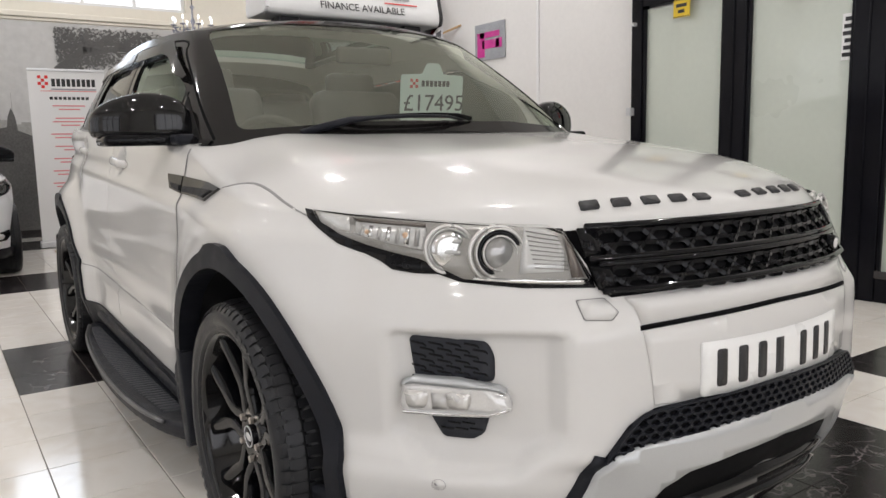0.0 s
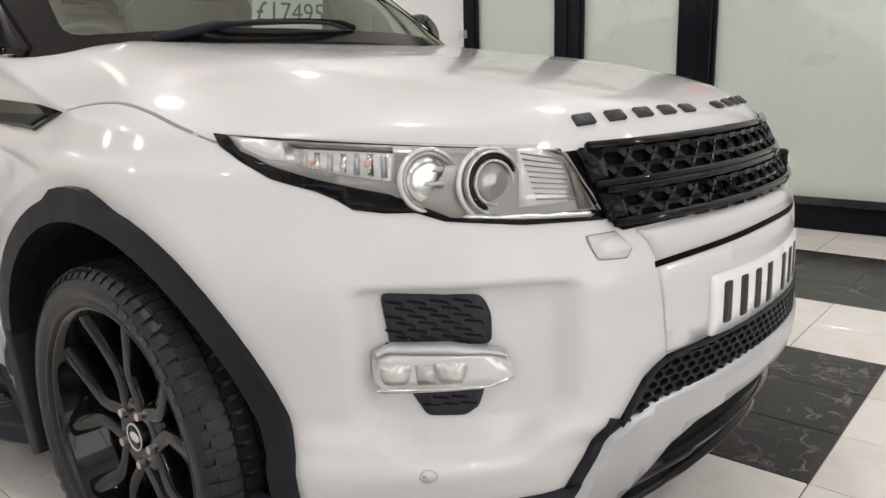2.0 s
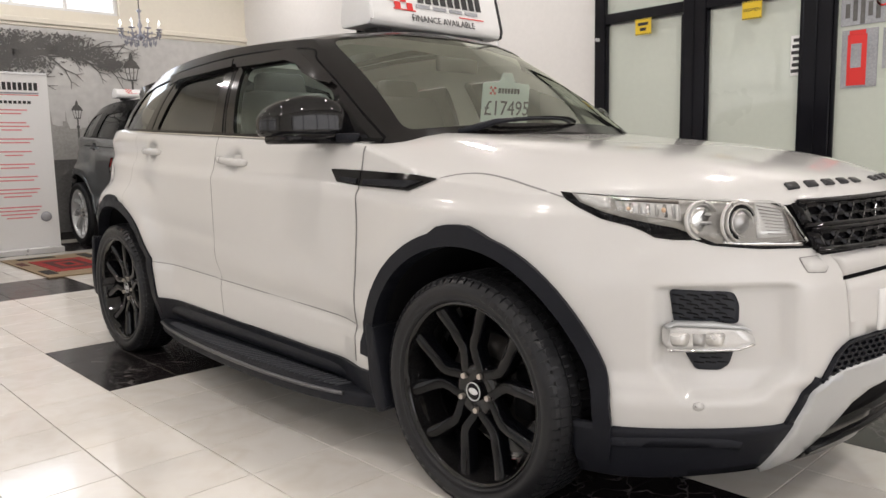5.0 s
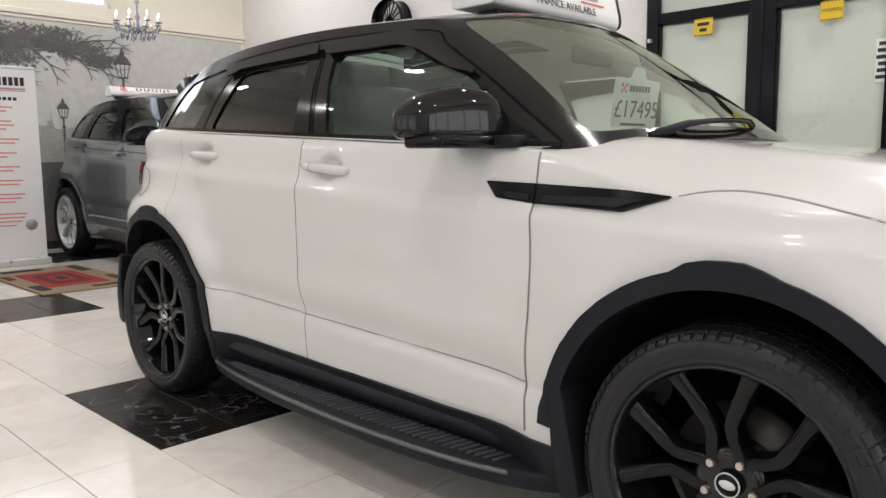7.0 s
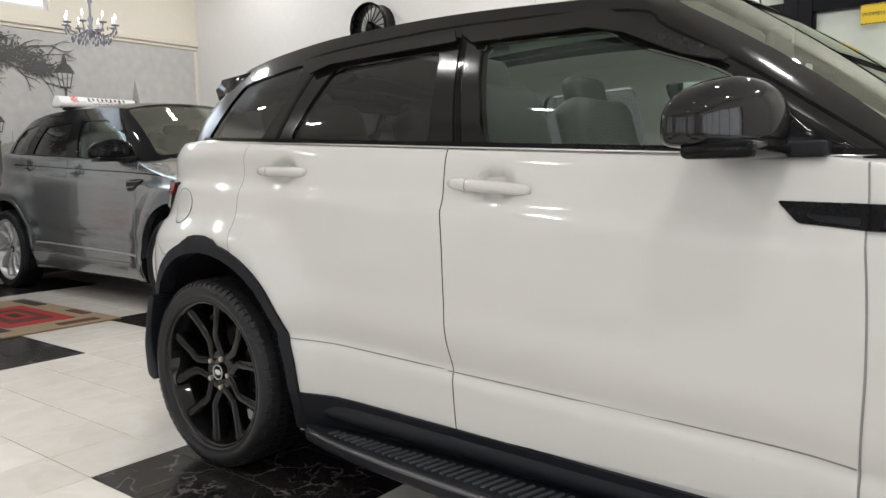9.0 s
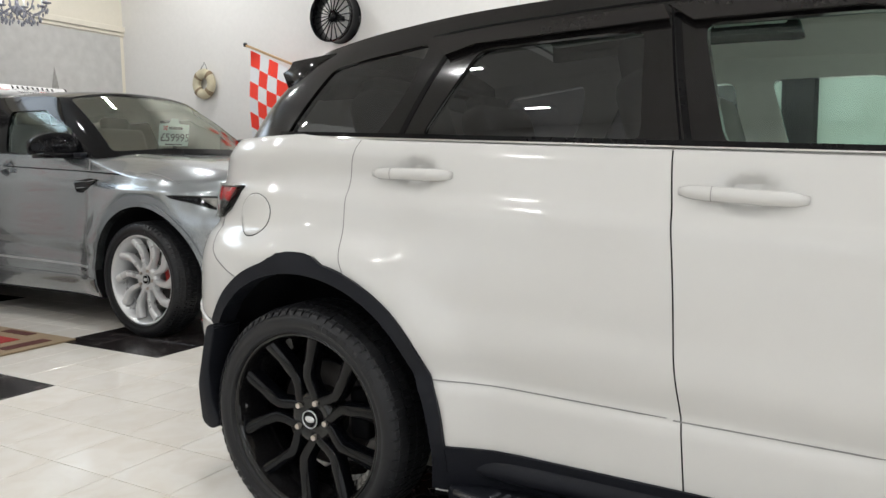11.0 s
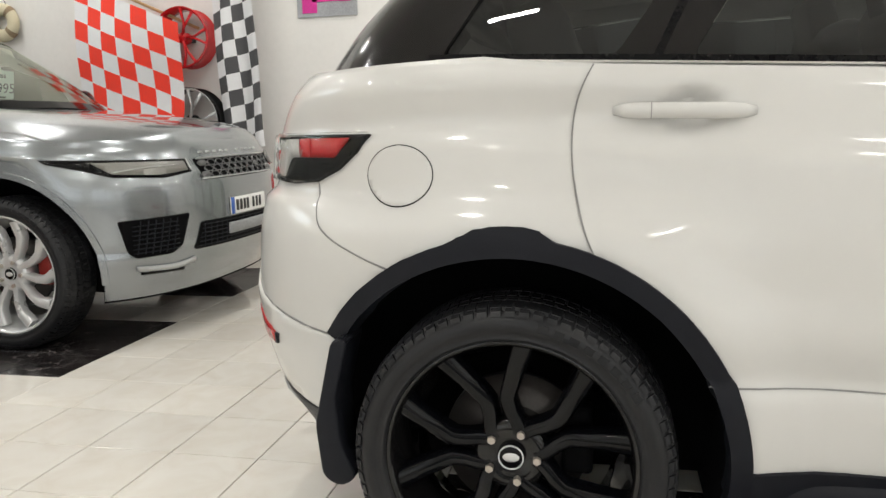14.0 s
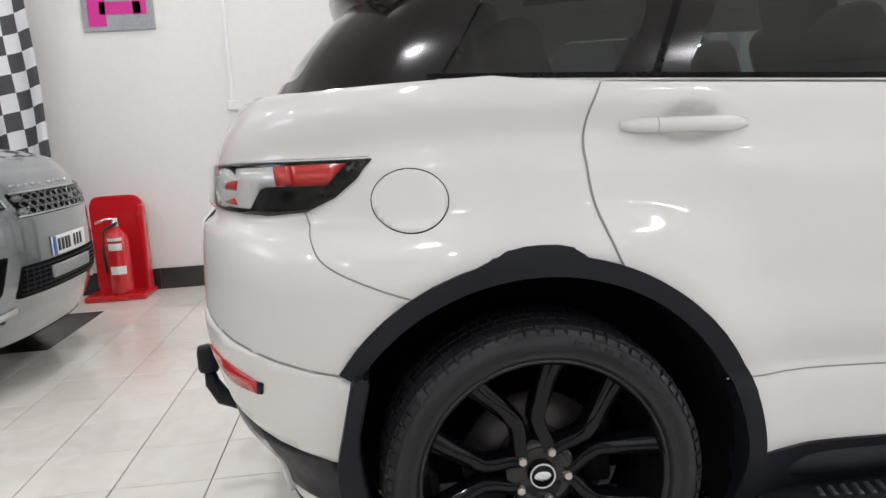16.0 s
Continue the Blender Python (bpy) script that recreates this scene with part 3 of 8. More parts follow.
def wheel(mat_rim, parent, at, face, spoke_style, turn=0.0):
    """A wheel with tyre, rim, spokes, bolts and cap; face = -1 looks to the car's right."""
    w = new("wheel")
    w.parent = parent
    w.matrix_local = pose(at[0], at[1], at[2] - 0.005, 0, 0, 0 if face < 0 else 180) @ pose(0, 0, 0, 0, turn, 0)
    R = TYRE_R
    prof = [(0.262, 0.105), (0.270, -0.085), (0.275, -0.096), (0.279, -0.104), (0.285, -0.106), (0.288, -0.103), (0.298, -0.110), (0.312, -0.113), (0.326, -0.109), (0.336, -0.099), (0.344, -0.085),
            (R - 0.003, -0.077), (R, -0.060), (R, -0.048), (R - 0.007, -0.046), (R - 0.007, -0.038), (R, -0.036), (R + 0.001, 0.0), (R - 0.007, 0.002), (R - 0.007, 0.010), (R, 0.012), (R, 0.06), (0.35, 0.09), (0.32, 0.112), (0.29, 0.106), (0.262, 0.105)]
    tyre = part("tyre", lathe_bm(prof, 96), M_TYRE, w)
    tread = new("tread", tread_mesh())
    tread.parent = tyre
    tagged(tread, kind="stuff")
    # plain raised bars where the maker's lettering stands on the sidewall
    marks = []
    for a0 in (76, 256):
        for k in range(8):
            a = radians(a0 - 6.2 * k)
            b = box_bm(0.022, 0.0035, 0.020, (0, -0.1115, 0.314), 0.0015, 1)
            bmesh.ops.rotate(b, verts=b.verts, cent=(0, 0, 0), matrix=Matrix.Rotation(math.pi / 2 - a, 3, "Y"))
            marks.append(b)
    for b in marks:
        part("sidewall_mark", b, M_TYRE, tyre, smooth=False)
    rim = part("rim", lathe_bm([(0.277, -0.094), (0.272, -0.099), (0.266, -0.096), (0.260, -0.084), (0.252, -0.04), (0.226, 0.0), (0.226, 0.09), (0.262, 0.105)], 72), M_PIANO if spoke_style == "loop" else mat_rim, w)
    hub_bm = lathe_bm([(0.001, -0.050), (0.046, -0.050), (0.060, -0.055), (0.078, -0.052), (0.088, -0.030), (0.09, 0.02), (0.001, 0.02)], 40)
    part("hub", hub_bm, M_PIANO if spoke_style == "loop" else mat_rim, w)
    arms = []
    if spoke_style == "loop":
        lines = [[(0.056, 3), (0.080, 14), (0.104, 22.5), (0.132, 26), (0.150, 24.4), (0.204, 19.6), (0.266, 16)]]
        sides, count, half = (-1, 1), 5, (0.0165, 0.0165, 0.0170, 0.0178, 0.0182, 0.0200, 0.0245)
    else:
        lines = [[(0.05, 0), (0.09, -3), (0.14, -5), (0.19, -2), (0.252, 8)], [(0.05, 36), (0.09, 33), (0.14, 31), (0.19, 34), (0.252, 44)]]
        sides, count, half = (1,), 5, (0.014, 0.014, 0.016, 0.020, 0.025)
    for k in range(count):
        for s in sides:
            for line in lines:
                pts = [(r, radians(67 + 72 * k + s * a)) for r, a in line]
                b = bmesh.new()
                rows = []
                for i, (r, a) in enumerate(pts):
                    c = Vector((r * math.cos(a), 0, r * math.sin(a)))
                    p, q = pts[max(0, i - 1)], pts[min(len(pts) - 1, i + 1)]
                    t = Vector((q[0] * math.cos(q[1]) - p[0] * math.cos(p[1]), 0, q[0] * math.sin(q[1]) - p[0] * math.sin(p[1]))).normalized()
                    n = Vector((-t.z, 0, t.x))
                    h = half[min(i, len(half) - 1)]
                    dish = -0.052 - 0.026 * (r / 0.254) ** 1.5
                    rows.append([b.verts.new(c + n * u + Vector((0, d, 0))) for u, d in ((-h * 1.10, dish + 0.042), (-h, dish + 0.007), (-h * 0.78, dish + 0.001), (0, dish - 0.0025), (h * 0.78, dish + 0.001), (h, dish + 0.007), (h * 1.10, dish + 0.042))])
                for ra, rb in zip(rows, rows[1:]):
                    for j in range(6):
                        b.faces.new((ra[j], ra[j + 1], rb[j + 1], rb[j]))
                    b.faces.new((ra[6], ra[0], rb[0], rb[6]))
                b.faces.new(rows[0])
                b.faces.new(rows[-1][::-1])
                bmesh.ops.recalc_face_normals(b, faces=b.faces)
                arms.append(b)
    for b in arms:
        sharp_by_angle(part("spoke", b, mat_rim, rim), 40)
    for k in range(5):
        a = radians(67 + 72 * k)
        b = bmesh.new()
        bmesh.ops.create_cone(b, cap_ends=True, segments=6, radius1=0.0105, radius2=0.009, depth=0.018, matrix=pose(0.057 * math.cos(a), -0.056, 0.057 * math.sin(a), 90))
        part("wheel_bolt", b, M_BOLT, w, smooth=False)
    cap = part("centre_cap", lathe_bm([(0.001, -0.061), (0.026, -0.061), (0.0295, -0.058), (0.030, -0.048)], 28), M_GLOSS, w)
    part("cap_ring", lathe_bm([(0.0255, -0.0625), (0.0285, -0.0625), (0.0285, -0.060), (0.0255, -0.060), (0.0255, -0.0625)], 28), M_ALLOY, cap)
    badge = bmesh.new()
    bmesh.ops.create_uvsphere(badge, u_segments=16, v_segments=8, radius=1, matrix=Matrix.Translation((0, -0.0612, 0)) @ Matrix.Diagonal((0.019, 0.002, 0.0105, 1)))
    part("cap_badge", badge, M_ALLOY, cap)
    part("brake_disc", lathe_bm([(0.05, 0.02), (0.165, 0.02), (0.165, 0.045), (0.05, 0.045)], 48), M_DISC, w)
    part("brake_caliper", box_bm(0.07, 0.06, 0.16, (0.14, 0.03, 0.02), 0.012), M_CALIPER if spoke_style != "loop" else M_DARK, w)
    return w


def both(name, poly, proj, off, depth, mat, parent, label="", res=0.04, tree=None):
    """The same panel on the right and the left."""
    t = tree or BODY_TREE
    a = sharp_by_angle(part(name, drape(t, poly, proj, off, depth, res), mat, parent, label), 40)
    b = sharp_by_angle(part(name, drape(t, poly, proj, off, depth, res, True), mat, parent, label), 40)
    if "window" in name:
        a.visible_shadow = b.visible_shadow = False
    return a, b


def text_bm(text, size, extrude=0.0005):
    cu = bpy.data.curves.new("text", "FONT")
    cu.body, cu.size, cu.extrude, cu.resolution_u = text, size, extrude, 3
    cu.align_x, cu.align_y = "CENTER", "CENTER"
    ob = bpy.data.objects.new("text", cu)
    scene.collection.objects.link(ob)
    me = bpy.data.meshes.new_from_object(ob.evaluated_get(bpy.context.evaluated_depsgraph_get()))
    bpy.data.objects.remove(ob)
    bm = bmesh.new()
    bm.from_mesh(me)
    bpy.data.meshes.remove(me)
    return bm


def body_panels(car, paint, full):
    """Wings, doors, bonnet and bumpers with their gaps."""
    part("body", cut_arches(body_bm(), (0.436, 0.455) if full else (0.445, 0.445)), [paint, M_DARK], car)
    cabin_shell(M_ROOF if full else M_GLOSS, car, None, full)
    front_gap = fine([(0.776, 1.080), (0.781, 1.013), (0.780, 0.946), (0.789, 0.819), (0.794, 0.665), (0.791, 0.476), (0.794, 0.345)])
    mid_gap = fine([(-0.278, 1.140), (-0.274, 1.06), (-0.268, 0.975), (-0.258, 0.802), (-0.253, 0.66), (-0.237, 0.515), (-0.227, 0.345)])
    rear_arch = [(x, z) for x, z in circle_poly(-HUB_X, HUB_Z, 0.492, 59, 2, 16)]
    rear_gap = fine([(-1.160, 1.188), (-1.190, 1.127), (-1.203, 1.054), (-1.199, 0.961), (-1.179, 0.869), (-1.150, 0.80), (-1.13, 0.778)])
    e = 0.0020
    doors = {}
    front = [(x - e, z) for x, z in front_gap] + [(x + e, z) for x, z in mid_gap[::-1]]
    rear = [(x - e, z) for x, z in mid_gap] + [(-0.845, 0.362)] + rear_arch[::-1][2:] + [(x + e, z) for x, z in rear_gap[::-1]]
    for name, poly in (("front_door", front), ("rear_door", rear)):
        doors[name] = both(name, poly, "side", 0.004, 0.012, paint, car, res=0.018)
    # strips coloured like the shade in the door gaps, over the closed body
    for line, wide, mat in ((front_gap, 0.0034, M_SEAM), (mid_gap, 0.0044, M_DARK), (rear_gap, 0.0034, M_SEAM)):
        both("door_gap", strip(line, wide), "side", 0.0034, 0.005, mat, car, res=0.018)
    # bonnet over the front, with its clamshell edge
    seam = fine([(1.19, 0.978), (1.24, 0.988), (1.30, 0.992), (1.36, 0.988), (1.44, 0.975), (1.52, 0.957), (1.575, 0.944), (1.62, 0.930)])
    both("bonnet_gap", strip(seam, 0.003), "side", 0.001, 0.002, M_SEAM, car, res=0.03)
    return doors, front_gap, mid_gap, rear_gap


def outward(bm, sgn):
    """Turns an open pane's faces to the outside."""
    bm.normal_update()
    if sum(f.normal.x * f.calc_area() for f in bm.faces) * sgn < 0:
        bmesh.ops.reverse_faces(bm, faces=bm.faces)


def widen(car, c):
    """The body is 2c wider than two right-hand halves: the left side moves out and the middle stretches."""
    for ob in car.children:
        if ob.name.split(".")[0] == "wheel":
            ob.location.y += 2 * c if ob.location.y > 0 else 0
            continue
        for m in [ob] + list(ob.children_recursive):
            if m.type == "MESH":
                co = np.empty(len(m.data.vertices) * 3, dtype=np.float32)
                m.data.vertices.foreach_get("co", co)
                co[1::3] += c + c * np.clip(co[1::3] / 0.6, -1, 1)
                m.data.vertices.foreach_set("co", co)


def white_car():
    car = thing("car", Matrix.Identity(4), "white compact SUV with black roof, black alloy wheels and side steps", "car")
    doors, front_gap, mid_gap, rear_gap = body_panels(car, M_PAINT, True)
    for hx in (HUB_X, -HUB_X):
        wheel(M_RIM, car, (hx, -0.802, HUB_Z), -1, "loop", 4 if hx > 0 else 0)
        wheel(M_RIM, car, (hx, 0.802, HUB_Z), 1, "loop")
    # mouldings
    both("wheel_arch_trim", arch_poly(HUB_X, 0.434, 0.480, -14, 176, 0.035, 0.062), "side", 0.017, 0.06, M_PLASTIC, car, "black textured plastic arch moulding", 0.016)
    both("wheel_arch_trim", arch_poly(-HUB_X, 0.450, 0.492, -8, 148, 0.035), "side", 0.014, 0.06, M_PLASTIC, car, "black textured plastic arch moulding", 0.02)
    both("sill_trim", [(-0.875, 0.366), (-0.24, 0.350), (0.47, 0.330), (0.895, 0.330), (0.905, 0.225), (-0.905, 0.225)], "side", 0.012, 0.03, M_PLASTIC, car, "black plastic sill moulding")
    for s in (-1, 1):
        roll = tube_bm([(x, s * (0.828 - 0.02 * ((x - 0.02) / 0.9) ** 8), 0.292 - 0.018 * x) for x in [-0.88 + 0.088 * k for k in range(21)]], 0.040, 16, squash=0.9)
        part("sill_roll", roll, M_PLASTIC, car)
    flap = [(-1.728, 0.612), (-1.688, 0.616), (-1.725, 0.47), (-1.715, 0.36), (-1.680, 0.288), (-1.722, 0.262), (-1.764, 0.285), (-1.776, 0.41)]
    for s in (-1, 1):
        b = prism_bm(rounded(flap, 0.02), 0.12, 0.006)
        bmesh.ops.translate(b, verts=b.verts, vec=(0, -0.895, 0))
        if s > 0:
            bmesh.ops.scale(b, verts=b.verts, vec=(1, -1, 1))
            bmesh.ops.reverse_faces(b, faces=b.faces)
        part("mud_flap", b, M_PLASTIC, car, "black plastic mud flap")
        b = prism_bm(rounded([(0.885, 0.50), (0.925, 0.50), (0.945, 0.40), (0.985, 0.22), (0.935, 0.20), (0.90, 0.30)], 0.015), 0.14, 0.006)
        bmesh.ops.translate(b, verts=b.verts, vec=(0, -0.918, 0))
        if s > 0:
            bmesh.ops.scale(b, verts=b.verts, vec=(1, -1, 1))
            bmesh.ops.reverse_faces(b, faces=b.faces)
        part("mud_flap", b, M_PLASTIC, car, "black plastic mud flap")
    # dark strips stand in for the shade along the lower crease of the doors
    both("door_crease", strip(fine([(-0.93, 0.543), (-0.69, 0.532), (-0.27, 0.516)]), 0.0035), "side", 0.0062, 0.003, M_SEAM, car, res=0.03)
    both("door_crease", strip(fine([(-0.255, 0.512), (0.12, 0.500), (0.787, 0.4765)]), 0.0035), "side", 0.0062, 0.003, M_SEAM, car, res=0.03)
    # side vents
    for a in both("side_vent", rounded([(0.612, 1.004), (0.655, 0.958), (0.778, 0.946), (1.052, 0.936), (1.180, 0.975), (1.05, 0.987), (0.776, 0.999)], 0.008), "side", 0.008, 0.014, M_GLOSS, car, "gloss black side vent"):
        pass
    both("vent_blade", rounded([(0.67, 0.976), (0.69, 0.962), (0.77, 0.953), (0.77, 0.970)], 0.004), "side", 0.0125, 0.006, M_PLASTIC, car, res=0.05)
    both("vent_blade", rounded([(0.81, 0.968), (0.81, 0.951), (1.04, 0.944), (1.12, 0.966)], 0.004), "side", 0.0125, 0.006, M_PLASTIC, car, res=0.05)
    both("vent_gap", strip([(0.785, 0.998), (0.785, 0.946)], 0.006), "side", 0.0092, 0.004, M_DARK, car)
    # fuel flap
    part("fuel_flap", drape(BODY_TREE, ellipse(-1.580, 0.967, 0.0793, 0.0653, 48), "side", 0.0022, 0.008, 0.012), M_PAINT, car)
    part("fuel_flap_gap", drape(BODY_TREE, ellipse(-1.580, 0.967, 0.0815, 0.0675, 48), "side", 0.0012, 0.004, 0.02), M_DARK, car)
    # handles with their cups
    for door, x0, x1, z0, z1 in (("front_door", -0.256, 0.012, 1.047, 1.027), ("rear_door", -1.120, -0.848, 1.094, 1.086)):
        for s, owner in zip((-1, 1), doors[door]):
            pts, rad = [], []
            for i in range(13):
                t = i / 12
                x, z = x0 + (x1 - x0) * t, z0 + (z1 - z0) * t
                y = -BODY_TREE.ray_cast(Vector((x, -3, z)), Vector((0, 1, 0)))[0].y
                y += scoop(x, z)
                lift = 0.004 + 0.016 * min(1, 4 * t, 4 * (1 - t))
                pts.append((x, s * (y + lift), z))
                rad.append((0.007, 0.0115, 0.0128)[min(i, 12 - i, 2)])
            h = part("door_handle", tube_bm(pts, rad, 12, squash=1.3), M_PAINT, owner, "body-coloured pull handle")
            part("handle_gap", tube_bm([(x0 + (x1 - x0) * q, s * abs(pts[3][1]), z0 + (z1 - z0) * q) for q in (0.27, 0.275)], 0.0133, 12, squash=1.3), M_SEAM, h)
    # belt trim
    both("belt_trim", [(0.80, 1.0885), (0.30, 1.115), (-0.40, 1.152), (-1.10, 1.189), (-1.52, 1.211), (-1.52, 1.227), (-1.10, 1.206), (-0.40, 1.169), (0.30, 1.132), (0.80, 1.104)], "side", 0.006, 0.02, M_GLOSS, car, "gloss black belt trim", tree=CABIN_TREE)
    both("belt_moulding", strip([(0.78, 1.0885), (0.30, 1.1155), (-0.40, 1.1525), (-1.10, 1.1895), (-1.50, 1.2105)], 0.005), "side", 0.010, 0.02, M_CHROME, car, tree=CABIN_TREE)
    # windows
    both("window_pane", rounded(FRONT_GLASS, 0.03), "side", -0.008, 0.004, M_GLASS, doors["front_door"][0], tree=CABIN_TREE)
    both("window_pane", rounded(REAR_GLASS, 0.03), "side", -0.008, 0.004, M_PRIVACY, doors["rear_door"][0], tree=CABIN_TREE)
    both("quarter_window", rounded(QUARTER_GLASS, 0.03), "side", -0.006, 0.004, M_PRIVACY, car, tree=CABIN_TREE)
    for line in ([(0.56, 1.108), (0.512, 1.272)], [(-0.245, 1.150), (-0.302, 1.475)], [(-1.035, 1.198), (-0.915, 1.455)]):
        both("window_bar", strip(line, 0.016), "side", 0.002, 0.02, M_GLOSS, car, tree=CABIN_TREE)
    # shut lines between the door frames and the pillars
    for line in ([(0.800, 1.108), (0.66, 1.205), (0.50, 1.312), (0.30, 1.428), (0.19, 1.487), (-0.30, 1.512), (-0.80, 1.500), (-1.00, 1.484)], [(-0.262, 1.150), (-0.318, 1.50)]):
        both("frame_gap", strip(fine(line), 0.006), "side", 0.0012, 0.003, M_DARK, car, res=0.04, tree=CABIN_TREE)
    # wind deflectors
    both("wind_deflector", [(-0.325, 1.486), (0.094, 1.486), (0.150, 1.478), (0.468, 1.322), (0.460, 1.311), (0.36, 1.340), (0.20, 1.412), (0.10, 1.437), (-0.258, 1.439)], "side", 0.020, 0.006, M_SMOKE, car, "smoked plastic wind deflector", tree=CABIN_TREE)
    both("wind_deflector", [(-0.985, 1.468), (-0.335, 1.486), (-0.315, 1.449), (-0.836, 1.435), (-0.924, 1.410)], "side", 0.020, 0.006, M_SMOKE, car, "smoked plastic wind deflector", tree=CABIN_TREE)
    # windscreen and tailgate glass
    for poly, name, mat, sgn in ((SCREEN, "windscreen", M_SCREEN, 1), (TAIL_SCREEN, "rear_window", M_PRIVACY, -1)):
        bm = bmesh.new()
        bm.faces.new([bm.verts.new((a, b, 0)) for a, b in rounded(poly, 0.03)])
        for axis, lo, hi, st in ((0, -0.7, 0.7, 0.07), (1, 1.1, 1.6, 0.05)):
            k = lo
            while k < hi:
                co, no = [0, 0, 0], [0, 0, 0]
                co[axis], no[axis] = k, 1
                bmesh.ops.bisect_plane(bm, geom=bm.verts[:] + bm.edges[:] + bm.faces[:], plane_co=co, plane_no=no)
                k += st
        for v in bm.verts:
            hit = CABIN_TREE.ray_cast(Vector((sgn * 3, v.co.x, v.co.y)), Vector((-sgn, 0, 0)))
            v.co = hit[0] - Vector((sgn * 0.006, 0, 0))
        outward(bm, sgn)
        pane = part(name, bm, mat, car)
        pane.visible_shadow = False
    # pane over the added opening; it casts no shadow into the cabin
    part("roof_glass", drape(CABIN_TREE, rounded(ADDED_ROOF_PANE, 0.035), "top", -0.006, 0.005, 0.08), M_GLASS, car, "unseen glass roof panel, added to let light into the cabin").visible_shadow = False
    # spoiler over the tailgate
    sp = bmesh.new()
    rows = []
    for i in range(25):
        y = -0.60 + 1.2 * i / 24
        k = (abs(y) / 0.60) ** 3
        back = -1.735 + 0.11 * k
        rows.append([sp.verts.new(p) for p in ((-1.40, y, 1.540 - 0.06 * k), (-1.58, y, 1.527 - 0.06 * k), (back + 0.03, y, 1.502 - 0.055 * k), (back, y, 1.482 - 0.05 * k), (back + 0.014, y, 1.444 - 0.045 * k), (-1.665 + 0.07 * k, y, 1.405 - 0.04 * k), (-1.45, y, 1.36 - 0.03 * k))])
    for a, b in zip(rows, rows[1:]):
        for j in range(6):
            sp.faces.new((a[j], a[j + 1], b[j + 1], b[j]))
        sp.faces.new((a[6], a[0], b[0], b[6]))
    sp.faces.new(rows[0])
    sp.faces.new(rows[-1][::-1])
    bmesh.ops.recalc_face_normals(sp, faces=sp.faces)
    part("roof_spoiler", sp, M_ROOF, car, "gloss black roof spoiler over the tailgate")
    nose_details(car)
    tail_details(car)
    mirror_pair(car, M_PIANO)
    steps(car)
    cabin_inside(car, True)
    wipers(car)
    widen(car, 0.02)
    return car


def letter_block(angle, wide, tall, car, mat):
    """A plain raised block on the bonnet's front edge, square to the edge."""
    def spot(a, back):
        r = 0.908 + 0.014 * (a / 25) ** 2 - back
        return (1.2 + r * math.cos(radians(a)), -r * math.sin(radians(a)))

    poly = [spot(angle, 0), spot(angle, tall), spot(angle - wide, tall), spot(angle - wide, 0)]
    return part("bonnet_letter", drape(BODY_TREE, rounded(poly, 0.003), "top", 0.005, 0.007, 0.05), mat, car)


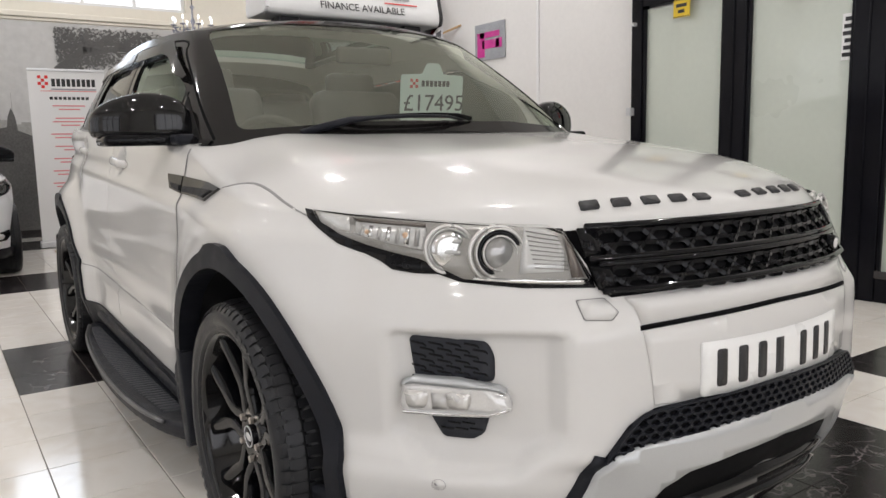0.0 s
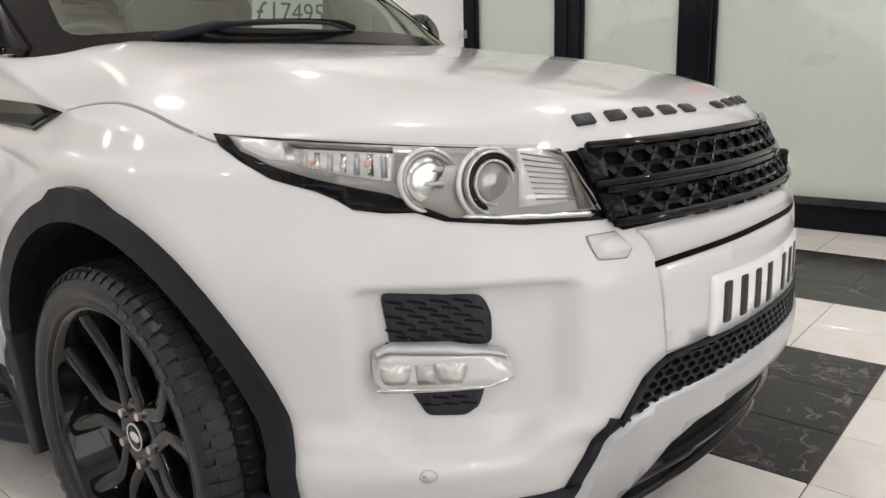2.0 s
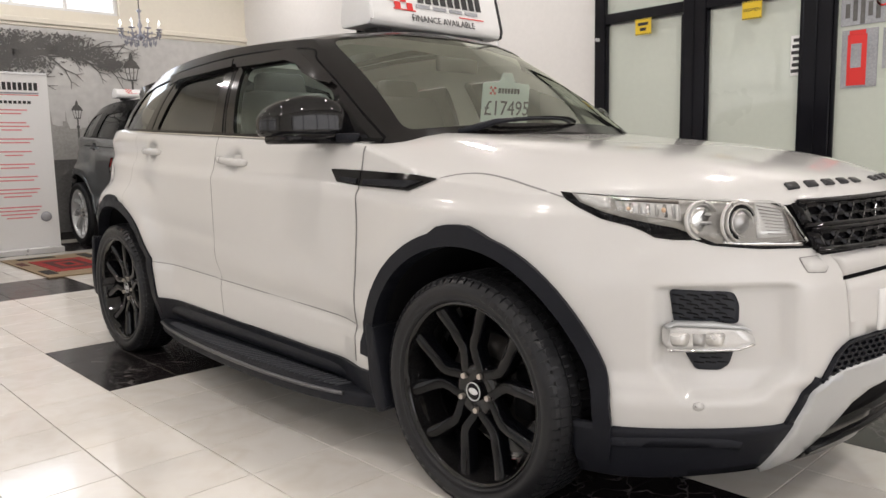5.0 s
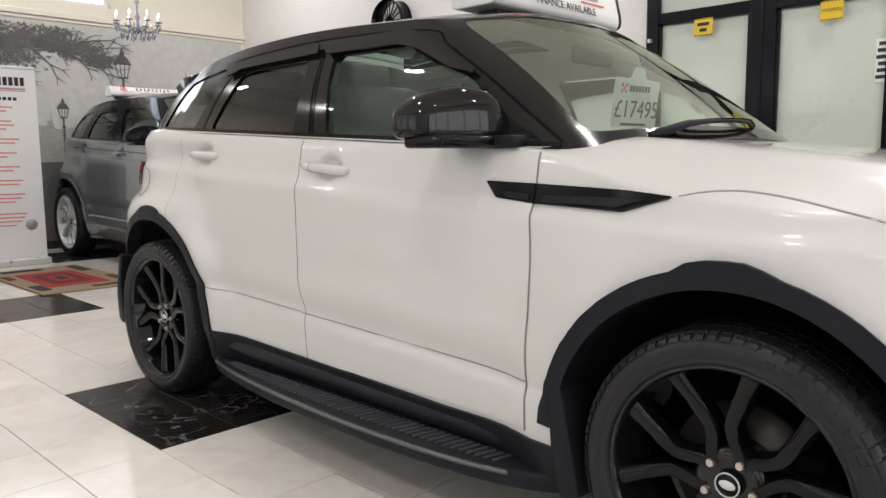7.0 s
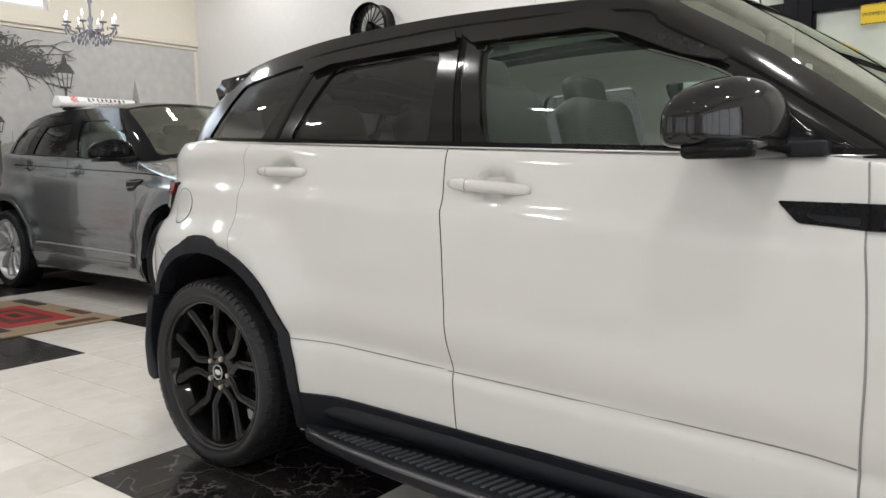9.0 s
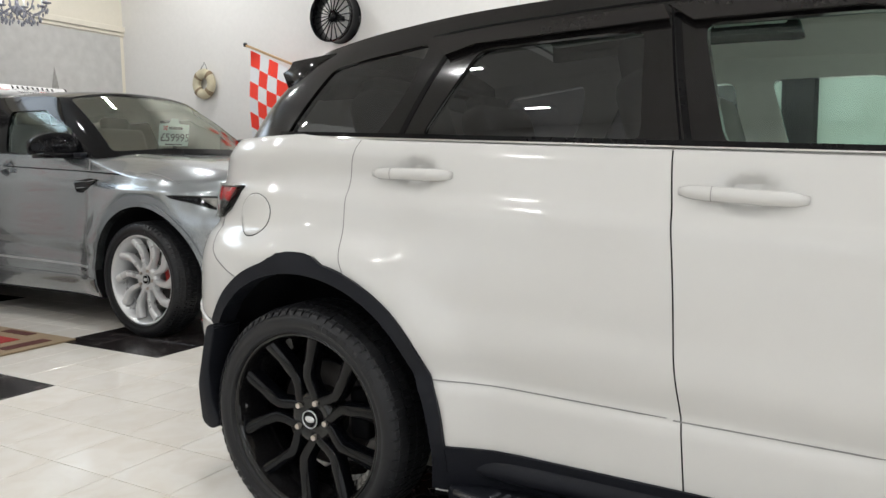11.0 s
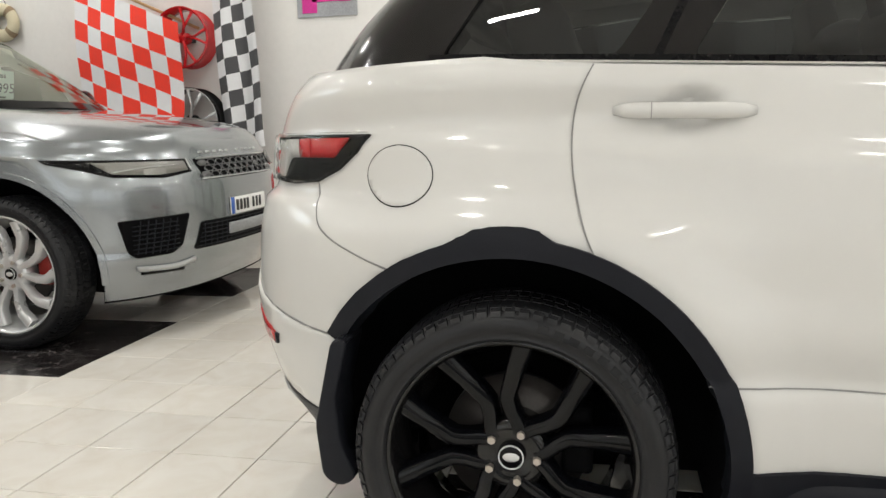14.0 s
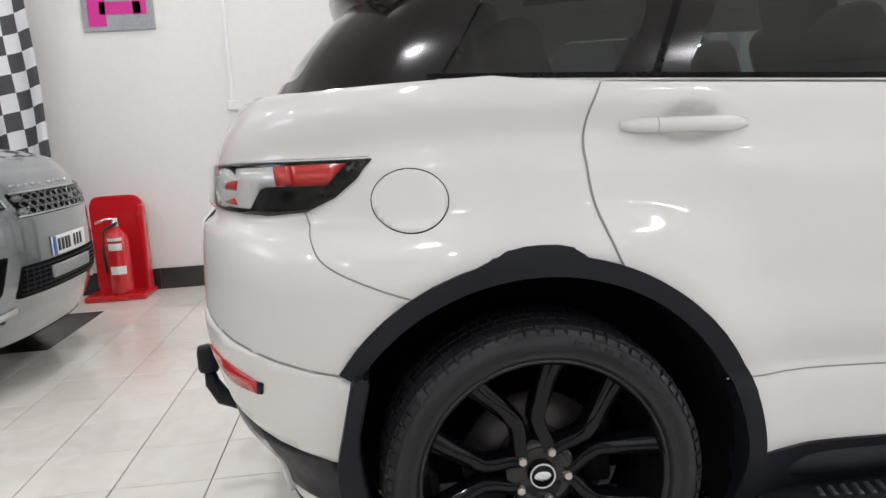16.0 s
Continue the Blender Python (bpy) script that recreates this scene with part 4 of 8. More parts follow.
def nose_details(car):
    # headlights: bucket, inner lamps, clear cover
    cover = [(61.0, 0.940), (55.2, 0.931), (44.6, 0.921), (39.1, 0.915), (30.1, 0.907), (28.0, 0.892), (26.8, 0.850), (25.7, 0.806), (26.4, 0.799), (33.5, 0.805), (39.6, 0.814), (42.0, 0.832), (45.0, 0.852), (48.3, 0.863), (52.0, 0.877), (56.4, 0.896), (59.6, 0.917)]
    apron = [(63.0, 0.944), (62.0, 0.925), (59.9, 0.905), (56.1, 0.876), (51.8, 0.858), (49.8, 0.845), (48.3, 0.830), (45.5, 0.824), (42.6, 0.823), (40.1, 0.809), (33.0, 0.797), (25.0, 0.793), (25.2, 0.81), (28.0, 0.905), (44.0, 0.923)]
    for flip in (False, True):
        lamp = part("headlight", drape(BODY_TREE, apron, "nose", 0.0025, 0.006, 0.03, flip), M_GLOSS, car, "clear headlight with twin round lamps in a black surround")
        part("lamp_bed", drape(BODY_TREE, cover, "nose", 0.0045, 0.004, 0.03, flip), M_LAMPDARK, lamp)

        def lens(turn, z, r, lift, mat, name, ring=0.0):
            d = Vector((-math.cos(radians(turn)), math.sin(radians(turn)), 0))
            hit, n, _, _ = BODY_TREE.ray_cast(Vector((1.2, 0, z)) - d * 3, d)
            if ring:
                b = lathe_bm([(r, 0.0), (r, lift), (r - ring * 0.4, lift + 0.003), (r - ring, lift), (r - ring, 0.0)], 32, "z")
            else:
                b = lathe_bm([(r, 0.0), (r * 0.92, lift * 0.6), (r * 0.6, lift), (0.0001, lift * 1.15)], 32, "z")
            face = Vector((n.x * 0.9 + 0.35, n.y * 0.6, n.z * 0.3)).normalized()
            m = face.to_track_quat("Z", "Y").to_matrix().to_4x4()
            m.translation = hit + n * 0.003
            bmesh.ops.transform(b, matrix=m, verts=b.verts)
            if flip:
                bmesh.ops.scale(b, verts=b.verts, vec=(1, -1, 1))
                bmesh.ops.reverse_faces(b, faces=b.faces)
            return part(name, b, mat, lamp)

        lens(35.9, 0.861, 0.058, 0.005, M_LAMPRING, "lamp_ring", 0.007)
        lens(35.6, 0.862, 0.050, 0.009, M_LAMPRING, "lamp_ring", 0.004)
        lens(35.6, 0.862, 0.046, 0.006, M_GLOSS, "lamp_ring", 0.010)
        lens(35.6, 0.862, 0.036, 0.010, M_LAMPRING, "lamp_ring", 0.004)
        lens(35.6, 0.862, 0.032, 0.012, M_PROJ, "projector_lens")
        lens(41.4, 0.870, 0.051, 0.006, M_LAMPRING, "lamp_ring", 0.007)
        lens(41.4, 0.870, 0.044, 0.004, M_LAMPGREY, "lamp_ring", 0.006)
        lens(41.4, 0.870, 0.038, 0.007, M_REFLECT, "lamp_reflector")
        part("lamp_fin", drape(BODY_TREE, strip([(42.6, 0.884), (39.9, 0.882)], 0.006), "nose", 0.012, 0.004, 0.03, flip), M_CLEARW, lamp)
        part("lamp_fin", drape(BODY_TREE, strip([(42.4, 0.864), (40.0, 0.862)], 0.006), "nose", 0.012, 0.004, 0.03, flip), M_CLEARW, lamp)
        part("lamp_tail", drape(BODY_TREE, [(60.2, 0.936), (55.2, 0.928), (54.6, 0.900), (56.6, 0.903), (59.2, 0.919)], "nose", 0.0075, 0.003, 0.03, flip), M_CLEARW, lamp)
        part("indicator_unit", drape(BODY_TREE, [(44.3, 0.908), (54.0, 0.918), (53.6, 0.895), (49.0, 0.880), (44.3, 0.868)], "nose", 0.008, 0.004, 0.03, flip), M_CLEARW, lamp, "faceted clear indicator unit")
        for k in range(7):
            part("lamp_facet", drape(BODY_TREE, upright(45.3 + 1.25 * k, 0.905 + 0.0012 * k, 45.3 + 1.25 * k, 0.874 + 0.0028 * k, 0.55), "nose", 0.0095, 0.002, 0.03, flip), M_REFLECT if k % 2 else M_LAMPGREY, lamp)
        part("indicator_bulb", drape(BODY_TREE, ellipse(46.8, 0.893, 0.35, 0.005, 12), "nose", 0.0115, 0.003, 0.03, flip), M_AMBER, lamp)
        part("indicator_bulb", drape(BODY_TREE, ellipse(52.0, 0.897, 0.3, 0.004, 12), "nose", 0.0115, 0.003, 0.03, flip), M_AMBER, lamp)
        for k in range(9):
            part("lamp_rib", drape(BODY_TREE, strip([(32.4 - 0.1 * k, 0.900 - 0.0085 * k), (28.7 - 0.13 * k, 0.889 - 0.0078 * k)], 0.0016), "nose", 0.0085, 0.003, 0.03, flip), M_LAMPDARK, lamp)
        part("lamp_fan", drape(BODY_TREE, fine([(32.6, 0.908), (30.4, 0.903), (28.9, 0.888), (28.2, 0.860), (28.4, 0.824)]) + [(33.4, 0.822)], "nose", 0.0065, 0.002, 0.03, flip), M_CLEARW, lamp)
        part("lamp_corner", drape(BODY_TREE, [(28.0, 0.888), (27.2, 0.868), (26.2, 0.812), (27.6, 0.812), (27.8, 0.850)], "nose", 0.0068, 0.002, 0.03, flip), M_LAMPSHADE, lamp)
        part("lamp_brow", drape(BODY_TREE, [(54.6, 0.9265), (44.4, 0.9165), (44.4, 0.9095), (53.6, 0.9195)], "nose", 0.0085, 0.004, 0.03, flip), M_LAMPSHADE, lamp)
        part("lamp_trim", drape(BODY_TREE, strip(fine([(25.9, 0.8045), (33.5, 0.8085), (38.5, 0.815)]), 0.006), "nose", 0.009, 0.004, 0.03, flip), M_CHROME, lamp)
        part("lens_cover", drape(BODY_TREE, cover, "nose", 0.016, 0.002, 0.03, flip), M_LENS, lamp).visible_shadow = False
        # fog grilles and the daytime lamp across them
        fog = part("fog_grille", drape(BODY_TREE, rounded([(46.2, 0.701), (37.0, 0.692), (36.2, 0.662), (36.2, 0.612), (45.4, 0.612)], 0.012), "nose", 0.006, 0.012, 0.03, flip), M_FOG, car, "black scaled plastic fog lamp grille")
        part("lower_fog_grille", drape(BODY_TREE, rounded([(44.2, 0.552), (36.6, 0.552), (37.4, 0.505), (38.8, 0.490), (42.2, 0.494)], 0.008), "nose", 0.006, 0.012, 0.03, flip), M_FOG, fog)
        for row in range(7):
            z = 0.686 - 0.0115 * row
            for k in range(4):
                a = 44.9 - 2.05 * k - (1.0 if row % 2 else 0)
                if a > 37.2:
                    part("grille_scale", drape(BODY_TREE, strip([(a + 0.9, z + 0.002), (a - 0.55, z - 0.002), (a - 0.8, z - 0.006)], 0.0035), "nose", 0.0085, 0.004, 0.05, flip), M_GLOSS, fog)
        for row in range(3):
            for k in range(3):
                a = 41.6 - 1.7 * k - (0.8 if row % 2 else 0)
                if a > 37.6:
                    part("grille_scale", drape(BODY_TREE, strip([(a + 0.9, 0.538 - 0.012 * row), (a - 0.6, 0.535 - 0.012 * row)], 0.003), "nose", 0.0085, 0.004, 0.05, flip), M_GLOSS, fog)
        drl = part("daytime_lamp", drape(BODY_TREE, rounded([(47.4, 0.606), (45.4, 0.611), (36.4, 0.603), (34.6, 0.588), (34.2, 0.562), (36.6, 0.548), (46.4, 0.546), (47.2, 0.564)], 0.006), "nose", 0.034, 0.030, 0.03, flip), M_CLEARW, car, "clear plastic daytime lamp bar across the fog grille")
        part("lamp_hood", drape(BODY_TREE, [(47.2, 0.608), (45.4, 0.622), (40.0, 0.620), (35.6, 0.606), (34.8, 0.598), (36.4, 0.604), (45.4, 0.612)], "nose", 0.035, 0.030, 0.03, flip), M_SILVER, drl)
        for a in (45.0, 40.2):
            part("lamp_cell", drape(BODY_TREE, rounded([(a + 1.3, 0.598), (a - 1.6, 0.596), (a - 1.2, 0.562), (a + 1.0, 0.562)], 0.01), "nose", 0.0365, 0.004, 0.03, flip), M_LAMPRING, drl)
        part("lamp_cell", drape(BODY_TREE, [(43.2, 0.594), (41.4, 0.594), (41.4, 0.562), (43.0, 0.562)], "nose", 0.0362, 0.004, 0.03, flip), M_LAMPGREY, drl)
        part("lamp_edge", drape(BODY_TREE, strip([(46.9, 0.551), (36.8, 0.552), (34.6, 0.565)], 0.005), "nose", 0.036, 0.006, 0.03, flip), M_CHROME, drl)
        # washer flap and parking sensor
        wash = rounded([(27.3, 0.771), (24.3, 0.773), (22.9, 0.747), (23.8, 0.734), (26.7, 0.737)], 0.004)
        part("washer_flap_gap", drape(BODY_TREE, [(25.0 + (a - 25.0) * 1.07, 0.753 + (z - 0.753) * 1.10) for a, z in wash], "nose", 0.001, 0.003, 0.03, flip), M_SEAM, car)
        part("washer_flap", drape(BODY_TREE, wash, "nose", 0.003, 0.004, 0.03, flip), M_PAINT, car)
        part("sensor_ring", drape(BODY_TREE, ellipse(42.6, 0.409, 0.80, 0.0108, 20), "nose", 0.001, 0.003, 0.05, flip), M_SEAM, car)
        part("parking_sensor", drape(BODY_TREE, ellipse(42.6, 0.409, 0.74, 0.0100, 20), "nose", 0.0018, 0.003, 0.05, flip), M_PAINT, car)
        # lower bumper: black corner, insert beside the silver guard
        corner = [(61.5, 0.346), (43.5, 0.350), (29.3, 0.348), (26.0, 0.342), (28.5, 0.29), (31.5, 0.222), (40, 0.212), (48, 0.206), (59, 0.206)]
        part("bumper_corner_trim", drape(BODY_TREE, corner, "nose", 0.010, 0.02, 0.03, flip), M_PLASTIC, car, "black plastic lower bumper corner")
        # raised strip, shaped to stand in for the highlight across the corner trim
        part("corner_ledge", drape(BODY_TREE, strip(fine([(56, 0.305), (48, 0.315), (40, 0.313), (36, 0.300)]), 0.026), "nose", 0.0125, 0.006, 0.03, flip), M_PLASTIC, car)
        part("bumper_insert", drape(BODY_TREE, [(25.2, 0.345), (24.0, 0.458), (26.0, 0.472), (29.6, 0.348)], "nose", 0.008, 0.02, 0.03, flip), M_PLASTIC, car)
    # grille: dark back, two honeycomb bars, lamp eye
    g_top = [(27.9, 0.900), (21.9, 0.905), (14.6, 0.909), (5.1, 0.912)]
    g_low = [(0.0, 0.789), (10.2, 0.784), (18.0, 0.778), (23.4, 0.774), (24.9, 0.795), (25.6, 0.835), (26.9, 0.871)]
    out = g_top + [(-a, z) for a, z in g_top[::-1]] + [(-a, z) for a, z in g_low[::-1]][:-1] + g_low
    grille = part("front_grille", drape(BODY_TREE, out, "nose", 0.002, 0.006, 0.05), M_DARK, car, "gloss black honeycomb grille in two bars")

    def comb(name, z_lo, z_hi, reach, rows, cols, parent, mat, lift, wide=1.0, thick=0.0042, arc=None, limit=None):
        """Honeycomb: a frame of hexagon edges across the nose."""
        cell_a, cell_z = 2 * reach / cols, (z_hi - z_lo) / rows
        seen = set()
        for r in range(rows + 1):
            for c in range(cols + 1):
                a = -reach + cell_a * (c + (0.5 if r % 2 else 0))
                z = z_lo + cell_z * (r + 0.0) + cell_z * 0.5
                hexa = [(a + cell_a * 0.5 * math.cos(radians(60 * k)) * 1.02, z + cell_z * 0.62 * math.sin(radians(60 * k))) for k in range(6)]
                for k in range(6):
                    p, q = hexa[k], hexa[(k + 1) % 6]
                    key = tuple(sorted(((round(p[0], 1), round(p[1], 3)), (round(q[0], 1), round(q[1], 3)))))
                    mid = ((p[0] + q[0]) / 2, (p[1] + q[1]) / 2)
                    if key in seen or abs(mid[0]) > reach or not z_lo - 0.002 <= mid[1] <= z_hi + 0.002 or (limit and not limit(*mid)):
                        continue
                    seen.add(key)
                    up = arc(p[0]) if arc else 0
                    yield p, q

    bars = bmesh.new()

    def add_bar(p, q, w, lift, depth):
        # a thin bar between two places of the nose
        ends = []
        for a, z in (p, q):
            d = Vector((-math.cos(radians(a)), math.sin(radians(a)), 0))
            hit, n, _, _ = BODY_TREE.ray_cast(Vector((1.2, 0, z)) - d * 3, d)
            ends.append((hit, -d))
        t = (ends[1][0] - ends[0][0]).normalized()
        vs = []
        for h, n in ends:
            s = t.cross(n).normalized() * (w / 2)
            vs.append([h + s + n * lift, h - s + n * lift, h - s * 1.3 + n * (lift - depth), h + s * 1.3 + n * (lift - depth)])
        b = bars
        va = [b.verts.new(v) for v in vs[0]]
        vb = [b.verts.new(v) for v in vs[1]]
        for j in range(4):
            b.faces.new((va[j], va[(j + 1) % 4], vb[(j + 1) % 4], vb[j]))
        b.faces.new(va[::-1])
        b.faces.new(vb)

    for z_lo, z_hi, reach in ((0.848, 0.899, 24.5), (0.787, 0.830, 23.4)):
        bars = bmesh.new()
        for p, q in comb("", z_lo, z_hi, reach, 2, 14, None, None, 0):
            add_bar(p, q, 0.009, 0.014, 0.014)
        bmesh.ops.recalc_face_normals(bars, faces=bars.faces)
        bar = part("honeycomb_bar", bars, M_GLOSS, grille, smooth=False)
        for z in (z_lo - 0.004, z_hi + 0.003):
            part("bar_edge", drape(BODY_TREE, strip(fine([(reach + 1, z), (0, z + 0.004), (-reach - 1, z)], 8), 0.009), "nose", 0.018, 0.012, 0.03), M_GLOSS, bar)
        for s in (1, -1):
            part("bar_end", drape(BODY_TREE, [(s * (reach - 0.4), z_lo), (s * (reach - 0.4), z_hi), (s * (reach + 2.0), z_hi), (s * (reach + 1.4), z_lo)], "nose", 0.016, 0.012, 0.03), M_GLOSS, bar)
    for a in (17, 9, 0, -9, -17):
        part("grille_strut", drape(BODY_TREE, upright(a, 0.833, a - 0.3, 0.846, 0.5), "nose", 0.008, 0.006, 0.05), M_PLASTIC, grille)
    eye_d = Vector((-math.cos(radians(-19)), math.sin(radians(-19)), 0))
    hit = BODY_TREE.ray_cast(Vector((1.2, 0, 0.818)) - eye_d * 3, eye_d)[0]
    b = lathe_bm([(0.0001, 0.030), (0.014, 0.030), (0.019, 0.027), (0.021, 0.018), (0.021, -0.01)], 24, "z")
    bmesh.ops.transform(b, matrix=Matrix.Translation(hit) @ Vector((1, 0.15, 0)).to_track_quat("Z", "Y").to_matrix().to_4x4(), verts=b.verts)
    eye = part("grille_camera", b, M_GLOSS, grille, "round black camera pod with a clear eye")
    b = lathe_bm([(0.0001, 0.034), (0.009, 0.033), (0.013, 0.030)], 20, "z")
    bmesh.ops.transform(b, matrix=Matrix.Translation(hit) @ Vector((1, 0.15, 0)).to_track_quat("Z", "Y").to_matrix().to_4x4(), verts=b.verts)
    part("camera_eye", b, M_CLEARW, eye)
    # plain blocks where the maker's name stands on the bonnet edge
    angle = 25.2
    for k in range(11):
        if k != 5:
            letter_block(angle, 2.55, 0.019, car, M_INK)
        angle -= 4.45
    # bumper centre with its dark slot, plate, mesh and silver guard
    part("bumper_slot", drape(BODY_TREE, strip(fine([(20.6, 0.714), (12, 0.724), (0, 0.731), (-12, 0.724), (-20.6, 0.714)], 6), 0.010), "nose", 0.0012, 0.003, 0.03), M_DARK, car)
    up = fine([(20.4, 0.721), (12, 0.731), (0, 0.738), (-12, 0.731), (-20.4, 0.721)], 4)
    part("bumper_bridge", drape(BODY_TREE, up + [(-21.0, 0.755), (-22.0, 0.772), (0, 0.786), (22.0, 0.772), (21.0, 0.755)], "nose", 0.004, 0.008, 0.04), M_PAINT, car)
    low = fine([(20.3, 0.708), (12, 0.718), (0, 0.725), (-12, 0.718), (-20.3, 0.708)], 4)
    part("plate_panel", drape(BODY_TREE, low + [(-19.6, 0.644), (-18.9, 0.556), (0, 0.575), (18.9, 0.556), (19.6, 0.644)], "nose", 0.004, 0.008, 0.04), M_PAINT, car)
    plate = part("number_plate", drape(BODY_TREE, rounded([(13.3, 0.672), (-13.3, 0.672), (-13.3, 0.561), (13.3, 0.561)], 0.006), "nose", 0.009, 0.006, 0.04), M_PLATE, car, "white number plate with dark plain bars")
    for a in (10.6, 7.5, 4.4, 1.3, -3.6, -6.8, -9.9):
        part("plate_bar", drape(BODY_TREE, rounded([(a + 0.7, 0.655), (a - 0.7, 0.655), (a - 0.7, 0.578), (a + 0.7, 0.578)], 0.006), "nose", 0.0102, 0.002, 0.04), M_INK, plate)
    top = [(24.9, 0.462), (22.0, 0.522), (18.9, 0.550), (11.8, 0.560), (0, 0.569)]
    bot = [(0, 0.494), (7, 0.490), (15.4, 0.480), (21.4, 0.470), (24.0, 0.458)]
    mesh_out = top + [(-a, z) for a, z in top[::-1][1:]] + [(-a, z) for a, z in bot[::-1]] + bot[1:]
    mesh = part("lower_grille", drape(BODY_TREE, mesh_out, "nose", 0.006, 0.008, 0.03), M_DARK, car, "black honeycomb mesh under the plate")
    bars = bmesh.new()
    t_g = lambda a: float(np.interp(abs(a), [p[0] for p in top[::-1]], [p[1] for p in top[::-1]]))
    b_g = lambda a: float(np.interp(abs(a), [p[0] for p in bot], [p[1] for p in bot]))
    for p, q in comb("", 0.46, 0.575, 25, 8, 34, None, None, 0, limit=lambda a, z: b_g(a) < z < t_g(a)):
        if not all(b_g(a) - 0.001 < z < t_g(a) - 0.002 and abs(a) < 24.5 for a, z in (p, q)):
            continue
        add_bar(p, q, 0.0035, 0.014, 0.008)
    bmesh.ops.recalc_face_normals(bars, faces=bars.faces)
    tagged(part("honeycomb_mesh", bars, M_PLASTIC, mesh, smooth=False), kind="stuff")
    part("mesh_rim", drape(BODY_TREE, strip(fine([(a, z - 0.003) for a, z in top] + [(-a, z - 0.003) for a, z in top[::-1][1:]], 4), 0.004), "nose", 0.0145, 0.012, 0.03), M_PLASTIC, mesh)
    s_top = [(25.6, 0.440), (23.6, 0.466), (21.4, 0.477), (15.4, 0.487), (7, 0.498), (0, 0.502)]
    s_bot = [(0, 0.440), (8, 0.430), (14.5, 0.412), (17.4, 0.382), (19.2, 0.335), (21.6, 0.272), (23.8, 0.214), (31.8, 0.214), (28.6, 0.320), (26.4, 0.400)]
    guard = s_top + [(-a, z) for a, z in s_top[::-1][1:]] + [(-a, z) for a, z in s_bot[::-1]] + s_bot[1:]
    part("silver_bumper_guard", drape(BODY_TREE, guard, "nose", 0.020, 0.03, 0.025), M_SILVER, car, "silver painted lower bumper guard")
    i_top = [(17.0, 0.390), (14.3, 0.410), (8, 0.428), (0, 0.438)]
    air = i_top + [(-a, z) for a, z in i_top[::-1][1:]] + [(-21, 0.30), (0, 0.36), (21, 0.30)]
    part("lower_intake", drape(BODY_TREE, air, "nose", 0.004, 0.01, 0.04), M_DARK, car)
    lip = [(22.5, 0.255), (19.5, 0.315), (10, 0.335), (0, 0.350), (-10, 0.335), (-19.5, 0.315), (-22.5, 0.255), (-24, 0.208), (0, 0.208), (24, 0.208)]
    part("front_splitter", drape(BODY_TREE, lip, "nose", 0.018, 0.03, 0.03), M_GLOSS, car, "gloss black front splitter")
    part("splitter_rib", drape(BODY_TREE, strip(fine([(22.6, 0.245), (11, 0.275), (0, 0.288), (-11, 0.275), (-22.6, 0.245)], 6), 0.012), "nose", 0.030, 0.014, 0.03), M_GLOSS, car)


